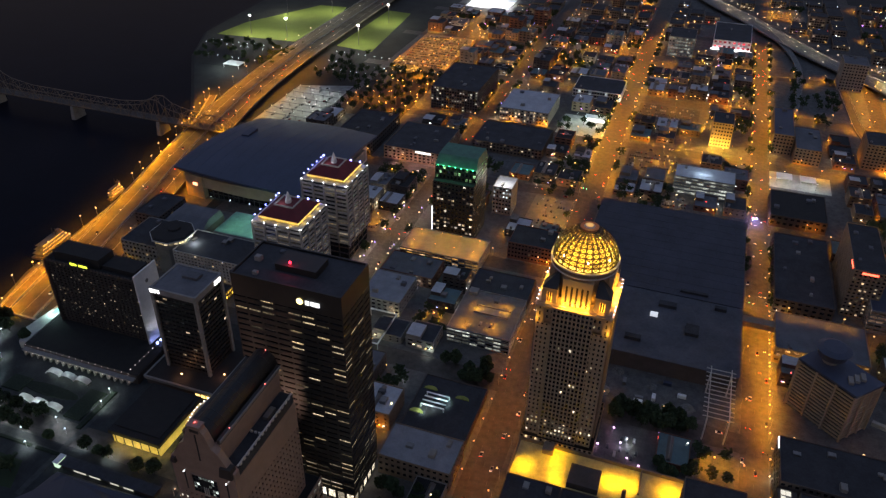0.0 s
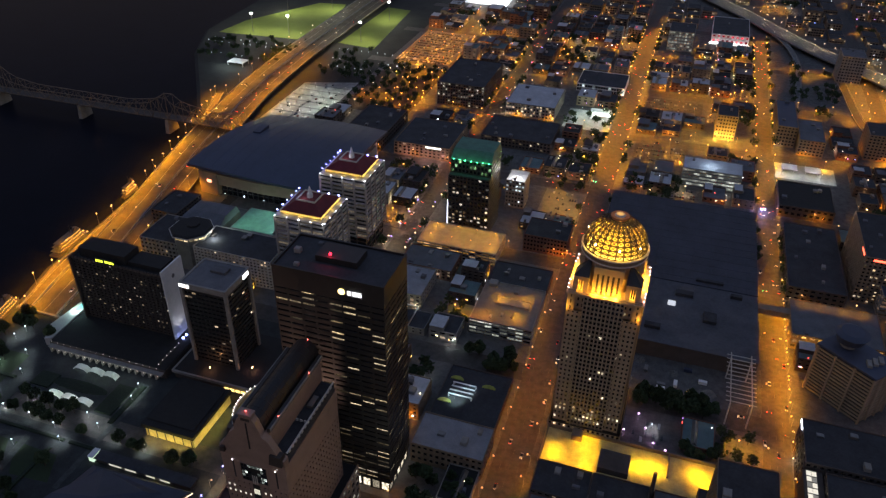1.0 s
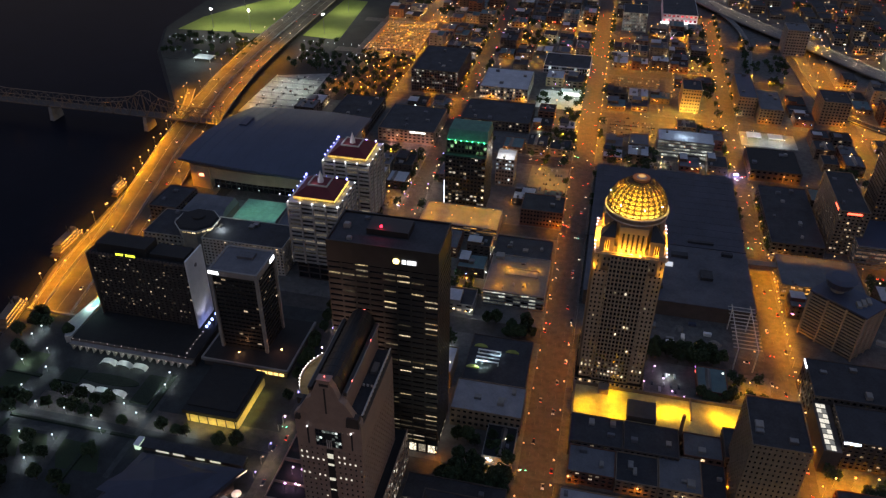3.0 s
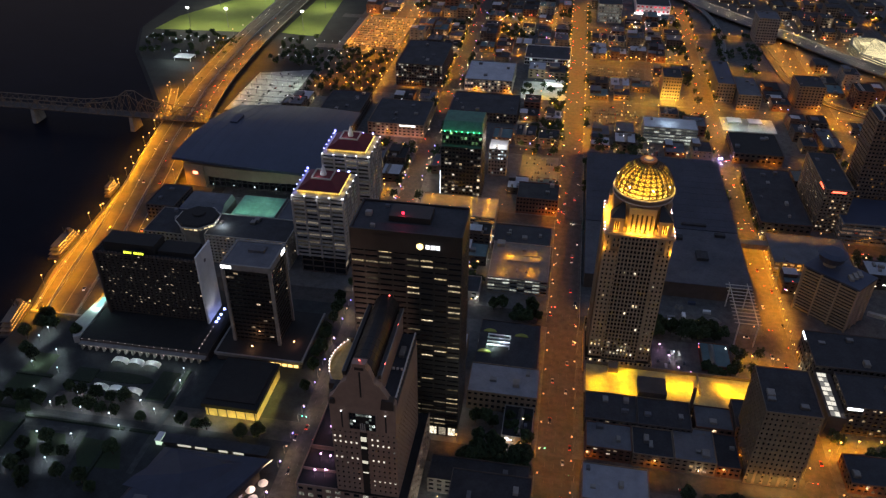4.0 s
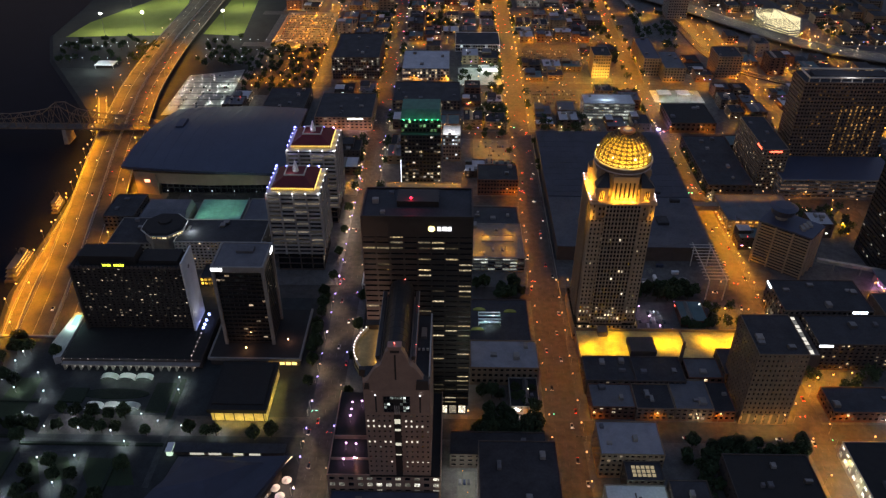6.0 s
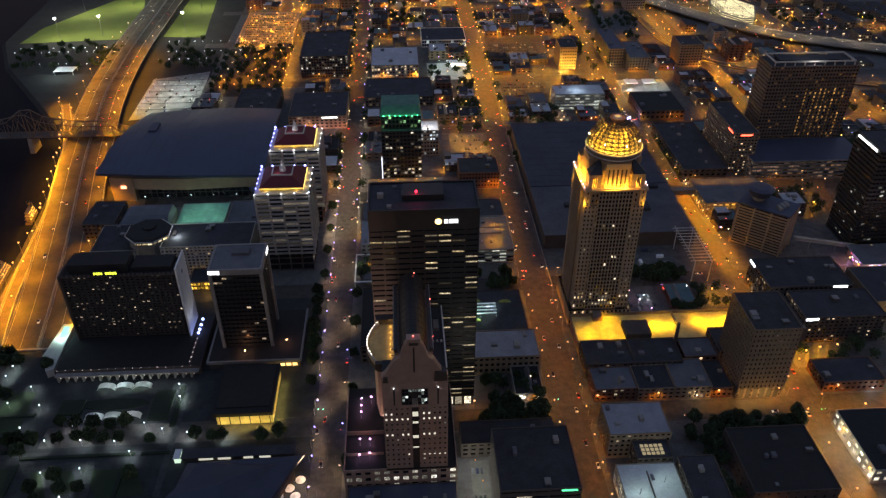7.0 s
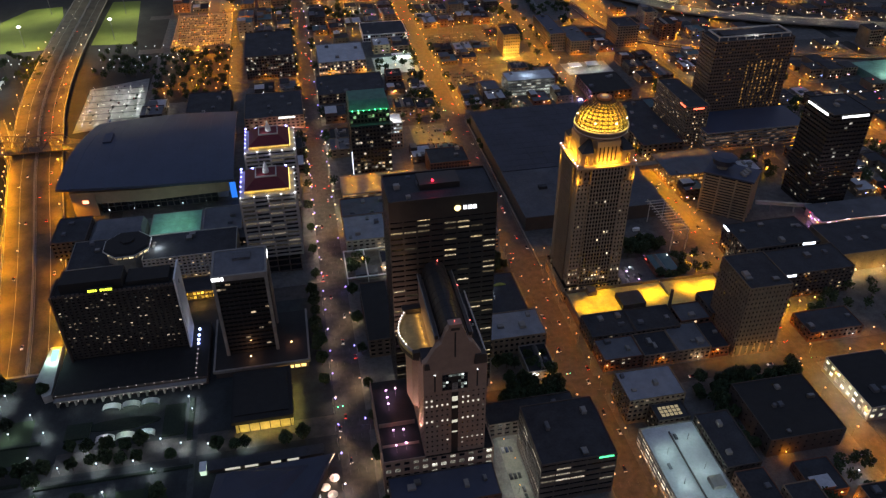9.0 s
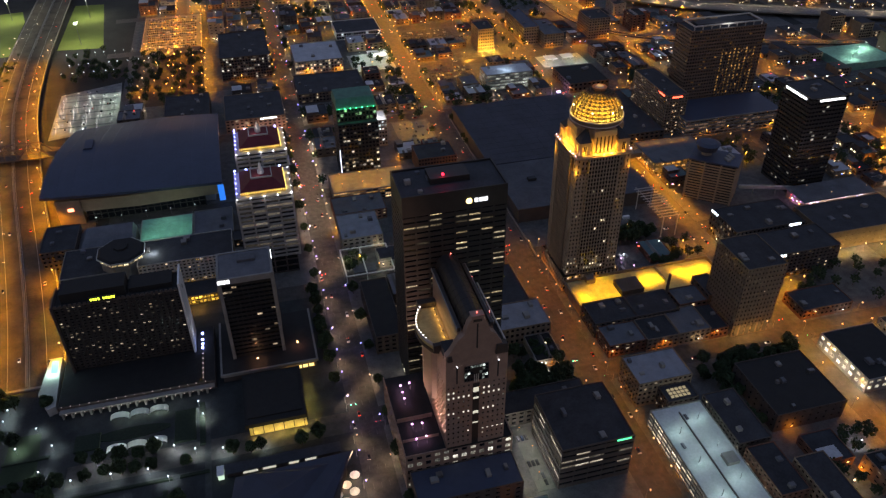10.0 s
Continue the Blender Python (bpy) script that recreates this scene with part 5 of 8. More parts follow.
for i in range(6):
    part("arched_opening", Geo().box(36.6 + i * 4.9, 39.8 + i * 4.9, 264.8, 265.1, 1, 10), BRONZE, lr)
    lamp_light("base_light", lr, (38.2 + i * 4.9, 262.0, 4), (1.0, 0.5, 0.12), 520, radius=0.3)

# near blocks beside the foot of the view
ng = block_house("office_block", -141, -95, 171, 217, 34, "dark office block with a green roof sign and lit strips", DARKWALL, ROOF_DARK, panes("near_office_windows", 0.35, (1.0, 0.80, 0.55), 0.55), 7, 9, 3, seed=23, pier=0.06, span=0.62, rows=True)
part("sign", Geo().box(-106.5, -97.5, 170.5, 170.8, 32.8, 34.0), glow("green_sign", (0.1, 1.0, 0.35), 1.0), ng, "glowing green sign")
block_house("low_block", -158, -97, 225, 244, 12, "dark low block with a tar roof", DARKWALL, ROOF_DARK, G_DARK, 3, 5, 3, seed=24)
pg = block_house("parking_garage", -66, -30, 96, 202, 14, "long concrete parking garage with a pale roof deck", CONCRETE, ROOF_PALE, panes("near_garage_bays", 1.8, (1.0, 0.86, 0.58), 0.5), 4, 6, 0, seed=25, span=0.42, pier=0.10)
for y in (115, 140, 165, 188):
    lamp_light("deck_lamp", pg, (-40, y, 20), (0.72, 1.0, 0.92), 1000, radius=0.3)
    lamp_light("deck_lamp", pg, (-57, y - 8, 20), (0.72, 1.0, 0.92), 1000, radius=0.3)
    part("roof_lamp", Geo().cyl(-57, y - 8, 14.1, 20.4, 0.12, 0.1, 6), STEEL, pg)
    part("roof_lamp", Geo().cyl(-40, y, 14.1, 20.4, 0.12, 0.1, 6), STEEL, pg)
part("ramp_wall", Geo().box(-49, -48.4, 104, 196, 14.1, 15.3), DARKWALL, pg)
part("stair_house", Geo().box(-42, -34, 150, 158, 14.1, 17), CONCRETE, pg)
block_house("office_block", -66, -27, 219, 246, 21, "dark brown office block with a bluish grey roof", BUFF, mat("weathered_membrane", (0.26, 0.26, 0.28)), G_FEW, 5, 3.5, 3, seed=26)
sk_l = block_house("glass_roofed_annex", -52, -30, 204, 218.5, 16, "low dark annex with a grid of lit roof windows", DARKWALL, ROOF_DARK, G_FEW, 4, 3.5, 0, seed=71)
for i in range(5):
    for j in range(3):
        part("skylight", Geo().box(-48 + i * 2.9, -46 + i * 2.9, 207 + j * 3, 209 + j * 3, 16.1, 16.6), glow("skylight_amber", (1.0, 0.80, 0.45), 0.16), sk_l)
block_house("dark_hall", 10, 62, 176, 226, 15, "broad dark hall with a black flat roof", DARKWALL, mat("black_roof", (0.018, 0.017, 0.016)), G_DARK, 3, 6, 5, seed=72, pier=0.75, span=0.65)
block_house("old_block", -28.5, -6, 160, 203, 18, "dark old block of flats", DARKWALL, ROOF_DARK, G_FEW, 5, 3.5, 2, seed=27)
block_house("old_block", -27, -8, 120, 156, 19, "brown brick block with small lit windows", BRICK, ROOF_DARK, G_SOME, 5, 3.5, 2, seed=28)
block_house("old_block", -6, 14, 100, 140, 22, "tan brick block with a row of lit windows", BUFF, ROOF_DARK, G_FEW, 5, 3.5, 1, seed=29)
ct = block_house("corner_store", 91, 135, 190, 240, 12, "low corner building with brightly lit shop front", CONCRETE, mat("black_roof", (0.018, 0.017, 0.016)), panes("corner_shop", 1.6, (1.0, 0.9, 0.65), 1.3), 2, 6, 3, seed=30)

# convention hall
cv = thing("convention_hall", 0, 566, 0.16, "huge dark convention hall roof under rebuilding", "hall")
part("wall", Geo().box(-66, 69, 455, 682, 0.16, 14), DARKWALL, cv)
part("roof", Geo().box(-66.5, 69.5, 540, 682.5, 14, 15.5), mat("hall_roof", (0.042, 0.044, 0.058), 0.8, var=0.4, size=25, grain=2), cv)
part("roof", Geo().box(-66.5, 69.5, 454.5, 539.9, 14, 14.8), mat("hall_roof_grey", (0.065, 0.065, 0.075), 0.8, var=0.5, size=18, grain=2), cv)
seam = Geo()
for i in range(9):
    seam.box(-60 + i * 15, -59.6 + i * 15, 541, 681, 15.5, 15.62)
for i in range(12):
    seam.box(-66, 69, 548 + i * 12, 548.3 + i * 12, 15.5, 15.6)
part("roof_ribs", seam, mat("hall_roof", (0.042, 0.044, 0.058)), cv)
for x, y, a, b in ((5, 520, 14, 6), (-40, 500, 8, 5), (28, 490, 10, 12), (-15, 470, 12, 5), (48, 530, 9, 4), (20, 545, 22, 3)):
    part("roof_unit", Geo().box(x, x + a, y, y + b, 14.8, 17.6), ROOF_DARK, cv)
part("lit_opening", Geo().box(0, 6, 505, 509, 14.8, 17.0), glow("work_light", (0.85, 0.9, 1.0), 0.35), cv)
fence = thing("site_fence", -68.5, 545, 0.16, "long pale site fence along the street", "fence")
part("panel", Geo().box(-68.6, -68.4, 400, 690, 0.16, 2.8), CONCRETE, fence)
# steel frame of the unfinished end
sf = thing("steel_frame", 58, 440, 0.16, "pale steel beams of an unfinished hall end", "steel frame")
for i in range(12):
    part("beam", Geo().bar((46, 402 + i * 4.5, 20), (66, 402 + i * 4.5, 20), 0.45), PALE, sf)
part("rail_beam", Geo().bar((49, 400, 20.5), (49, 454, 20.5), 0.4), PALE, sf)
part("rail_beam", Geo().bar((63, 400, 20.5), (63, 454, 20.5), 0.4), PALE, sf)
for x in (49, 63):
    part("column", Geo().bar((x, 400, 0.16), (x, 400, 20), 0.5), PALE, sf)
    part("column", Geo().bar((x, 448, 0.16), (x, 448, 20), 0.5), PALE, sf)

def site_container(x, y, turn, paint, label):
    ob = thing("site_container", x, y, 0.16, label, "container", "site containers", turn=turn)
    part("body", Geo().box(x - 3.0, x + 3.0, y - 1.25, y + 1.25, 0.3, 2.8), paint, ob)
    ribs = Geo()
    for k in range(11):
        ribs.box(x - 2.85 + k * 0.56, x - 2.65 + k * 0.56, y - 1.31, y + 1.31, 0.4, 2.74)
    part("ribs", ribs, paint, ob, kind="stuff")
    part("door", Geo().box(x + 3.0, x + 3.06, y - 1.1, y + 1.1, 0.45, 2.65), STEEL, ob)
    return ob


for x, y, turn, paint, label in ((4, 420, 0, WHITE, "white steel site container"), (4, 424, 0, STEEL, "grey steel site container"), (14, 428, 90, WHITE, "white steel site container"), (28, 418, 20, BRICK, "rust-red steel site container"), (33, 436, 0, WHITE, "white steel site container"), (-8, 438, 90, STEEL, "grey steel site container"), (22, 446, 0, ROOF_BLUE, "dark blue steel site container")):
    site_container(x, y, turn, paint, label)
hrng = random.Random(40)
for x, y, r_ in ((-22, 425, 6), (-34, 440, 7), (-14, 448, 5), (38, 426, 5), (12, 440, 4)):
    heap = Geo()
    m = 14
    for lev, (f, zz) in enumerate(((1.0, 0.1), (0.72, 1.2), (0.4, 2.2), (0.1, 2.8))):
        heap.v += [(x + r_ * f * hrng.uniform(0.8, 1.15) * math.cos(2 * math.pi * k / m), y + r_ * f * hrng.uniform(0.8, 1.15) * math.sin(2 * math.pi * k / m), 0.16 + zz * r_ / 6 * hrng.uniform(0.85, 1.1)) for k in range(m)]
        if lev:
            heap.f += [((lev - 1) * m + k, (lev - 1) * m + (k + 1) % m, lev * m + (k + 1) % m, lev * m + k) for k in range(m)]
    heap.f.append(tuple(3 * m + k for k in range(m)))
    solid("rubble_heap", heap, mat("rubble", (0.15, 0.14, 0.125), 0.95, var=0.6, size=1.5, grain=0.4), "grey heap of rubble on the building site", "rubble", group="rubble heaps")
wl = thing("work_light", 16, 416, 0.16, "white work lights on a mast at the building site", "work light")
part("mast", Geo().cyl(16, 416, 0.16, 5.4, 0.12, 0.1, 6), STEEL, wl)
part("lamp_head", Geo().box(15.2, 16.8, 415.6, 416.0, 5.2, 5.9), glow("work_light", (0.85, 0.9, 1.0), 1.2), wl)
lamp_light("work_bulb", wl, (16, 414.5, 5.2), (0.85, 0.93, 1.0), 520, radius=0.3)

# round-roofed hotel with banded walls
hy = thing("terraced_hotel", 116, 432, 0.16, "tan banded hotel with a round rooftop restaurant", "hotel")
hp = [(103, 457), (136, 430), (154, 449), (121, 477)]
hc = (128.5, 453)
inset = lambda f: [(hc[0] + (x - hc[0]) * f, hc[1] + (y - hc[1]) * f) for x, y in hp]
part("core", Geo().prism(inset(0.94), 0.16, 40), mat("hotel_glass", (0.03, 0.03, 0.03), 0.2), hy)
for k in range(14):
    part("balcony_band", Geo().prism(hp, 1 + k * 2.8, 2.3 + k * 2.8), TAN, hy)
for (xa_, ya_), (xb_, yb_) in zip(hp, hp[1:] + hp[:1]):
    for f in (0.0, 0.33, 0.67):
        part("pier", Geo().cyl(xa_ + (xb_ - xa_) * f, ya_ + (yb_ - ya_) * f, 0.16, 40.5, 0.9, 0.9, 6), TAN, hy)
part("roof", Geo().prism(inset(1.04), 40.5, 42), ROOF_BLUE, hy)
part("restaurant_stem", Geo().cyl(122, 461, 42, 47, 5, 5, 16), CONCRETE, hy)
part("restaurant", Geo().cyl(122, 461, 47, 53, 9, 11, 24), mat("lounge_wall", (0.06, 0.065, 0.09), 0.4), hy)
part("restaurant_roof", Geo().cyl(122, 461, 53, 55, 11.5, 7.5, 24), ROOF_BLUE, hy)
for i in range(3):
    part("roof_unit", Geo().box(132 + i * 4, 135 + i * 4, 440 + i * 3, 447 + i * 3, 42, 44), CONCRETE, hy)

# garage, skywalk hotel, and blocks east of it
gg = block_house("parking_garage", 94, 160, 500, 548, 14, "sodium-lit garage wall and deck", BUFF, ROOF_GREY, G_GARAGE_O, 3, 6, 1, seed=31)
for x in (104, 118, 134, 148):
    lamp_light("deck_lamp", gg, (x, 494, 7), (1.0, 0.5, 0.05), 900, radius=0.4)
    part("deck_lamp_pole", Geo().cyl(x, 542, 14.1, 19.2, 0.12, 0.1, 6), STEEL, gg)
    lamp_light("deck_lamp", gg, (x, 542, 19), (1.0, 0.38, 0.01), 1200, "SPOT", 0.4, (x, 542.1, 0), 140)
block_house("dark_roof_block", 94, 140, 556 + 10, 676, 14, "broad dark flat-roofed building", DARKWALL, ROOF_DARK, G_FEW, 3, 6, 6, seed=32)
block_house("dark_roof_block", 92, 144, 713, 768, 12, "broad black flat-roofed building", DARKWALL, mat("black_roof", (0.018, 0.017, 0.016)), G_DARK, 2, 6, 3, seed=33)
mh = block_house("slab_hotel", 147, 172, 582, 660, 45, "tan slab hotel with red rooftop signs", BUFF, ROOF_DARK, panes("slab_hotel_windows", 0.12, (1.0, 0.72, 0.38), 0.4), 13, 3.6, 3, seed=34, category="hotel")
part("sign", Geo().box(153, 165, 581.5, 581.8, 42.6, 44.2), glow("red_neon", (1.0, 0.08, 0.04), 3), mh, "red neon sign")
part("sign", Geo().box(146.6, 146.9, 588, 600, 42.6, 44.2), glow("red_neon", (1.0, 0.08, 0.04), 3), mh)
bt = block_house("wide_tower_hotel", 186, 278, 618, 650, 100, "wide brown tower hotel with a pale roof crown", mat("brown_panel", (0.14, 0.10, 0.075), 0.7, var=0.3), ROOF_DARK, panes("wide_hotel_windows", 0.05, (1.0, 0.46, 0.12), 0.10, 0.0), 26, 3.3, 3, seed=35, category="hotel", pier=0.4)
part("roof_house", Geo().box(198, 266, 628, 642, 100.1, 104), ROOF_DARK, bt)
crown_g = Geo().box(190, 274, 621, 622.2, 103.6, 105).box(190, 274, 645.8, 647, 103.6, 105).box(190, 191.2, 622.2, 645.8, 103.6, 105).box(272.8, 274, 622.2, 645.8, 103.6, 105)
for k in range(9):
    crown_g.box(190 + k * 10.4, 190.8 + k * 10.4, 621.1, 622.1, 100.1, 103.6)
part("roof_crown", crown_g, PALE, bt, "pale open frame round the roof")
for k in range(9):
    strip_g = Geo()
    for j in range(14):
        strip_g.face((228 + k * 5.0, 617.9, 24 + j * 3.85), (229.6 + k * 5.0, 617.9, 24 + j * 3.85), (229.6 + k * 5.0, 617.9, 26.4 + j * 3.85), (228 + k * 5.0, 617.9, 26.4 + j * 3.85))
    part("window_strip", strip_g, panes("amber_strip", 1.1, (1.0, 0.5, 0.14), 0.22, 0.0), bt, kind="stuff")
shell(bt, 165, 285, 566, 617, 0.16, 20, 5, 5.5, CONCRETE, panes("podium_decks", 1.1, (1.0, 0.58, 0.36), 0.07, 0.1), 0.10, 0.46, wall_name="podium_wall")
part("podium_roof", Geo().box(165.6, 284.4, 566.6, 617, 20, 20.7), ROOF_BLUE, bt)
part("podium_parapet", Geo().box(164.8, 285.2, 565.8, 566.4, 20, 21.4).box(164.8, 165.4, 566.4, 617, 20, 21.4), CONCRETE, bt)
lamp_light("crown_light", bt, (230, 618, 109), (0.95, 0.95, 1.0), 1600, radius=0.5)
kt = block_house("black_glass_tower", 203, 242, 437, 478, 97, "black glass office tower with bright white roof signs", BRONZE, ROOF_DARK, panes("black_tower_windows", 0.02, (0.95, 0.9, 0.75), 0.25), 24, 3.4, 3, seed=36, category="office tower", pier=0.12)
part("sign", Geo().box(212, 238, 436.5, 436.8, 94.0, 95.8), glow("sign_white", (0.95, 0.97, 1.0), 2.2), kt, "long white glowing sign")
part("sign", Geo().box(202.5, 202.8, 444, 474, 94.0, 95.8), glow("sign_white", (0.95, 0.97, 1.0), 2.2), kt, "long white glowing sign")
dk = block_house("dark_block", 93, 160, 357, 396, 24, "broad dark block with lit end windows", DARKWALL, ROOF_DARK, G_FEW, 4, 4, 5, seed=37)
part("sign", Geo().box(92.5, 92.8, 386, 395, 23, 24.6), glow("sign_blue_white", (0.75, 0.85, 1.0), 4), dk)
part("sign", Geo().box(144, 155, 356.5, 356.8, 22.4, 24.2), glow("sign_blue_white", (0.75, 0.85, 1.0), 4), dk)
d2 = block_house("dark_block", 104, 166, 319, 352, 24, "tall dark block with a pale sign and lit windows", DARKWALL, ROOF_DARK, G_FEW, 7, 4, 3, seed=61)
part("sign", Geo().box(104.5, 114, 318.5, 318.8, 22.4, 24), glow("sign_blue_white", (0.75, 0.85, 1.0), 4), d2)
at_ = thing("glazed_atrium", 98, 335, 0.16, "narrow glazed atrium glowing white between dark blocks", "atrium")
part("wall", Geo().box(92.4, 103.5, 313, 356, 0.16, 19.6), DARKWALL, at_)
for i in range(9):
    for j in range(2):
        lit = (i * 2 + j) % 3
        part("roof_pane", Geo().box(94.2 + j * 3.0, 96.9 + j * 3.0, 314 + i * 4.6, 318 + i * 4.6, 19.6, 20.0), glow("atrium_pane" if lit else "atrium_pane_dim", (1.0, 0.93, 0.78), 0.42 if lit else 0.08), at_)
    part("glazing_bar", Geo().box(93.8, 100.2, 318.1 + i * 4.6, 318.5 + i * 4.6, 19.6, 20.4), STEEL, at_)
ye = block_house("dark_block", 172, 262, 342, 388, 18, "broad dark block with a yellow lit front wall", BUFF, ROOF_DARK, G_DARK, 4, 6, 4, seed=38, pier=0.8, span=0.8)
for x in (190, 210, 230, 250):
    lamp_light("wall_washer", ye, (x, 336, 3), (1.0, 0.62, 0.12), 1800, radius=0.4)
bg = block_house("blue_roof_garage", -4, 56, 747, 776, 20, "parking garage with a bluish roof and pale lit decks", CONCRETE, ROOF_PALE, G_GARAGE, 5, 6, 1, seed=39, span=0.42, pier=0.1)
lamp_light("deck_lamp", bg, (24, 760, 27), (0.6, 0.8, 1.0), 2000, radius=0.4)
gold = block_house("golden_block", 26, 49, 880, 915, 30, "small tower washed in golden light", BUFF, ROOF_DARK, G_FEW, 7, 3.4, 1, seed=40)
for x in (28, 38, 47):
    lamp_light("wall_washer", gold, (x, 874, 4), (1.0, 0.62, 0.08), 5000, radius=0.4)
block_house("brown_block", 94, 116, 884, 968, 25, "brown block with a dark blue roof", BUFF, ROOF_BLUE, G_DARK, 6, 4, 2, seed=41)
block_house("brown_block", 118, 146, 866, 930, 19, "brown block with a flat dark roof", BUFF, ROOF_GREY, G_DARK, 5, 4, 2, seed=42)
block_house("brown_tower", 190, 222, 880, 920, 30, "brown block with a dark recessed centre", BUFF, ROOF_DARK, G_DARK, 8, 4, 2, seed=43)
ap = block_house("apartment_block", -318, -256, 866, 960, 30, "dark apartment block with rows of lit windows", DARKWALL, ROOF_DARK, panes("apartment_windows", 0.30, (1.0, 0.90, 0.68), 0.4), 8, 3.4, 4, seed=44, category="apartment block", rows=True)
block_house("blue_roof_block", -226, -164, 862, 930, 17, "pale roofed block lit bluish white", CONCRETE, ROOF_PALE, G_MANY, 4, 4, 3, seed=45)
block_house("dark_low_block", -232, -150, 770, 830, 12, "dark low block with a broad roof", DARKWALL, ROOF_DARK, G_FEW, 3, 4, 5, seed=46)
w2 = block_house("white_lit_shops", -156, -92, 976, 1030, 10, "two-storey block with bright white lit galleries", WHITE, ROOF_DARK, G_COOL, 2, 3.6, 2, seed=47, pier=0.15, span=0.2)
block_house("grid_garage", -54, -16, 1190, 1240, 30, "open garage with a lit grid of bays", CONCRETE, ROOF_DARK, G_GARAGE, 6, 5, 1, seed=48)
rb = block_house("red_lit_hall", 10, 66, 1250, 1350, 15, "hall with a red and white lit front", WHITE, ROOF_DARK, panes("red_panels", 3.0, (1.0, 0.05, 0.08), 1.2), 2, 7, 1, seed=49)
part("light_band", Geo().box(8, 68, 1247, 1249.5, 1, 2.4), glow("sign_white", (0.95, 0.97, 1.0), 2.2), rb)
block_house("highway_block", 183, 214, 1132, 1170, 38, "grey block beside the elevated highway", CONCRETE, ROOF_GREY, G_DARK, 9, 4, 2, seed=50)

OCC.append((-434, -334, 806, 986))
block_house("flat_roof_hall", -384, -334, 712, 800, 15, "dark flat-roofed hall beside the arena", DARKWALL, ROOF_DARK, G_DARK, 3, 6, 5, seed=62)
mb = block_house("shop_block", -318, -252, 713, 784, 15, "pinkish shop block with a lit sign and dark roof", BUFF, ROOF_DARK, G_FEW, 4, 5, 5, seed=63)
part("sign", Geo().box(-280, -262, 712.5, 712.8, 13.2, 14.6), glow("sign_white", (0.95, 0.97, 1.0), 2.2), mb)
for x in (-300, -280, -262):
    lamp_light("wall_washer", mb, (x, 707, 3), (1.0, 0.5, 0.42), 1200, radius=0.4)
block_house("black_roof_annex", -224, -203, 316, 385, 16, "black flat-roofed annex beside the street", DARKWALL, mat("black_roof", (0.018, 0.017, 0.016)), G_DARK, 4, 5, 0, seed=64)
am = block_house("amber_restaurant", -367, -334, 411, 431, 8, "low restaurant front with amber lit windows", BUFF, ROOF_DARK, panes("amber_front", 1.6, (1.0, 0.55, 0.06), 1.0, 0.0), 2, 3, 0, seed=65, pier=0.25, span=0.3)
lamp_light("front_light", am, (-350, 404, 5), (1.0, 0.55, 0.08), 900, radius=0.4)
pv = thing("plaza_pergola", -210, 430, 0.16, "white plaza pergola and kiosk lit greenish white", "pergola")
for xa_, xb_, ya_, yb_ in ((-232, -192, 406, 407), (-232, -231, 406, 446), (-192, -191, 406, 446), (-232, -192, 445, 446), (-215, -214, 407, 445)):
    part("beam", Geo().box(xa_, xb_, ya_, yb_, 6.5, 7.2), WHITE, pv)
for x in (-231.5, -214.5, -191.5):
    for y in (406.5, 445.5):
        part("post", Geo().box(x - 0.3, x + 0.3, y - 0.3, y + 0.3, 0.16, 6.5), WHITE, pv)
part("kiosk", Geo().box(-224, -206, 412, 422, 0.16, 5.2), CONCRETE, pv)
part("kiosk_roof", Geo().box(-224.6, -205.4, 411.4, 422.6, 5.2, 5.7), ROOF_GREY, pv)
for x, y in ((-228, 428), (-204, 410), (-212, 436)):
    lamp_light("pergola_light", pv, (x, y, 9), (0.85, 1.0, 0.85), 420, radius=0.3)
block_house("grey_roof_shops", -228, -192, 452, 492, 12, "shops with stepped pale grey roofs", CONCRETE, mat("weathered_membrane", (0.26, 0.26, 0.28)), G_FEW, 3, 5, 4, seed=66)
block_house("grey_roof_shops", -228, -180, 496, 527, 10, "shops with dark roofs and lit windows", BRICK, ROOF_GREY, G_SOME, 3, 5, 4, seed=67)

OCC += [(-66, 71, 398, 690), (-500, -316, 425, 725), (-460, -250, 150, 385), (-64, 64, 262, 352), (-62, -12, 350, 396), (-212, -144, 268, 305), (-224, -160, 186, 264), (-310, -255, 430, 560), (-211, -168, 573, 618), (84, 148, 398, 462), (163, 287, 564, 620), (33, 73, 264, 314), (-145, -94, 160, 250)]


def is_free(x0, x1, y0, y1):
    return all(x1 <= a or x0 >= b or y1 <= c or y0 >= d for a, b, c, d in OCC)


# ---- elevated river expressway ----
def ribbon(pts, half, z_of, thick=1.2, step=20):
    """A deck that follows a line of points: top vertices, underside and edges."""
    g = Geo()
    out = []
    for i in range(len(pts) - 1):
        (xa, ya), (xb, yb) = pts[i], pts[i + 1]
        n = max(1, int(math.hypot(xb - xa, yb - ya) / step))
        out += [(xa + (xb - xa) * k / n, ya + (yb - ya) * k / n) for k in range(n)]
    out.append(pts[-1])
    # smooth the line
    for _ in range(6):
        out = [out[0]] + [tuple((out[i - 1][k] + 2 * out[i][k] + out[i + 1][k]) / 4 for k in (0, 1)) for i in range(1, len(out) - 1)] + [out[-1]]
    edge = []
    for i, (x, y) in enumerate(out):
        a, b = out[max(0, i - 1)], out[min(len(out) - 1, i + 1)]
        d = Vector((b[0] - a[0], b[1] - a[1])).normalized()
        nrm = Vector((-d.y, d.x))
        edge.append((x, y, d, nrm, z_of(i / (len(out) - 1))))
    return g, edge


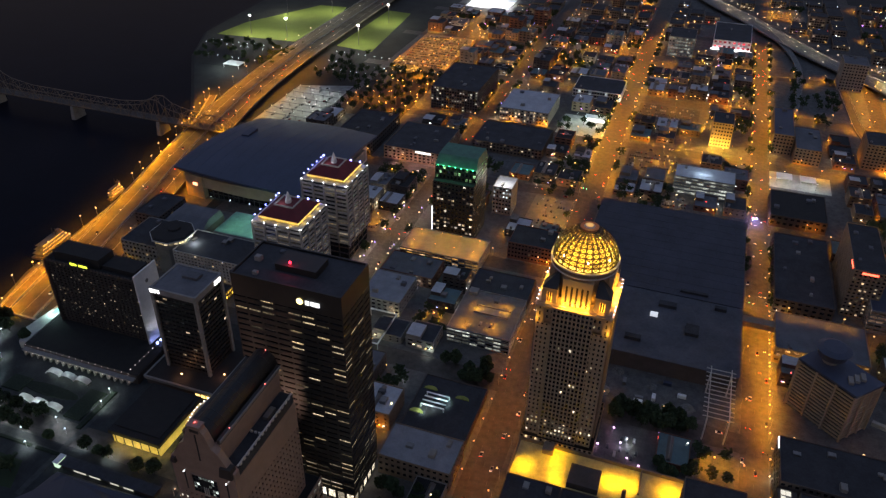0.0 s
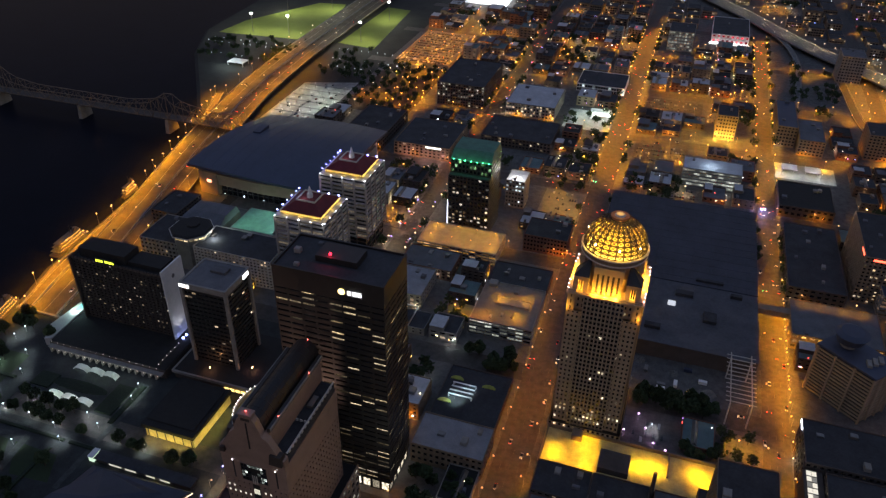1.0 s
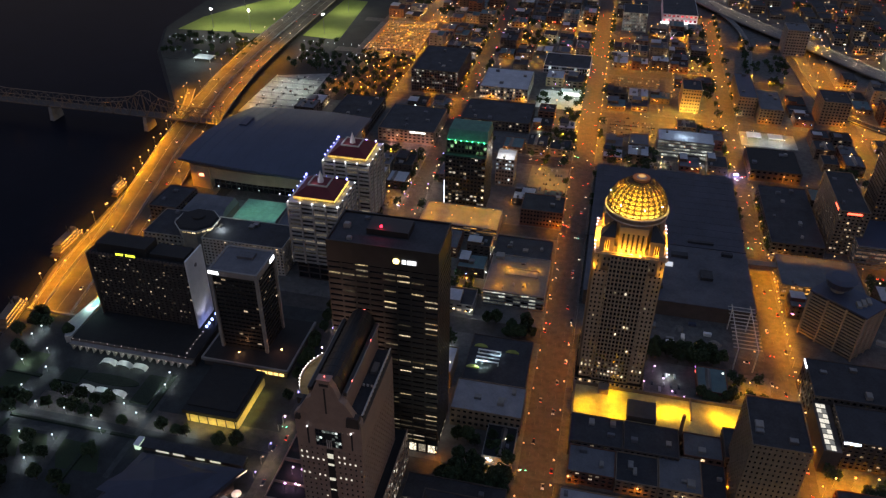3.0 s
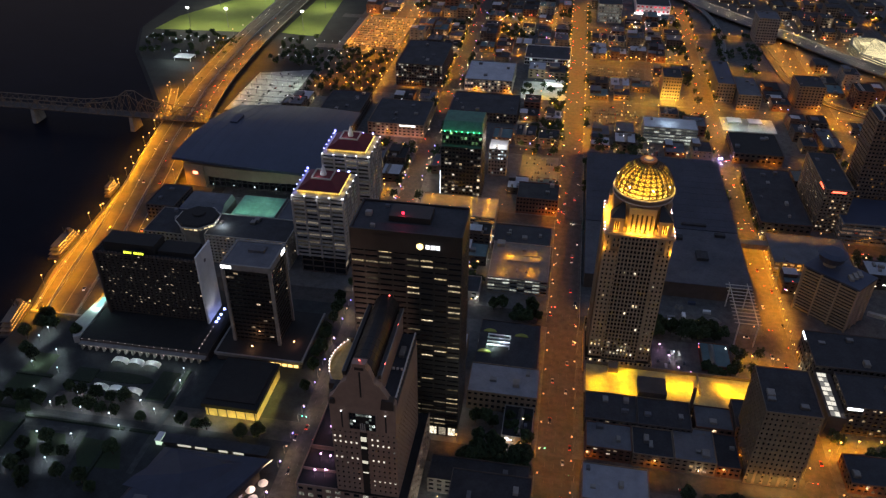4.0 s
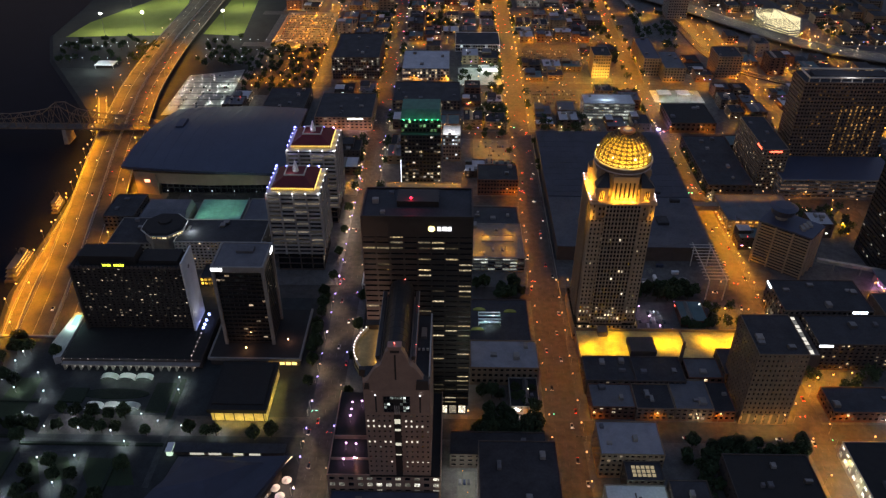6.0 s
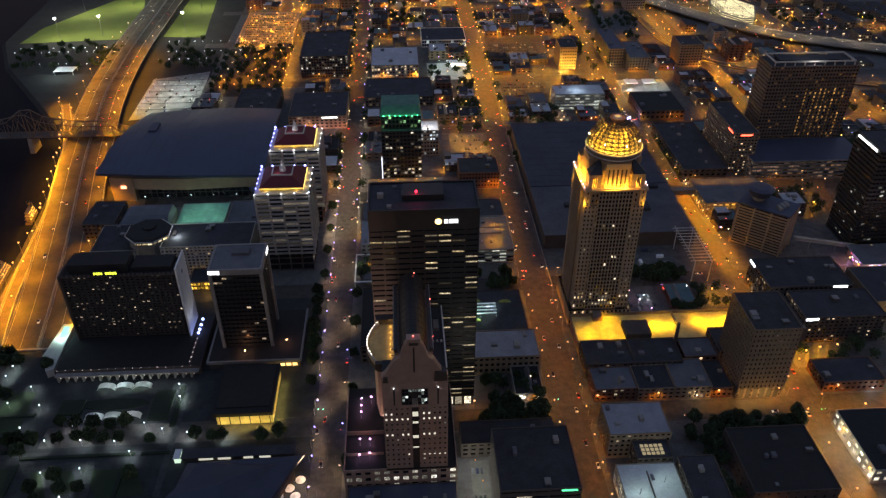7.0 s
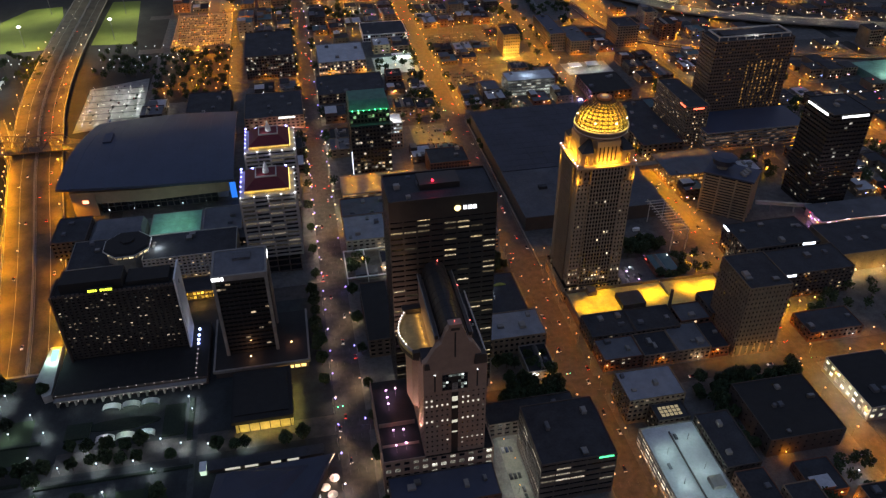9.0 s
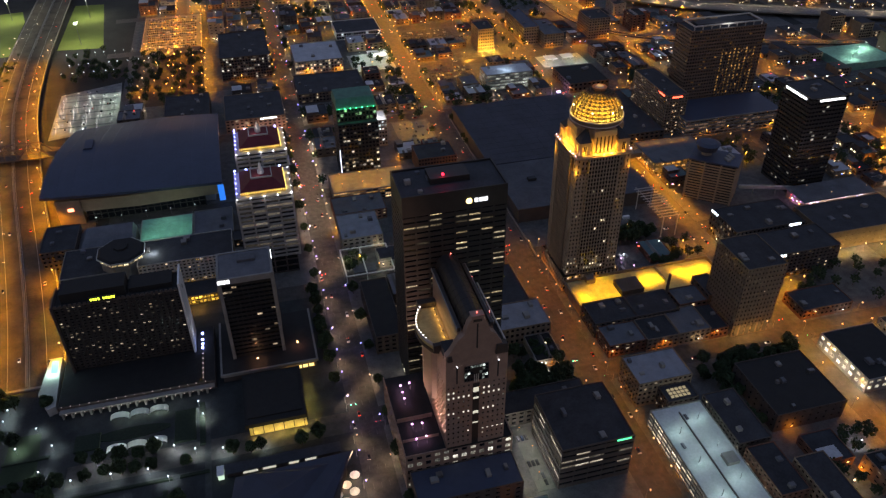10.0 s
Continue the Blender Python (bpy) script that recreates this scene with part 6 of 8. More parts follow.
def deck(name, pts, half, z_of, label, material=ASPHALT, lamps=None, piers=True):
    g, edge = ribbon(pts, half, z_of)
    m = len(edge)
    ob = thing(name, edge[0][0], edge[0][1], 0, label, "highway", kind="structure")
    for (x, y, d, nm, z) in edge:
        for s, dz in ((1, 0), (-1, 0), (-1, -1.3), (1, -1.3)):
            g.v.append((x + nm.x * s * half, y + nm.y * s * half, z + dz))
    for i in range(m - 1):
        q, r = 4 * i, 4 * i + 4
        g.f += [(q + 1, q, r, r + 1)[::-1], (q + 2, q + 1, r + 1, r + 2), (q + 3, q + 2, r + 2, r + 3), (q, q + 3, r + 3, r)]
    part("deck", g, material, ob)
    for s in (1, -1):
        w = Geo()
        for (x, y, d, nm, z) in edge:
            for o, dz in ((half - 0.5, 0.0), (half, 0.0), (half, 1.0), (half - 0.5, 1.0)):
                w.v.append((x + nm.x * s * o, y + nm.y * s * o, z + 0.004 + dz))
        for i in range(m - 1):
            q, r = 4 * i, 4 * i + 4
            w.f += [(q + k, q + (k + 1) % 4, r + (k + 1) % 4, r + k) for k in range(4)]
        part("side_wall", w, CONCRETE, ob)
    ln = Geo()
    for i in range(m - 1):
        x, y, d, nm, z = edge[i]
        x2, y2, d2, nm2, z2 = edge[i + 1]
        for o in ([-half + 1.2, half - 1.2] + ([0.0] if half > 6 else [])):
            a0, a1 = o - 0.14, o + 0.14
            ln.face((x + nm.x * a0, y + nm.y * a0, z + 0.02), (x2 + nm2.x * a0, y2 + nm2.y * a0, z2 + 0.02), (x2 + nm2.x * a1, y2 + nm2.y * a1, z2 + 0.02), (x + nm.x * a1, y + nm.y * a1, z + 0.02))
    part("lane_lines", ln, mat("highway_paint", (0.42, 0.40, 0.36), 0.7, var=0.3), ob)
    if piers:
        for i in range(1, m - 1, 2):
            x, y, d, nm, z = edge[i]
            if z > 3:
                part("pier", Geo().cyl(x, y, -0.1, z - 1.3, 1.3, 1.3, 8), CONCRETE, ob)
    return edge


# ---- street lamps ----
def make_lamp(name, color, watts, height, glass_name, strength, label, head=0.62, cone=158):
    ob = thing(name, 0, 0, 0, label, "street lamp", "street lamps")
    part("pole", Geo().cyl(0, 0, 0, height, 0.14, 0.09, 6).bar((0, 0, height - 0.05), (1.8, 0, height + 0.55), 0.07), STEEL, ob)
    hood = part("hood", Geo().box(1.3, 2.7, -0.35, 0.35, height + 0.62, height + 0.85), STEEL, ob)
    # the ball is larger than a real lens: its glare is modelled as size
    part("lens", Geo().ball((2.0, 0, height + 0.45), head, 5, 8, 0.75), glow(glass_name, (1.0, 0.55, 0.22) if height > 8 else color, strength), hood, "glowing lens oversized to take in its glare")
    if watts:
        lamp_light("bulb", ob, (2.0, 0, height - 0.3), color, watts, "SPOT", 0.35, (2.02, 0, 0), cone)
    return ob


LAMP_S = make_lamp("street_lamp", SODIUM, STREET_W * 0.45, 9.0, "sodium_lens", 1.3, "grey steel street lamp with an orange sodium lens", 0.72)
LAMP_J = make_lamp("street_lamp", (1.0, 0.345, 0.007), STREET_W * 1.3, 9.0, "sodium_lens", 1.3, "grey steel street lamp with a bright orange sodium lens", 0.7)
LAMP_W = make_lamp("street_lamp", (1.0, 0.66, 0.40), STREET_W * 0.5, 7.5, "white_lens", 1.6, "grey steel street lamp with a warm white lens", 0.6)
LAMP_B = make_lamp("street_lamp", (0.30, 0.26, 1.0), 110, 5.5, "blue_lens", 3.2, "street lamp with a violet-blue globe", 0.68)
LAMP_P = make_lamp("plaza_lamp", (0.95, 0.50, 1.0), 170, 3.5, "pink_lens", 2.4, "plaza lamp with a pinkish white globe", 0.75)
LAMP_G = make_lamp("highway_lamp", (1.0, 0.38, 0.002), STREET_W * 7.5, 14.0, "gold_lens", 1.4, "tall highway lamp with a golden sodium lens", 0.8, cone=132)
LAMP_C = make_lamp("park_lamp", (0.78, 0.97, 0.95), 52, 5.0, "cool_lens", 2.0, "park lamp with a cold white globe", 0.32)
first = {"S": [LAMP_S, True], "J": [LAMP_J, True], "W": [LAMP_W, True], "B": [LAMP_B, True], "P": [LAMP_P, True], "C": [LAMP_C, True], "G": [LAMP_G, True]}
FAR_POLES, FAR_LENS, FAR_LIGHTS = Geo(), {"S": Geo(), "J": Geo(), "W": Geo(), "C": Geo(), "G": Geo()}, []
# height and lens radius; the radius is widened to stand in for glare
FAR_SPEC = {"S": (9.0, 0.7), "J": (9.0, 0.7), "W": (7.5, 0.7), "C": (5.0, 0.6), "G": (14.0, 0.75)}
lamp_count = [0]


def put_lamp(kind, x, y, turn, z=0.16):
    if not in_plan(x, y, 25):
        return None
    if kind in FAR_LENS and (y > 720 or x > 240 or lamp_count[0] > 192):
        h, r = FAR_SPEC[kind]
        FAR_POLES.cyl(x, y, z, z + h, 0.14, 0.1, 5)
        FAR_LENS[kind].ball((x, y, z + h + 0.3), r, 4, 6)
        FAR_LIGHTS.append((kind, x, y, z + h - 0.6))
        return None
    lamp_count[0] += 1
    proto, unused = first[kind]
    m = pose(x, y, z, 0, 0, turn)
    if unused:
        first[kind][1] = False
        proto.matrix_basis = m
        return proto
    return copy_thing(proto, m)


rng = random.Random(11)
for y in range(412, 560, 14):
    put_lamp("J", 92.8, y, 180)
for y in range(150, 1290, 23):
    for x, turn in ((-94.2, 0), (-69.8, 180)):
        if turn and 415 < y < 680:
            continue
        put_lamp("S", x, y + rng.uniform(-3, 3) + (12 if turn else 0), turn)
for y in range(150, 1290, 32):
    if 400 < y < 420:
        continue
    for x, turn in ((73.2, 0), (92.8, 180)):
        if x < 80 and 390 < y < 690 and rng.random() < 0.5:
            continue
        put_lamp("J", x, y + rng.uniform(-3, 3) + (14 if turn else 0), turn)
for i, y in enumerate(range(130, 1200, 36)):
    put_lamp("W" if y < 560 else "S", -253.8, y, 0)
    put_lamp("B" if i % 2 else "W", -232.2, y + 15, 180)
for y in range(170, 620, 24):
    put_lamp("B", -254.2, y + 9, 0)
for y0 in (257, 405, 555, 702, 848, 1000, 1150):
    for x in range(-420 if y0 > 690 else -230, 420, 42):
        if any(abs(x - a[1]) < 16 for a in ALONG) or (y0 == 555 and -66 < x < 72) or (y0 == 405 and x < -90):
            continue
        put_lamp("S", x, y0 + 9.8, -90)
        if y0 >= 555 and x > 90 or y0 >= 848 and x > -80:
            put_lamp("S", x + 20, y0 - 9.8, 90)
for x in (226, 372):
    for y in range(260, 1150, 34):
        put_lamp("S", x - 9.8, y, 0)
        put_lamp("S", x + 9.8, y + 17, 180)

for x in (-336, -372):
    for y in range(720, 1290, 40):
        put_lamp("S", x - 7, y, 0)
for y in range(480, 660, 13):
    put_lamp("W", -232.4 if y % 2 else -253.6, y + 4, 0)

for x in range(104, 310, 26):
    put_lamp("J", x, 395.2, 90)
    put_lamp("J", x + 12, 247.2, 90)
    put_lamp("W", x, 334, -90)

# river expressway and its lamps
EXPRESS = [(-466, 346), (-469, 373), (-482, 440), (-500, 530), (-520, 620), (-538, 720), (-553, 800), (-562, 900), (-567, 1000), (-570, 1165), (-572, 1300), (-565, 1600), (-550, 2000)]
e1 = deck("expressway", [(x - 13.2, y) for x, y in EXPRESS], 12.9, lambda u: 0.35 + 8.0 * min(1, u * 6.0), "elevated riverside expressway washed in sodium light", SODIUM_DECK)
e2 = deck("expressway", [(x + 13.2, y) for x, y in EXPRESS], 12.9, lambda u: 0.25 + 8.0 * min(1, u * 6.0), "elevated riverside expressway washed in sodium light", SODIUM_DECK)
e3 = deck("river_road", [(-497, 346), (-509, 380), (-519, 470), (-526, 540), (-544, 640), (-572, 730), (-600, 800)], 5.0, lambda u: 0.3, "low riverside road lit by sodium lamps", SODIUM_DECK, piers=False)
sheet_w = Geo().prism([(-440, 345), (-440, 540), (-446, 600), (-470, 720), (-520, 740), (-600, 780), (-555, 690), (-535, 565), (-527, 490), (-519, 400), (-504, 345)], -0.3, 0.1)
# the wharf's base colour also carries some of the sodium light's warmth
solid("wharf_paving", sheet_w, mat("wharf_concrete_sodium_tint", (0.11, 0.09, 0.065), 0.85, var=0.45, size=12), "concrete wharf under the expressway", "pavement", "structure")
for i, (x, y, d, nm, z) in enumerate(e1):
    if 90 < y < 1080 and i % 2 == 0:
        put_lamp("G" if y < 1000 else "W", x + nm.x * 11.8, y + nm.y * 11.8, math.degrees(math.atan2(-nm.y, -nm.x)), z)
for i, (x, y, d, nm, z) in enumerate(e2):
    if 90 < y < 1080 and i % 2 == 1:
        put_lamp("G" if y < 1000 else "W", x - nm.x * 11.8, y - nm.y * 11.8, math.degrees(math.atan2(nm.y, nm.x)), z)
for i, (x, y, d, nm, z) in enumerate(e3):
    put_lamp("G" if i % 2 else "S", x + nm.x * 5, y + nm.y * 5, math.degrees(math.atan2(-nm.y, -nm.x)), z)

# far interstate, curving past
FAR = [(-60, 1640), (0, 1500), (60, 1420), (110, 1330), (160, 1250), (230, 1165), (300, 1060), (370, 980), (470, 930), (640, 850), (900, 760)]
f1 = deck("interstate", FAR, 17, lambda u: 7.0, "wide pale interstate curving past the city", mat("pale_asphalt", (0.16, 0.155, 0.145), 0.85))
f2 = deck("interstate_ramp", [(118, 960), (130, 1060), (138, 1170), (128, 1260), (90, 1360)], 4, lambda u: 1 + 6 * u, "curving interstate ramp", mat("pale_asphalt", (0.16, 0.155, 0.145), 0.85))
f3 = deck("interstate_ramp", [(190, 1150), (196, 1050), (200, 960), (226, 900), (300, 850), (420, 800), (560, 760)], 6, lambda u: 0.4 + 2 * u, "curving orange-lit ramp road", piers=False)
for i, (x, y, d, nm, z) in enumerate(f3):
    if i % 2 == 0:
        put_lamp("S", x + nm.x * 6.5, y + nm.y * 6.5, math.degrees(math.atan2(-nm.y, -nm.x)), z)
for i, (x, y, d, nm, z) in enumerate(f1):
    if i % 3 == 0:
        put_lamp("W", x, y, 0, z)


for line, w in ((f1, 26), (f2, 10), (f3, 13)):
    OCC += [(x - w, x + w, y - w, y + w) for x, y, d, nm, z in line]
for i, (x, y, d, nm, z) in enumerate(f1):
    put_lamp("W", x + nm.x * 18, y + nm.y * 18, 0, z)


# ---- truss bridge over the river ----
def bridge():
    ob = thing("truss_bridge", -640, 695, 0, "rust-brown steel truss bridge over the black river", "bridge", kind="structure")
    y0, y1, zd = 679, 693, 14
    xs = [-470 - 11.0 * i for i in range(66)]
    part("deck", Geo().box(xs[-1], -440, y0, y1, zd - 1.2, zd), ASPHALT, ob)
    def top_h(x):
        d = abs((-x - 596 + 125) % 250 - 125)
        return 11.5 + 9 * max(0, 1 - d / 60) ** 1.2 + 9.5 * max(0, 1 - d / 18)
    for side, y in (("near", y0), ("far", y1)):
        g = Geo()
        for a, b in zip(xs, xs[1:]):
            ha = zd + (0 if a > -500 else top_h(a))
            hb = zd + (0 if b > -500 else top_h(b))
            if b < -500:
                g.bar((a, y, ha), (b, y, hb), 0.6)
                g.bar((b, y, zd), (b, y, hb), 0.4)
                g.bar((a, y, zd) if int(-a / 11) % 2 else (a, y, ha), (b, y, hb) if int(-a / 11) % 2 else (b, y, zd), 0.4)
            g.bar((a, y, zd), (b, y, zd), 0.5)
            g.bar((a, y, zd + 1.2), (b, y, zd + 1.2), 0.1)
        part("truss", g, mat("truss_paint", (0.17, 0.13, 0.095), 0.7, var=0.3), ob)
    g = Geo()
    for b in xs:
        if b < -500:
            g.bar((b, y0, zd + top_h(b)), (b, y1, zd + top_h(b)), 0.22)
    part("cross_braces", g, mat("truss_paint", (0.17, 0.13, 0.095), 0.7, var=0.3), ob)
    for x in (-490, -540, -590, -640, -700, -770):
        lamp_light("deck_lamp", ob, (x, 676, zd + 10), (1.0, 0.45, 0.12), 170, radius=0.4)
    for x in (-594, -720, -846, -1090):
        p = Geo().prism([(x - 3, y0 - 3), (x + 3, y0 - 3), (x + 3, y1 + 3), (x - 3, y1 + 3)], -8, zd - 1.2, [(x - 2, y0 - 1), (x + 2, y0 - 1), (x + 2, y1 + 1), (x - 2, y1 + 1)])
        part("pier", p, CONCRETE, ob)


bridge()


# ---- boats at the wharf ----
def boat(x, y, turn, length, label):
    ob = thing("riverboat", x, y, -4, label, "boat", "boats at the wharf")
    w = length * 0.11
    hull = [(-w, -length / 2), (w, -length / 2), (w, length * 0.36), (0, length / 2), (-w, length * 0.36)]
    ox = ORIGIN[ob.name]
    sh = lambda poly: [(x + px, y + py) for px, py in poly]
    part("hull", Geo().prism(sh(hull), -4.6, -2), DARKWALL, ob)
    for k in range(3):
        f = 0.92 - 0.1 * k
        pl = [(px * f, py * f * 0.95 - 1) for px, py in hull]
        part("deck", Geo().prism(sh(pl), 0.6 + k * 2.8, 0.95 + k * 2.8), mat("boat_deck", (0.12, 0.10, 0.08), 0.7), ob)
        part("cabin", Geo().box(x - w * 0.7 * f, x + w * 0.7 * f, y - length * 0.42 * f, y + length * 0.3 * f, -2 + k * 2.8, 0.6 + k * 2.8), BUFF, ob)
        b = Geo()
        for i in range(int(length / 3)):
            yy = y - length * 0.42 * f + i * 3 * f * 0.85
            b.ball((x + w * f * 0.95, yy, 0.3 + k * 2.8), 0.28, 4, 6)
            b.ball((x - w * f * 0.95, yy, 0.3 + k * 2.8), 0.28, 4, 6)
        part("deck_bulbs", b, glow("boat_bulb", (1.0, 0.55, 0.15), 3), ob)
    part("pilot_house", Geo().box(x - 1.6, x + 1.6, y + length * 0.16, y + length * 0.24, 6.5, 9.3), BUFF, ob)
    for s in (-1, 1):
        part("funnel", Geo().cyl(x + s * 1.6, y + length * 0.10, 6.5, 13, 0.45, 0.45, 8), BRONZE, ob)
    for yy in (-length * 0.3, 0, length * 0.28):
        lamp_light("deck_light", ob, (x + w + 2.5, y + yy, 6), (1.0, 0.42, 0.03), 110, radius=0.4)
    ob.matrix_basis = pose(x, y, -4, 0, 0, turn)
    return ob


boat(-533, 440, 4, 46, "white paddle riverboat strung with warm bulbs")
boat(-544, 541, 6, 26, "small white riverboat strung with warm bulbs")
boat(-511, 336, 12, 44, "white riverboat with lit decks")

# ---- riverside fields, white car park ----
def sheet(name, poly, z, material, label, category):
    g = Geo().prism(poly, z - 0.3, z)
    return solid(name, g, material, label, category, "structure")


sheet("sports_field", [(-742, 1024), (-601, 1036), (-605, 1185), (-617, 1240), (-665, 1232), (-733, 1093)], 0.06, TURF, "bright green floodlit sports field", "field")
sheet("sports_field", [(-540, 1043), (-478, 1036), (-496, 1246), (-540, 1250)], 0.06, TURF, "bright green floodlit sports field", "field")
sheet("lawn", [(-700, 900), (-600, 900), (-600, 1020), (-740, 1020)], 0.02, GROUND, "dark riverside lawn", "lawn")
for x, y in ((-690, 1042), (-630, 1050), (-690, 1160), (-625, 1200), (-510, 1060), (-510, 1180)):
    mast = thing("floodlight_mast", x, y, 0, "tall floodlight mast on the sports field", "floodlight", "floodlight masts")
    part("pole", Geo().cyl(x, y, 0, 30, 0.35, 0.2, 8), STEEL, mast)
    part("lamp_bank", Geo().box(x - 1.8, x + 1.8, y - 0.5, y + 0.5, 29.5, 31.5), glow("flood_bank", (0.95, 1.0, 0.95), 12), mast)
    lamp_light("flood", mast, (x, y - 1.5, 29), (1.0, 1.0, 0.72), 26000, radius=0.8)
sheet("car_park", [(-510, 748), (-438, 764), (-443, 898), (-512, 874)], 0.25, mat("lot_grey", (0.20, 0.20, 0.19), 0.85, var=0.45, size=9), "pale white-lit car park", "car park")
lot_lines = Geo()
for i in range(6):
    lot_lines.box(-508, -444, 776.6 + i * 18.5, 778.4 + i * 18.5, 0.25, 0.27)
solid("drive_lanes", lot_lines, mat("lane_asphalt", (0.07, 0.07, 0.07)), "dark drive lanes between the rows of bays", "road marking", "structure")
for i in range(5):
    for j in range(6):
        x, y = -504 + i * 14.5, 768 + j * 18.5
        m_ = thing("lot_lamp", x, y, 0.25, "white car park lamp on a tall pole", "street lamp", "car park lamps")
        part("pole", Geo().cyl(x, y, 0.25, 6.4, 0.12, 0.09, 6), STEEL, m_)
        part("lens", Geo().ball((x, y, 6.6), 0.32, 4, 8, 0.5), glow("lot_lens", (0.95, 1.0, 0.95), 2), m_)
        lamp_light("bulb", m_, (x, y, 5.8), (0.95, 1.0, 0.90), 3800, "SPOT", 0.3, (x, y + 0.01, 0), 104)


# ---- trees ----
def make_tree(seed, height, name="street_tree"):
    r = random.Random(seed)
    ob = thing(name, 0, 0, 0, "leafy street tree with a dark uneven crown", "tree", "trees")
    trunk = Geo().cyl(0, 0, 0, height * 0.45, 0.28, 0.18, 6)
    for k in range(5):
        a = 2 * math.pi * k / 5 + r.uniform(-0.4, 0.4)
        trunk.bar((0, 0, height * (0.32 + 0.03 * k)), (math.cos(a) * height * 0.24, math.sin(a) * height * 0.24, height * r.uniform(0.6, 0.75)), 0.09)
    part("trunk", trunk, BARK, ob)
    crown = Geo()
    for _ in range(560):
        a, u = r.uniform(0, 2 * math.pi), r.random() ** 0.3
        el = r.uniform(-0.55, 1.0)
        lump = 0.88 + 0.16 * math.sin(3 * a + seed) * math.cos(2.3 * el + seed)
        rad = height * 0.40 * u * lump
        c = Vector((math.cos(a) * rad * math.sqrt(max(0.05, 1 - el * el * 0.8)), math.sin(a) * rad * math.sqrt(max(0.05, 1 - el * el * 0.8)), height * 0.64 + el * rad * 0.95))
        s = r.uniform(0.6, 1.15)
        e1_ = Vector((r.gauss(0, 1), r.gauss(0, 1), r.gauss(0, 1))).normalized() * s
        e2_ = e1_.orthogonal().normalized() * s * 0.8
        crown.face(c + e1_, c + e2_, c - e1_, c - e2_)
    part("crown", crown, LEAF, ob)
    return ob


TREES = [make_tree(i, h) for i, h in ((1, 10), (2, 12), (3, 9), (4, 13))]
tree_used = [False] * 4
tree_count = [0]
WOODS, WOOD_TRUNKS = Geo(), Geo()


def put_tree(x, y, r=rng, z=0.16):
    if not in_plan(x, y, 10):
        return
    k = r.randrange(4)
    m = pose(x, y, z, 0, 0, r.uniform(0, 360))
    if y > 700 or tree_count[0] >= 210:
        s = r.uniform(0.8, 1.3)
        WOOD_TRUNKS.cyl(x, y, z, z + 4, 0.25, 0.18, 5)
        for _ in range(70):
            v = Vector((r.gauss(0, 1), r.gauss(0, 1), r.gauss(0, 0.75))).normalized() * r.uniform(1.2, 4.2) * s
            c = Vector((x, y, z + 6.5 * s)) + v
            a = Vector((r.gauss(0, 1), r.gauss(0, 1), r.gauss(0, 1))).normalized() * r.uniform(0.8, 1.5)
            b = a.orthogonal().normalized() * r.uniform(0.7, 1.2)
            WOODS.face(c + a, c + b, c - a, c - b)
        return
    tree_count[0] += 1
    if not tree_used[k]:
        tree_used[k] = True
        TREES[k].matrix_basis = m
        return
    copy_thing(TREES[k], m)


def grove(n, x0, x1, y0, y1, seed):
    r = random.Random(seed)
    for _ in range(n):
        put_tree(r.uniform(x0, x1), r.uniform(y0, y1), r)


for x, y in ((-420, 265), (-409, 264), (-398, 262), (-387, 261), (-377, 262), (-416, 252), (-407, 252), (-397, 251), (-388, 250), (-377, 251), (-458, 252), (-447, 251), (-433, 250), (-357, 248), (-329, 249), (-318, 248), (-311, 249), (-287, 246), (-275, 247)):
    put_tree(x + rng.uniform(-1, 1), y + rng.uniform(-1, 1))
grove(14, -262, -258, 290, 400, 3)
grove(22, -142, -98, 248, 256, 4)
grove(26, -136, -99, 250, 292, 5)
grove(30, -12, 44, 397, 412, 6)
grove(5, 20, 60, 354, 380, 7)
grove(9, -486, -432, 200, 300, 8)
grove(8, -486, -446, 310, 338, 31)
grove(12, -420, -345, 180, 222, 9)
for y in range(186, 400, 34):
    put_tree(-229, y + rng.uniform(-2, 2))
for y in range(420, 560, 36):
    put_tree(-257, y)
grove(14, -140, -100, 396, 420, 10)
OCC += [(-10, 72, 206, 247), (30, 72, 168, 206), (94, 141, 260, 301), (149, 213, 260, 331)]
grove(34, -8, 70, 229, 246, 12)
grove(14, -4, 8, 180, 228, 13)
block_house("low_block", 98, 142, 268, 292, 9, "low brick building with a dark roof at the crossing", BRICK, ROOF_DARK, G_SOME, 2, 4, 3, seed=81)
for x, y in ((100, 301), (112, 304), (126, 306)):
    put_lamp("J", x, y, 0)
grove(8, 96, 150, 297, 312, 14)
grove(14, 150, 212, 262, 330, 15)
grove(40, 120, 180, 985, 1170, 16)
solid("lawn", Geo().prism([(-430, 812), (-342, 812), (-342, 984), (-430, 984)], 0.1, 0.22), mat("bare_earth", (0.045, 0.034, 0.024), 0.95, var=0.5, size=6), "dark bare earth under the park trees", "lawn", "structure")
for i in range(6):
    for j in range(11):
        x, y = -424 + 15.5 * i, 818 + 15.5 * j
        put_tree(x + rng.uniform(-7, 7), y + rng.uniform(-7, 7))
        if (i + j) % 4 == 0:
            put_lamp("W" if i == 0 else "S", x + 7.5, y + 7, 0)
        elif (i + j) % 2 == 0:
            FAR_POLES.cyl(x + 7.5, y + 7, 0.16, 5, 0.1, 0.08, 5)
            FAR_LENS["S"].ball((x + 7.5, y + 7, 5.2), 0.5, 4, 6)
grove(20, -520, -470, 905, 1030, 17)
grove(24, -60, -5, 690, 745, 19)
grove(20, -140, -100, 690, 770, 20)
grove(14, -470, -436, 905, 960, 21)
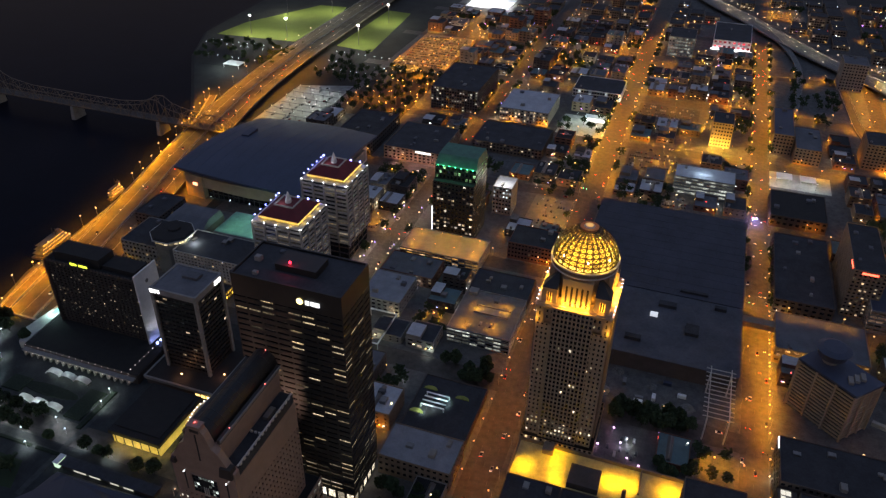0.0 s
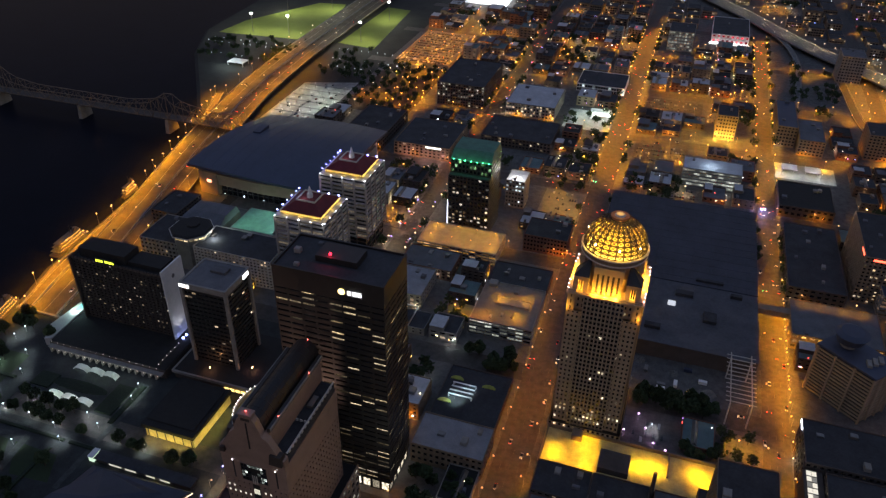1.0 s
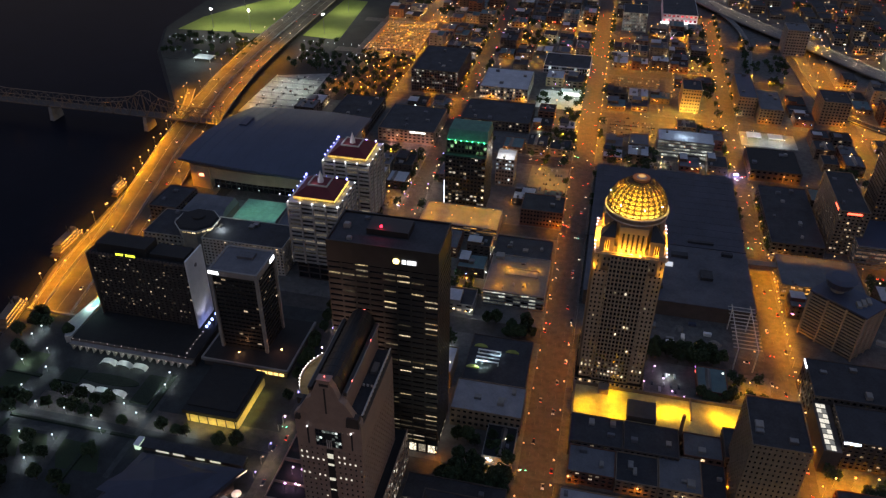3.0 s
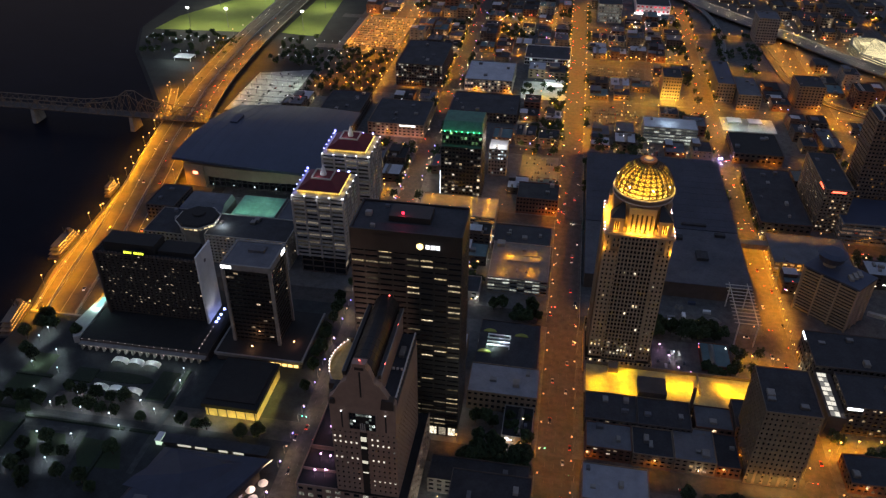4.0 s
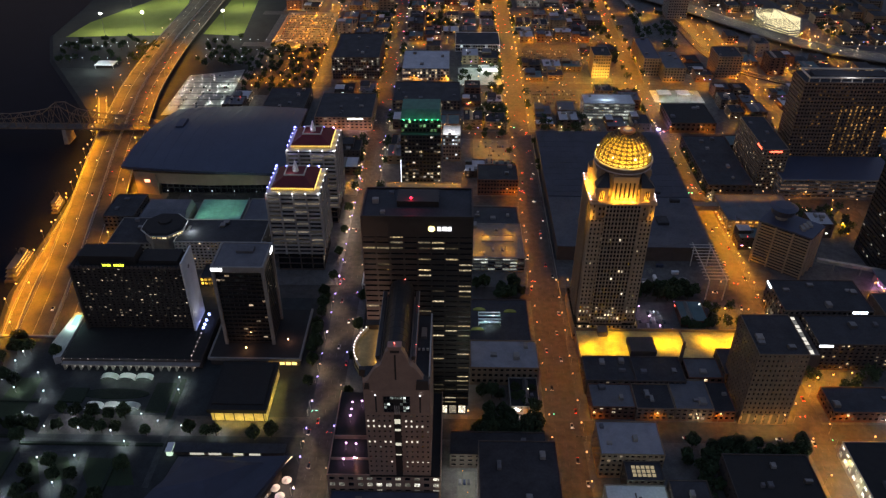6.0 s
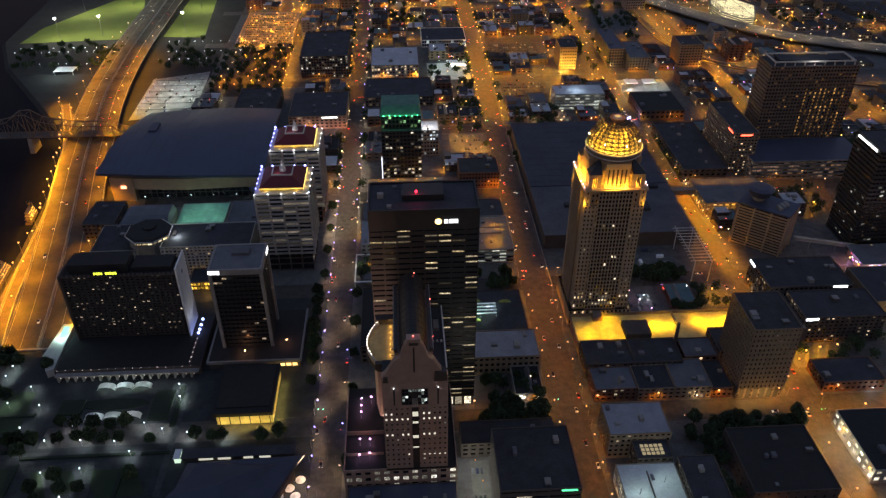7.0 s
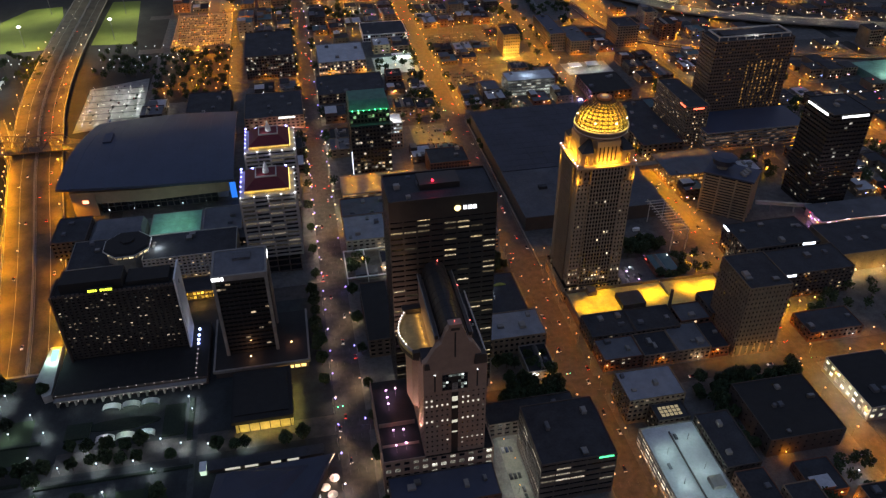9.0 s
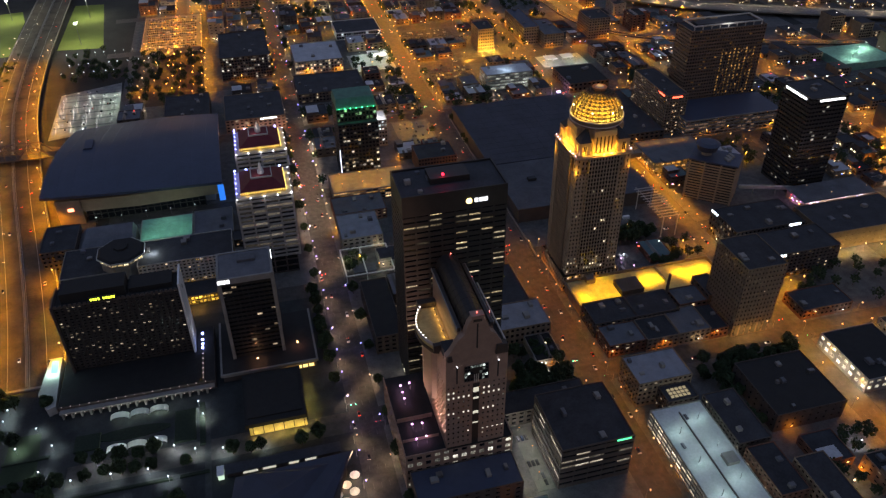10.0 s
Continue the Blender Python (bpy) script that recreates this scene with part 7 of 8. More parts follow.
grove(36, -715, -605, 915, 1012, 22)
grove(16, -600, -580, 900, 1020, 23)

# clipped hedges, beds and paths of the riverfront plaza
HEDGE = mat("hedge_leaves", (0.016, 0.026, 0.014), 0.95, var=0.6, size=1.2, grain=0.4)
for xa, xb, ya, yb in ((-438, -366, 238.5, 241), (-362, -344, 238.5, 241), (-470, -442, 276, 279), (-428, -412, 276, 290), (-366, -352, 268, 296), (-350, -346, 262, 300), (-470, -448, 244, 246.5), (-440, -436, 190, 236), (-372, -369, 192, 232)):
    solid("hedge", Geo().prism([(xa, ya), (xb, ya), (xb, yb), (xa, yb)], 0.16, 1.3, [(xa + 0.3, ya + 0.3), (xb - 0.3, ya + 0.3), (xb - 0.3, yb - 0.3), (xa + 0.3, yb - 0.3)]), HEDGE, "dark clipped hedge along the plaza paths", "hedge", group="plaza hedges")
for poly in ([(-434, 232), (-404, 236), (-402, 232), (-432, 228)], [(-420, 226), (-414, 226), (-398, 196), (-404, 196)], [(-395, 236), (-390, 236), (-384, 194), (-390, 194)], [(-480, 246), (-344, 242), (-344, 239), (-480, 242)][::-1], [(-347, 300), (-343, 300), (-343, 206), (-347, 206)]):
    area = sum(a[0] * b[1] - b[0] * a[1] for a, b in zip(poly, poly[1:] + poly[:1]))
    solid("path", Geo().prism(poly if area > 0 else poly[::-1], 0.1, 0.24), mat("plaza_path", (0.045, 0.046, 0.045), 0.85, var=0.5, size=4), "pale concrete path through the plaza", "path", "structure")

# hotel forecourt: canopies, oval bed and park lamps
for x in (-401, -388.5, -376):
    for y in (299, 271):
        cn = thing("entrance_canopy", x, y, 0.16, "white vaulted fabric canopy lit from below", "canopy", "forecourt canopies")
        g = Geo()
        for i in range(8):
            a0, a1 = math.pi * i / 8, math.pi * (i + 1) / 8
            g.face((x - 6 * math.cos(a0), y - 2.5, 2 + 3 * math.sin(a0)), (x - 6 * math.cos(a1), y - 2.5, 2 + 3 * math.sin(a1)), (x - 6 * math.cos(a1), y + 2.5, 2 + 3 * math.sin(a1)), (x - 6 * math.cos(a0), y + 2.5, 2 + 3 * math.sin(a0)))
        part("fabric", g, FABRIC, cn)
        for s in (-6, 6):
            part("post", Geo().cyl(x + s, y, 0.16, 2.2, 0.15, 0.15, 6), STEEL, cn)
        lamp_light("canopy_light", cn, (x, y, 2.0), (0.80, 1.0, 0.92), 260, radius=0.3)
g = Geo().prism([(-392 + 24 * math.cos(2 * math.pi * i / 20), 285 + 5 * math.sin(2 * math.pi * i / 20)) for i in range(20)], 0.16, 0.7)
solid("planted_bed", g, mat("bed_leaves", (0.012, 0.02, 0.012), 0.95, var=0.5, size=2), "dark oval planted bed in the forecourt", "planting", "structure")
for x, y in ((-452, 300), (-440, 282), (-425, 250), (-402, 249), (-380, 247), (-352, 256), (-347, 285), (-350, 297), (-437, 240), (-418, 224), (-395, 226), (-368, 238), (-455, 225), (-335, 252), (-310, 250), (-430, 200), (-400, 205), (-445, 262), (-365, 262), (-412, 262), (-473, 322), (-474, 312), (-478, 300), (-462, 285), (-470, 250), (-482, 270), (-462, 230), (-445, 210), (-475, 205)):
    put_lamp("C", x, y, rng.uniform(0, 360))
for x, y in ((-16, 366), (-2, 372), (4, 360), (-8, 384), (12, 356), (10, 352)):
    put_lamp("P", x, y, 90)

for x, y in ((-220, 247), (-214, 248), (-220, 241), (-220, 235.5), (-220, 213.5), (-214, 213), (-220, 201.5), (-214, 202.5)):
    put_lamp("P", x, y, 90, 28.5)

# white-lit sculpture frame on the pavilion roof
sc = thing("roof_pergola", -128, 362, 7.1, "bright white lit frame on a rooftop garden", "pergola")
g = Geo()
for i in range(4):
    g.box(-137, -120, 356 + i * 4, 357 + i * 4, 9.6, 10.0)
for x in (-137, -120.6):
    for y in (356, 368.4):
        g.box(x, x + 0.6, y, y + 0.6, 7.1, 9.6)
part("frame", g, WHITE, sc)
for x, y in ((-132, 355), (-124, 364)):
    part("light_pole", Geo().cyl(x, y, 7.1, 14.2, 0.12, 0.1, 6), STEEL, sc)
    lamp_light("garden_light", sc, (x, y, 14), (0.62, 0.84, 1.0), 4600, "SPOT", 0.3, (x, y + 0.01, 0), 112)
for cx_, cy_ in ((-136, 374), (-112, 372), (-138, 350)):
    g = Geo().prism([(cx_ + 5 * math.cos(math.pi * i / 8), cy_ + 3.5 * math.sin(math.pi * i / 8)) for i in range(9)], 7.1, 7.7)
    part("planter", g, mat("sedum", (0.30, 0.32, 0.06)), sc, "yellow-green half-round planter")

# museum plaza canopies
for i, (x, y) in enumerate(((-258, 211), (-264, 205), (-270, 199), (-260, 199), (-266, 193), (-274, 191))):
    um = thing("plaza_umbrella", x, y, 0.16, "round white parasol lit from below", "parasol", "plaza parasols")
    fab = Geo()
    for k in range(14):
        t0, t1 = 2 * math.pi * k / 14, 2 * math.pi * (k + 1) / 14
        fab.face((x + 3.1 * math.cos(t0), y + 3.1 * math.sin(t0), 3.3), (x + 3.1 * math.cos(t1), y + 3.1 * math.sin(t1), 3.3), (x, y, 4.6))
    part("canopy", fab, FABRIC, um)
    part("pole", Geo().cyl(x, y, 0.16, 3.4, 0.1, 0.1, 6), STEEL, um)
    lamp_light("parasol_light", um, (x + 0.8, y - 0.8, 2.4), (1.0, 0.66, 0.48), 420, radius=0.2)




# ---- cars ----
def make_car(paint, label, rear):
    ob = thing("car", 0, 0, 0, label, "car", "cars on the streets")
    body = Geo().prism([(-0.9, -2.1), (0.9, -2.1), (0.9, 2.0), (0.7, 2.25), (-0.7, 2.25), (-0.9, 2.0)], 0.3, 0.85)
    shell_ob = part("body", body, paint, ob)
    part("cabin", Geo().prism([(-0.85, -1.5), (0.85, -1.5), (0.85, 1.0), (-0.85, 1.0)], 0.85, 1.45, [(-0.65, -1.1), (0.65, -1.1), (0.65, 0.4), (-0.65, 0.4)]), mat("car_glass", (0.02, 0.02, 0.025), 0.15), ob)
    wheel = None
    for x in (-0.85, 0.85):
        for y in (-1.35, 1.35):
            part("wheel", Geo().bar((x - 0.1, y, 0.32), (x + 0.1, y, 0.32), 0.32, 10), mat("tyre", (0.02, 0.02, 0.02), 0.9), ob)
    for x in (-0.62, 0.62):
        part("headlight", Geo().box(x - 0.24, x + 0.24, 2.14, 2.3, 0.5, 0.75), glow("headlight", (1.0, 0.85, 0.65), 2.5), shell_ob)
        part("taillight", Geo().box(x - 0.24, x + 0.24, -2.2, -2.08, 0.55, 0.8), glow("taillight", (1.0, 0.06, 0.03), 3.5), shell_ob)
    return ob


PAINTS = [mat("car_paint_" + n, c, 0.3, 0.2, 0.1) for n, c in (("silver", (0.4, 0.4, 0.42)), ("black", (0.02, 0.02, 0.022)), ("white", (0.7, 0.7, 0.68)), ("red", (0.3, 0.02, 0.02)))]
CARS = [make_car(p, l, 0) for p, l in zip(PAINTS, ("silver car with its lights on", "black car with its lights on", "white car with its lights on", "dark red car with its lights on"))]
car_new = [True] * 4


def put_car(x, y, turn, z=0.0):
    if not in_plan(x, y, 0):
        return
    k = crng.randrange(4)
    m = pose(x, y, z, 0, 0, turn)
    if car_new[k]:
        car_new[k] = False
        CARS[k].matrix_basis = m
    else:
        copy_thing(CARS[k], m)


crng = random.Random(77)
for x, hw, n, ylo, yhi in ((-82, 11.5, 22, 170, 620), (-243, 10, 13, 200, 600), (83, 9, 13, 240, 620)):
    for i in range(n):
        y = ylo + (yhi - ylo) * (i + crng.uniform(0, 0.9)) / n
        lane = crng.choice((-0.88, -0.4, 0.1, 0.5, 0.88))
        put_car(x + lane * hw * 0.95, y, 180 if crng.random() < 0.6 else 0)
for e, turn, n in ((e1, 180, 7), (e2, 0, 7)):
    for i in range(n):
        k = 1 + (i * 30 // n)
        if k + 1 < len(e):
            x, y, d, nm, z = e[k]
            o = crng.choice((-7, -2.5, 2.5, 7))
            put_car(x + nm.x * o, y + nm.y * o + crng.uniform(-6, 6), math.degrees(math.atan2(-d.x, d.y)) + turn, z + 0.25)
for y0_ in (257, 405, 702, 848):
    for i in range(5):
        put_car(-40 + i * 34 + crng.uniform(-9, 9) - (200 if i == 4 else 0), y0_ + crng.choice((-5, 5)), 90)


# ---- traffic signals ----
def traffic_signal(x, y, turn, state):
    ob = thing("traffic_signal", x, y, 0.16, "traffic signal on a curved steel arm showing %s" % state, "traffic signal", "traffic signals", turn=turn)
    part("pole", Geo().cyl(x, y, 0.16, 6.2, 0.16, 0.12, 6).bar((x, y, 6.1), (x + 6.5, y, 6.5), 0.09), STEEL, ob)
    for k in (3.2, 6.2):
        box = part("signal_head", Geo().box(x + k - 0.25, x + k + 0.25, y - 0.25, y + 0.2, 5.4, 6.6), mat("signal_black", (0.02, 0.02, 0.02), 0.6), ob)
        part("lens", Geo().ball((x + k, y - 0.3, 6.3 if state == "red" else 5.7), 0.3, 4, 6), glow("signal_" + state, (1.0, 0.05, 0.03) if state == "red" else (0.1, 1.0, 0.55), 9), box, "lit signal lens")


for i, (x, hw, y) in enumerate(((-82, 11.5, 257), (-82, 11.5, 405), (-82, 11.5, 555), (-82, 11.5, 702), (83, 9, 257), (83, 9, 405), (83, 9, 555), (-243, 10, 405), (-243, 10, 555), (-243, 10, 257), (83, 9, 702))):
    traffic_signal(x - hw - 1.2, y + 10, 0, "red" if i % 3 else "green")
    traffic_signal(x + hw + 1.2, y - 10, 180, "red" if i % 2 else "green")


# ---- lit places further off ----
def lit_place(name, x0, x1, y0, y1, material, label, category, spots, color, watts, h=0.3, lamp_h=8):
    ob = thing(name, (x0 + x1) / 2, (y0 + y1) / 2, 0.16, label, category)
    part("floor", Geo().box(x0, x1, y0, y1, 0.16, h), material, ob)
    for x, y in spots:
        part("pole", Geo().cyl(x, y, h, h + lamp_h, 0.12, 0.1, 6), STEEL, ob)
        part("lens", Geo().ball((x, y, h + lamp_h), 0.32, 4, 6), glow("place_lens_" + category.replace(" ", "_"), color, 2), ob)
        lamp_light("bulb", ob, (x, y, h + lamp_h - 0.7), color, watts, radius=0.4)
    return ob


gcp = lit_place("golden_car_park", -424, -344, 990, 1138, mat("lot_concrete", (0.16, 0.15, 0.13)), "golden-lit open car park deck", "car park", [(-412 + 19 * i, 1002 + 28 * j) for i in range(4) for j in range(5)], (1.0, 0.33, 0.006), 4800, 5)
ramp = Geo()
for i in range(44):
    a0, a1 = 2 * math.pi * i / 20, 2 * math.pi * (i + 1) / 20
    z0_, z1_ = 0.4 + 5.0 * i / 44, 0.4 + 5.0 * (i + 1) / 44
    q = [(-397 + r_ * math.cos(a), 984 + r_ * math.sin(a), z_) for r_, a, z_ in ((8, a0, z0_), (16, a0, z0_), (16, a1, z1_), (8, a1, z1_))]
    ramp.face(*q)
    ramp.face(*[(x, y, z - 0.5) for x, y, z in q[::-1]])
    ramp.face(q[1], (q[1][0], q[1][1], q[1][2] + 1.1), (q[2][0], q[2][1], q[2][2] + 1.1), q[2])
    ramp.face(q[0], q[3], (q[3][0], q[3][1], q[3][2] + 1.1), (q[0][0], q[0][1], q[0][2] + 1.1))
part("spiral_ramp", ramp, CONCRETE, gcp, "round spiral ramp up to the deck")
for x, y in ((-412, 984), (-384, 972)):
    lamp_light("ramp_light", gcp, (x, y, 12), (1.0, 0.45, 0.03), 5000, radius=0.4)
part("parapet", Geo().box(-424.4, -424, 990, 1138, 0.16, 6.2).box(-424, -344, 989.6, 990, 0.16, 6.2).box(-344, -343.6, 990, 1138, 0.16, 6.2), CONCRETE, gcp)
lit_place("lit_garden", -152, -95, 852, 912, mat("pale_lot", (0.30, 0.30, 0.28), 0.85, var=0.4, size=10), "garden court lit in cold greenish white", "garden", [(-140, 865), (-120, 890), (-105, 870), (-135, 900), (-108, 905)], (0.75, 1.0, 0.85), 3200)
grove(9, -150, -97, 854, 910, 61)
kw = thing("garden_pavilion", -112, 902, 0.3, "white lit pavilion in the garden court", "pavilion")
part("wall", Geo().box(-124, -98, 898, 908, 0.3, 5.0), WHITE, kw)
part("roof", Geo().box(-125, -97, 897, 909, 5.0, 5.6), WHITE, kw)
for x in (-118, -104):
    lamp_light("wall_light", kw, (x, 894.5, 5.5), (0.9, 0.97, 1.0), 1500, radius=0.3)
gs = lit_place("petrol_station", 94, 156, 800, 838, mat("pale_lot", (0.30, 0.30, 0.28), 0.85, var=0.4, size=10), "white-lit petrol station forecourt", "petrol station", [(100, 806), (140, 806)], (0.95, 0.97, 1.0), 2500)
for x in (108, 132):
    part("canopy", Geo().box(x - 8, x + 8, 812, 826, 5.2, 6.0), WHITE, gs)
    for s in (-6, 6):
        part("post", Geo().cyl(x + s, 819, 0.3, 5.2, 0.3, 0.3, 6), WHITE, gs)
    lamp_light("canopy_light", gs, (x, 808, 9.5), (0.95, 0.97, 1.0), 1500, radius=0.6)
lit_place("lit_lot", -60, 0, 790, 838, ASPHALT, "sodium-lit open asphalt car park", "car park lot", [(-50, 800), (-25, 815), (-8, 800)], (1.0, 0.42, 0.03), 9000)
lit_place("lit_lot", -136, -96, 630, 690, mat("lot_concrete", (0.16, 0.15, 0.13)), "sodium-lit open car park", "car park lot", [(-118, 655), (-104, 640), (-125, 680)], (1.0, 0.42, 0.03), 6000)
lit_place("lit_lot", -8, 60, 865, 878, ASPHALT, "sodium-lit open asphalt car park", "car park lot", [(5, 871), (30, 871), (52, 871)], (1.0, 0.45, 0.03), 8000)
lit_place("lit_lot", -66, 10, 935, 985, ASPHALT, "sodium-lit open asphalt car park", "car park lot", [(-50, 950), (-20, 965), (0, 945)], (1.0, 0.42, 0.03), 9000)
lit_place("bright_yard", -424, -345, 1330, 1400, WHITE, "brightly lit white yard", "yard", [(-400, 1350), (-370, 1370), (-355, 1350)], (0.95, 0.98, 1.0), 30000, lamp_h=14)
cg = thing("curved_garage", 345, 1080, 0.16, "curved parking garage with pale lit decks", "parking garage")
for k in range(4):
    outline = [(314, 1110), (318, 1070), (340, 1035), (362, 1040), (385, 1100), (360, 1150), (325, 1148)]
    part("deck", Geo().prism(outline, 3 + k * 3.2, 4.0 + k * 3.2), mat("lot_concrete", (0.16, 0.15, 0.13)), cg)
# added emissive block fills the decks in place of their lamp-lit interior
part("lit_core", Geo().prism([(317, 1109), (321, 1072), (341, 1039), (360, 1043), (382, 1100), (358, 1147), (327, 1146)], 0.16, 13.6), glow("garage_glow", (1.0, 0.85, 0.5), 0.55), cg)
for x, y in ((330, 1100), (345, 1070), (355, 1120), (370, 1095)):
    lamp_light("deck_lamp", cg, (x, y, 22), (0.75, 0.95, 1.0), 2600, radius=0.5)
    part("deck_lamp_pole", Geo().cyl(x, y, 13.8, 22.3, 0.15, 0.12, 6), STEEL, cg)
for x, y in ((470, 690), (500, 715), (530, 730), (520, 695)):
    put_lamp("C", x, y, 0)
# deck shares the floor colour that has green light put into it
lit_place("green_deck", 462, 540, 682, 742, mat("green_lit_floor", (0.16, 0.30, 0.24)), "garage deck lit pale green", "garage deck", [(480, 695), (505, 715), (525, 725)], (0.75, 1.0, 0.85), 6000, 10)

# entertainment street with coloured signs
es = thing("entertainment_hall", 235, 412, 0.16, "street hall with bright coloured neon signs", "entertainment hall")
part("roof", Geo().box(196, 275, 402, 432, 9, 10), ROOF_GREY, es)
part("wall", Geo().box(198, 273, 404, 430, 0.16, 9), BUFF, es)
SIGNS = (("neon_red", (1.0, 0.06, 0.08)), ("neon_violet", (0.6, 0.25, 1.0)), ("neon_white", (0.95, 0.97, 1.0)), ("neon_orange", (1.0, 0.4, 0.05)), ("neon_blue", (0.25, 0.4, 1.0)), ("neon_pink", (1.0, 0.3, 0.7)))
srng = random.Random(9)
for i in range(30):
    nm_, col = srng.choice(SIGNS)
    a, z = srng.uniform(0.6, 2.6), srng.uniform(2.5, 7.6)
    if i % 3:
        x = srng.uniform(199, 270)
        part("neon_sign", Geo().box(x, x + a, 403.6, 403.9, z, z + srng.uniform(0.4, 1.3)), glow(nm_, col, 2.2), es)
    else:
        y = srng.uniform(405, 427)
        part("neon_sign", Geo().box(197.6, 197.9, y, y + a, z, z + srng.uniform(0.4, 1.3)), glow(nm_, col, 2.2), es)
lamp_light("sign_light", es, (194, 415, 6), (0.7, 0.3, 1.0), 1500, radius=0.5)
for x in (206, 222, 240, 258):
    lamp_light("sign_light", es, (x, 400, 8), (1.0, 0.75, 0.85), 2200, radius=0.5)
sk = thing("skywalk", 180, 440, 0.16, "pale enclosed skywalk bridging the street", "skywalk")
part("tube", Geo().prism([(156, 446), (204, 430), (205, 433), (157, 449)], 7, 10), CONCRETE, sk)
for x, y in ((170, 443), (190, 436)):
    part("leg", Geo().cyl(x, y, 0.16, 7, 0.6, 0.6, 8), CONCRETE, sk)
for x, y in ((165, 440), (185, 434)):
    lamp_light("walk_light", sk, (x, y, 13.5), (1.0, 0.9, 0.7), 160, radius=0.3)
sb = thing("street_bridge", 84, 530, 0.16, "dark enclosed bridge over the street", "skywalk")
part("tube", Geo().box(70, 93.8, 526, 534, 9, 14), BUFF, sb)

# riverside pavilion and rows of small lamps
rp = thing("river_pavilion", -634, 905, 0.0, "white-lit riverside pavilion roof", "pavilion")
part("roof", Geo().prism([(-648, 896), (-622, 896), (-622, 914), (-648, 914)], 5, 8, [(-640, 903), (-630, 903), (-630, 907), (-640, 907)]), WHITE, rp)
for x in (-647, -623):
    for y in (897, 913):
        part("post", Geo().cyl(x, y, -0.1, 5, 0.3, 0.3, 6), WHITE, rp)
lamp_light("pavilion_light", rp, (-646, 890, 11), (0.8, 1.0, 0.95), 5200, radius=0.5)
lamp_light("pavilion_light", rp, (-620, 890, 11), (0.8, 1.0, 0.95), 3500, radius=0.5)
rows_lamps = Geo()
for y, xa, xb, n in ((972, -728, -605, 11), (988, -726, -605, 9), (1006, -520, -400, 11), (935, -520, -400, 10), (925, -690, -600, 8), (965, -515, -400, 10)):
    for i in range(n):
        x = xa + (xb - xa) * i / (n - 1) + srng.uniform(-2, 2)
        FAR_POLES.cyl(x, y, -0.1, 5, 0.1, 0.08, 5)
        # lens swollen to a visible dot of glare
        FAR_LENS["C"].ball((x, y, 5.1), 0.55, 4, 6)
        if i % 4 == 0 and x > -540:
            FAR_LIGHTS.append(("C", x, y, 4.6))

# police car's lights at the crossing
pc = thing("police_lights", 79, 716, 0.0, "cluster of bright blue-violet lights at the crossing", "lights")
part("post", Geo().cyl(79, 716, 0, 2.2, 0.2, 0.2, 6), STEEL, pc)
part("lens", Geo().ball((78, 716, 2.8), 0.9).ball((81, 717, 2.8), 0.9), glow("police_blue", (0.35, 0.35, 1.0), 16), pc)
lamp_light("flash", pc, (79.5, 714, 4), (0.4, 0.35, 1.0), 5000, radius=0.4)
OCC += [(-420, -336, 980, 1122), (-155, -92, 850, 914), (92, 158, 798, 840), (-62, 2, 788, 840), (-138, -94, 628, 692), (-10, 62, 862, 879), (-68, 12, 933, 987), (310, 388, 1030, 1152), (460, 542, 680, 744), (194, 277, 400, 434), (155, 206, 428, 482), (-426, -340, 1325, 1405), (93, 140, 190, 240), (118, 186, 985, 1170)]

nl = lit_place("office_car_park", -153, -142, 172, 222, mat("lot_concrete", (0.16, 0.15, 0.13)), "white-lit car park beside the office block", "car park", [(-150, 180), (-147, 200), (-150, 216)], (0.95, 0.98, 0.9), 1500)
for y, x in ((186, 92.0), (206, 89.6), (222, 89.6)):
    lamp_light("shop_light", ct, (87.5, y + 6, 6), (1.0, 0.85, 0.55), 1500, radius=0.4)


# ---- parked cars, joined ----
def parked_paint():
    m = bpy.data.materials.new("parked_paint")
    m.use_nodes = True
    nt = m.node_tree
    b = nt.nodes["Principled BSDF"]
    geo = nt.nodes.new("ShaderNodeNewGeometry")
    ramp = nt.nodes.new("ShaderNodeValToRGB")
    ramp.color_ramp.interpolation = "CONSTANT"
    cols = ((0.0, (0.02, 0.02, 0.022)), (0.4, (0.20, 0.20, 0.21)), (0.6, (0.40, 0.40, 0.39)), (0.7, (0.07, 0.07, 0.075)), (0.88, (0.12, 0.012, 0.012)), (0.93, (0.02, 0.035, 0.09)))
    for i, (pos, c) in enumerate(cols):
        e = ramp.color_ramp.elements[i] if i < 2 else ramp.color_ramp.elements.new(pos)
        e.position, e.color = pos, (*c, 1)
    nt.links.new(geo.outputs["Random Per Island"], ramp.inputs["Fac"])
    nt.links.new(ramp.outputs["Color"], b.inputs["Base Color"])
    b.inputs["Roughness"].default_value, b.inputs["Coat Weight"].default_value = 0.35, 0.5
    return m


PARKED = Geo()


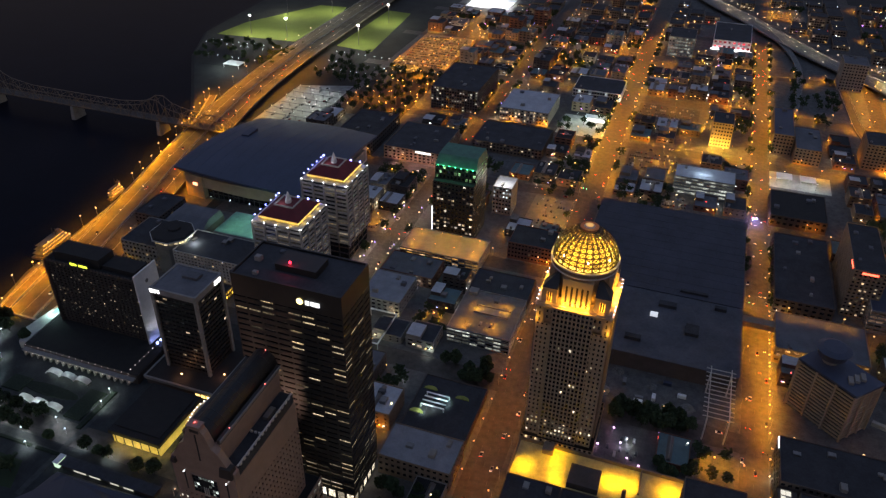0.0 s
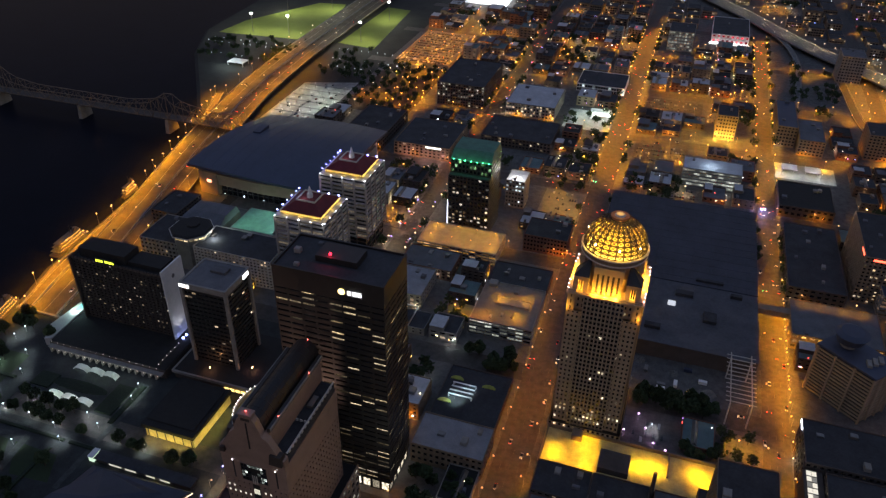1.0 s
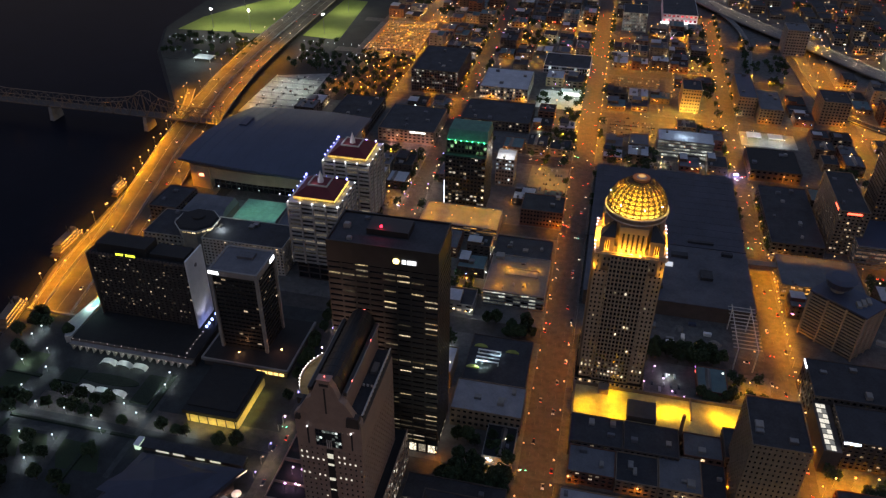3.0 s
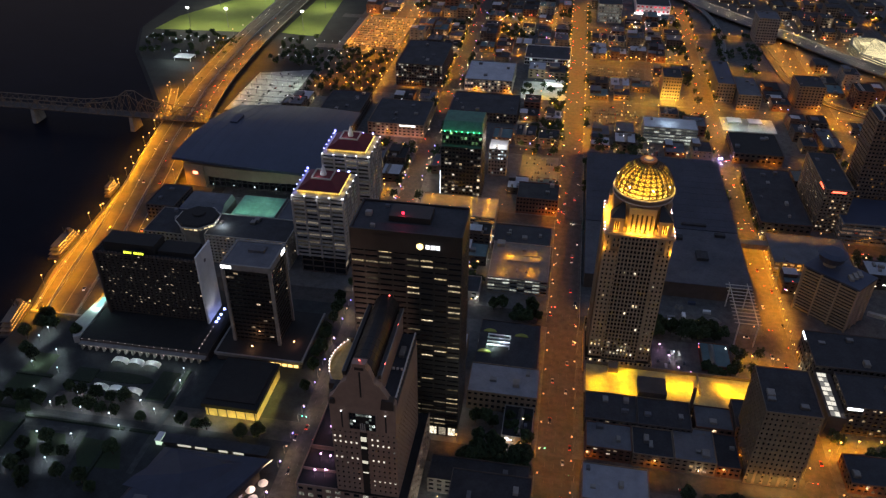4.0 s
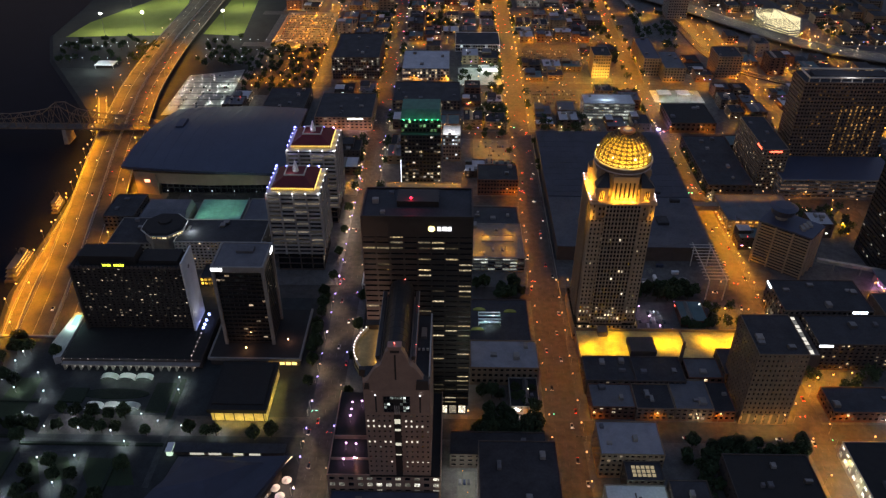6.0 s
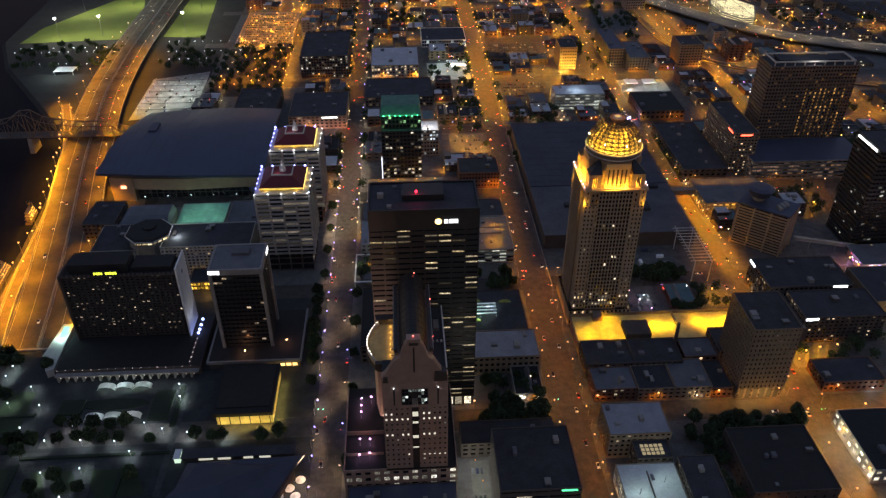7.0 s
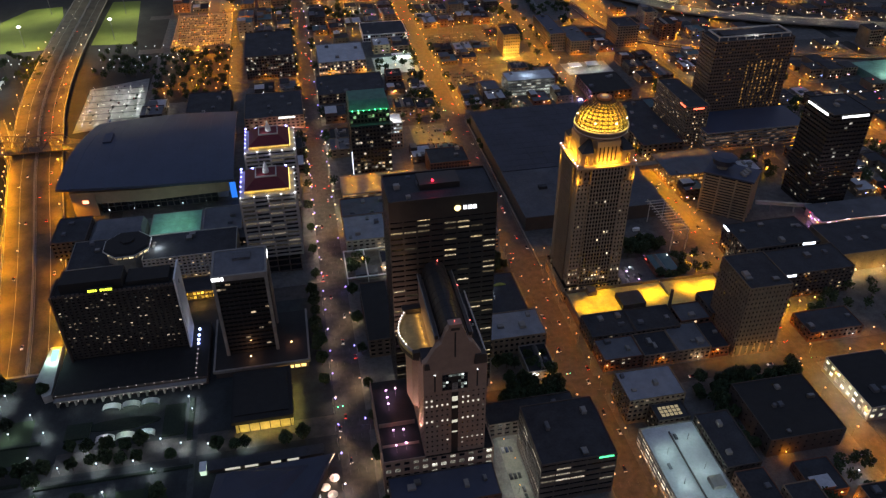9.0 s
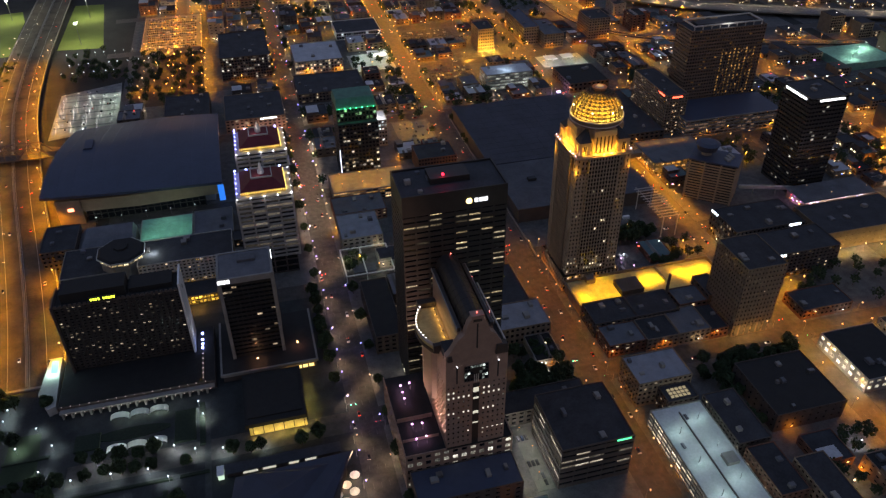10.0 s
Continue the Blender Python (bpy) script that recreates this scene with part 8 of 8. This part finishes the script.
def park(x0, x1, y0, y1, share=0.6, seed=0, z=0.17):
    """Rows of parked cars over a stretch of open lot."""
    r = random.Random(seed)
    y = y0 + 3
    while y < y1 - 2:
        x = x0 + 1.5
        while x < x1 - 1.5:
            if r.random() < share:
                n = len(PARKED.v)
                w, l = 0.9, r.uniform(2.0, 2.4)
                ring = [(-w, -l), (w, -l), (w, l), (-w, l)]
                cab = [(-w * 0.75, -l * 0.55), (w * 0.75, -l * 0.55), (w * 0.75, l * 0.35), (-w * 0.75, l * 0.35)]
                PARKED.v += [(x + a, y + b, z + 0.25) for a, b in ring] + [(x + a, y + b, z + 0.85) for a, b in ring] + [(x + a, y + b, z + 1.4) for a, b in cab]
                for lo in (0, 4):
                    PARKED.f += [(n + lo + k, n + lo + (k + 1) % 4, n + lo + 4 + (k + 1) % 4, n + lo + 4 + k) for k in range(4)]
                PARKED.f += [(n + 8, n + 9, n + 10, n + 11), (n + 3, n + 2, n + 1, n)]
            x += 2.7
        y += 5.2 if int((y - y0) / 5.2) % 2 == 0 else 10.4


park(-502, -445, 764, 880, 0.08, 1, 0.28)
park(-153, -143, 174, 220, 0.7, 2, 0.32)
park(-134, -98, 633, 688, 0.35, 3, 0.32)
park(-58, -2, 792, 836, 0.5, 4, 0.32)
park(-64, 8, 937, 983, 0.5, 5, 0.32)
park(-143, -99, 440, 460, 0.12, 6, 14.15)
park(-64, -33, 100, 198, 0.03, 7, 14.15)
park(-420, -348, 992, 1134, 0.85, 8, 5.02)


def kerb_row(x, y0, y1, share, seed):
    """Cars parked nose to tail along a kerb."""
    r = random.Random(seed)
    y = y0
    while y < y1:
        if r.random() < share and not any(abs(y - a[1]) < 18 for a in ACROSS):
            park(x - 1.4, x + 1.5, y - 3.2, y + 2.0, 1.0, seed + int(y), 0.02)
        y += 6.4


for x, y0_, y1_, share in ((-92.2, 160, 1000, 0.5), (-71.8, 160, 1000, 0.45), (74.8, 260, 1000, 0.45), (91.2, 260, 1000, 0.4), (-251.6, 260, 900, 0.3), (-234.4, 220, 900, 0.4)):
    kerb_row(x, y0_, y1_, share, int(x) + 500)

# distant traffic: bodies among the joined cars, lights as one mesh a colour
HEADS, TAILS = Geo(), Geo()
trng = random.Random(51)


def far_car(x, y, along, toward, z=0.05):
    park(x - 1.4, x + 1.5, y - 3.2, y + 2.0, 1.0, int(x * 3 + y), z)
    for s in (-0.6, 0.6):
        px, py = (x + s, y - 2.3) if along else (x - 2.3, y + s)
        (HEADS if toward else TAILS).ball((px, py, z + 0.75), 0.27, 4, 5)


for x, hw in ((-243, 10), (-82, 11.5), (83, 9)):
    for _ in range(46):
        s = trng.choice((-0.7, -0.3, 0.3, 0.7))
        far_car(x + s * hw, trng.uniform(480, 1280), True, trng.random() < 0.45)
for y in (405, 555, 702, 848, 1000, 1150):
    for _ in range(12):
        far_car(trng.uniform(-360 if y > 690 else 90, 420), y + trng.choice((-4.5, 4.5)), True, trng.random() < 0.5)
for line in (e1, e2, f1):
    for x, y, d, nm, z in line[6:]:
        if y < 1350 and trng.random() < 0.35:
            o = trng.uniform(-8, 8)
            far_car(x + nm.x * o, y + nm.y * o, True, line is not e2, z + 0.02)



# ---- filler: the rest of the city, block by block ----
WALLS = (DARKWALL, BRICK, BUFF, CONCRETE, DARKWALL)
ROOFS = (ROOF_DARK, ROOF_DARK, ROOF_GREY, mat("teal_membrane", (0.10, 0.15, 0.15), 0.8, var=0.35, size=10), mat("black_roof", (0.018, 0.017, 0.016)), ROOF_PALE)
houses = 0
FAR_WALL, FAR_GLASS, FAR_ROOF = Geo(), Geo(), Geo()
SHOP_SIGNS = {k: Geo() for k in ("white", "warm", "orange", "red", "violet", "blue")}


def shop_signs(x0, x1, y0, y1, h, r):
    """Small lit signs, awnings and door lamps on the walls towards the streets and yards."""
    for _ in range(r.choice((1, 2, 3, 4))):
        g = SHOP_SIGNS[r.choice(("white", "white", "warm", "warm", "warm", "orange", "orange", "orange", "red", "violet", "blue"))]
        z = r.uniform(2.4, min(5.5, h - 0.4))
        w, t = r.uniform(0.5, 2.2), r.uniform(0.3, 0.7)
        if r.random() < 0.6:
            x = r.uniform(x0, max(x0, x1 - w))
            g.box(x, x + w, y0 - 0.3, y0 - 0.1, z, z + t)
        else:
            y = r.uniform(y0, max(y0, y1 - w))
            x = r.choice((x0 - 0.3, x1 + 0.1))
            g.box(x, x + 0.2, y, y + w, z, z + t)
    if r.random() < 0.5:
        x, y = r.uniform(x0 + 2, x1 - 2), r.uniform(y0 + 2, y1 - 2)
        SHOP_SIGNS[r.choice(("white", "warm", "orange", "red"))].box(x, x + 0.6, y, y + 0.6, h + 0.4, h + 1.0)



for bi, (xa, xb, ya, yb) in enumerate(BLOCKS):
    r = random.Random(bi * 31 + 5)
    if yb < 120:
        continue
    far_off = ya > 840 or xa > 300
    nx, ny = max(1, round((xb - xa) / (28 if far_off else 27))), max(1, round((yb - ya) / (31 if far_off else 29)))
    for i in range(nx):
        for j in range(ny):
            x0, x1 = xa + 3 + (xb - xa - 6) * i / nx + 1, xa + 3 + (xb - xa - 6) * (i + 1) / nx - 1
            y0, y1 = ya + 3 + (yb - ya - 6) * j / ny + 1, ya + 3 + (yb - ya - 6) * (j + 1) / ny - 1
            pick = r.random()
            h = r.choice((5, 6, 7, 9, 9, 12, 14)) if not (far_off and r.random() < 0.12) else r.uniform(16, 26)
            sx, sy = r.uniform(0, (x1 - x0) * 0.25), r.uniform(0, (y1 - y0) * 0.25)
            looks = (r.choice(WALLS), r.choice(ROOFS), r.choice((G_DARK, G_FEW, G_DARK, G_SOME, G_SHOP)))
            if not is_free(x0, x1, y0, y1) or not in_plan((x0 + x1) / 2, (y0 + y1) / 2):
                continue
            if pick < (0.27 if far_off else 0.2 if ya < 255 else 0.36):
                put_lamp(r.choice("SSSSWC"), (x0 + x1) / 2, (y0 + y1) / 2, r.uniform(0, 360))
                if far_off:
                    put_lamp("S", x0 + 3, y0 + 4, 0)
                if r.random() < (0.4 if far_off else 0.75):
                    for _ in range(7):
                        put_tree(r.uniform(x0, x1), r.uniform(y0, y1), r)
                else:
                    park(x0, x1, y0, y1, r.uniform(0.2, 0.8), bi * 100 + i * 10 + j)
                continue
            shop_signs(x0 + sx, x1, y0 + sy, y1, h, r)
            if houses < 190 and not ya > 1160:
                houses += 1
                block_house("low_rise_building", x0 + sx, x1, y0 + sy, y1, h, "low flat-roofed city building at night", *looks, None, r.choice((5.0, 6.0, 7.5)), r.randrange(0, 4), bi, rows=False, pier=r.choice((0.45, 0.6, 0.7)), span=r.choice((0.5, 0.6, 0.66)))
                continue
            x0, y0 = x0 + sx, y0 + sy
            FAR_WALL.box(x0, x1, y0, y1, 0.16, h)
            FAR_ROOF.box(x0 + 0.5, x1 - 0.5, y0 + 0.5, y1 - 0.5, h, h + 0.4)
            for k in range(int(h / 4)):
                for u in range(int((x1 - x0) / 4)):
                    FAR_GLASS.face((x0 + 1 + u * 4, y0 - 0.06, 1.6 + k * 4), (x0 + 3.6 + u * 4, y0 - 0.06, 1.6 + k * 4), (x0 + 3.6 + u * 4, y0 - 0.06, 3.6 + k * 4), (x0 + 1 + u * 4, y0 - 0.06, 3.6 + k * 4))

far_city = thing("distant_buildings", 0, 1200, 0.16, "low flat-roofed buildings of the distant city", "buildings", kind="stuff")
part("walls", FAR_WALL, BUFF, far_city, kind="stuff")
part("roofs", FAR_ROOF, ROOF_DARK, far_city, kind="stuff")
part("glazing", FAR_GLASS, G_SOME, far_city, kind="stuff")
signs = thing("distant_shop_signs", 0, 700, 0.16, "small lit shop signs and door lamps along the streets", "signs", kind="stuff")
for tint, col in (("white", (0.95, 0.97, 1.0)), ("warm", (1.0, 0.80, 0.5)), ("orange", (1.0, 0.5, 0.12)), ("red", (1.0, 0.08, 0.06)), ("violet", (0.6, 0.25, 1.0)), ("blue", (0.2, 0.3, 1.0))):
    part("signs", SHOP_SIGNS[tint], glow("shop_" + tint, col, 3.5), signs, kind="stuff")
krng = random.Random(8)
for x in (-255.5, -230.5, -96.5, -67.5, 71.5, 94.5):
    for k in range(60):
        y = 570 + k * 12
        if krng.random() < 0.4 and not any(abs(y - a[1]) < 13 for a in ACROSS):
            put_tree(x, y, krng)
woods = thing("distant_trees", 0, 900, 0.16, "dark leafy trees of the distant streets and parks", "trees", kind="stuff")
part("trunks", WOOD_TRUNKS, BARK, woods, kind="stuff")
part("crowns", WOODS, LEAF, woods, kind="stuff")
parked = solid("parked_cars", PARKED, parked_paint(), "rows of parked cars in the open lots", "parked cars", "stuff")
far_lamps = thing("distant_street_lamps", 0, 900, 0.16, "glowing street lamps of the distant city", "street lamps", kind="stuff")
part("poles", FAR_POLES, STEEL, far_lamps, kind="stuff")
for kind, (nm_, col, st) in {"S": ("far_sodium_lens", (1.0, 0.50, 0.15), 2.0), "J": ("far_sodium_lens", (1.0, 0.50, 0.15), 2.0), "W": ("far_white_lens", WARM, 2.0), "C": ("far_cool_lens", COOL, 1.6), "G": ("gold_lens", SODIUM, 1.4)}.items():
    part("lenses", FAR_LENS[kind], glow(nm_, col, st), far_lamps, kind="stuff")
FAR_DATA = {}
for kind, x, y, z in FAR_LIGHTS:
    col, w = {"S": ((1.0, 0.345, 0.007), STREET_W * 2.8), "J": ((1.0, 0.345, 0.007), STREET_W * 2.8), "W": (WARM, STREET_W * 0.6), "C": (COOL, STREET_W * 0.35), "G": ((1.0, 0.38, 0.002), STREET_W * 7.0)}[kind]
    if kind not in FAR_DATA:
        li = FAR_DATA[kind] = bpy.data.lights.new("far_bulb", "SPOT")
        li.spot_size, li.spot_blend = radians(158), 0.6
        li.color, li.energy, li.shadow_soft_size = col, w, 0.4
    ob = new("far_bulb", FAR_DATA[kind])
    ob.parent = far_lamps
    ob.location = (x, y - 900, z - 0.16)
traffic = thing("distant_traffic_lights", 0, 800, 0.1, "head and tail lamps of distant traffic", "car lamps", kind="stuff")
part("headlights", HEADS, glow("headlight", (1.0, 0.85, 0.65), 2.5), traffic, kind="stuff")
part("taillights", TAILS, glow("taillight", (1.0, 0.06, 0.03), 3.5), traffic, kind="stuff")
for proto, unused in first.values():
    if unused:
        for o in (*proto.children_recursive, proto):
            bpy.data.objects.remove(o)
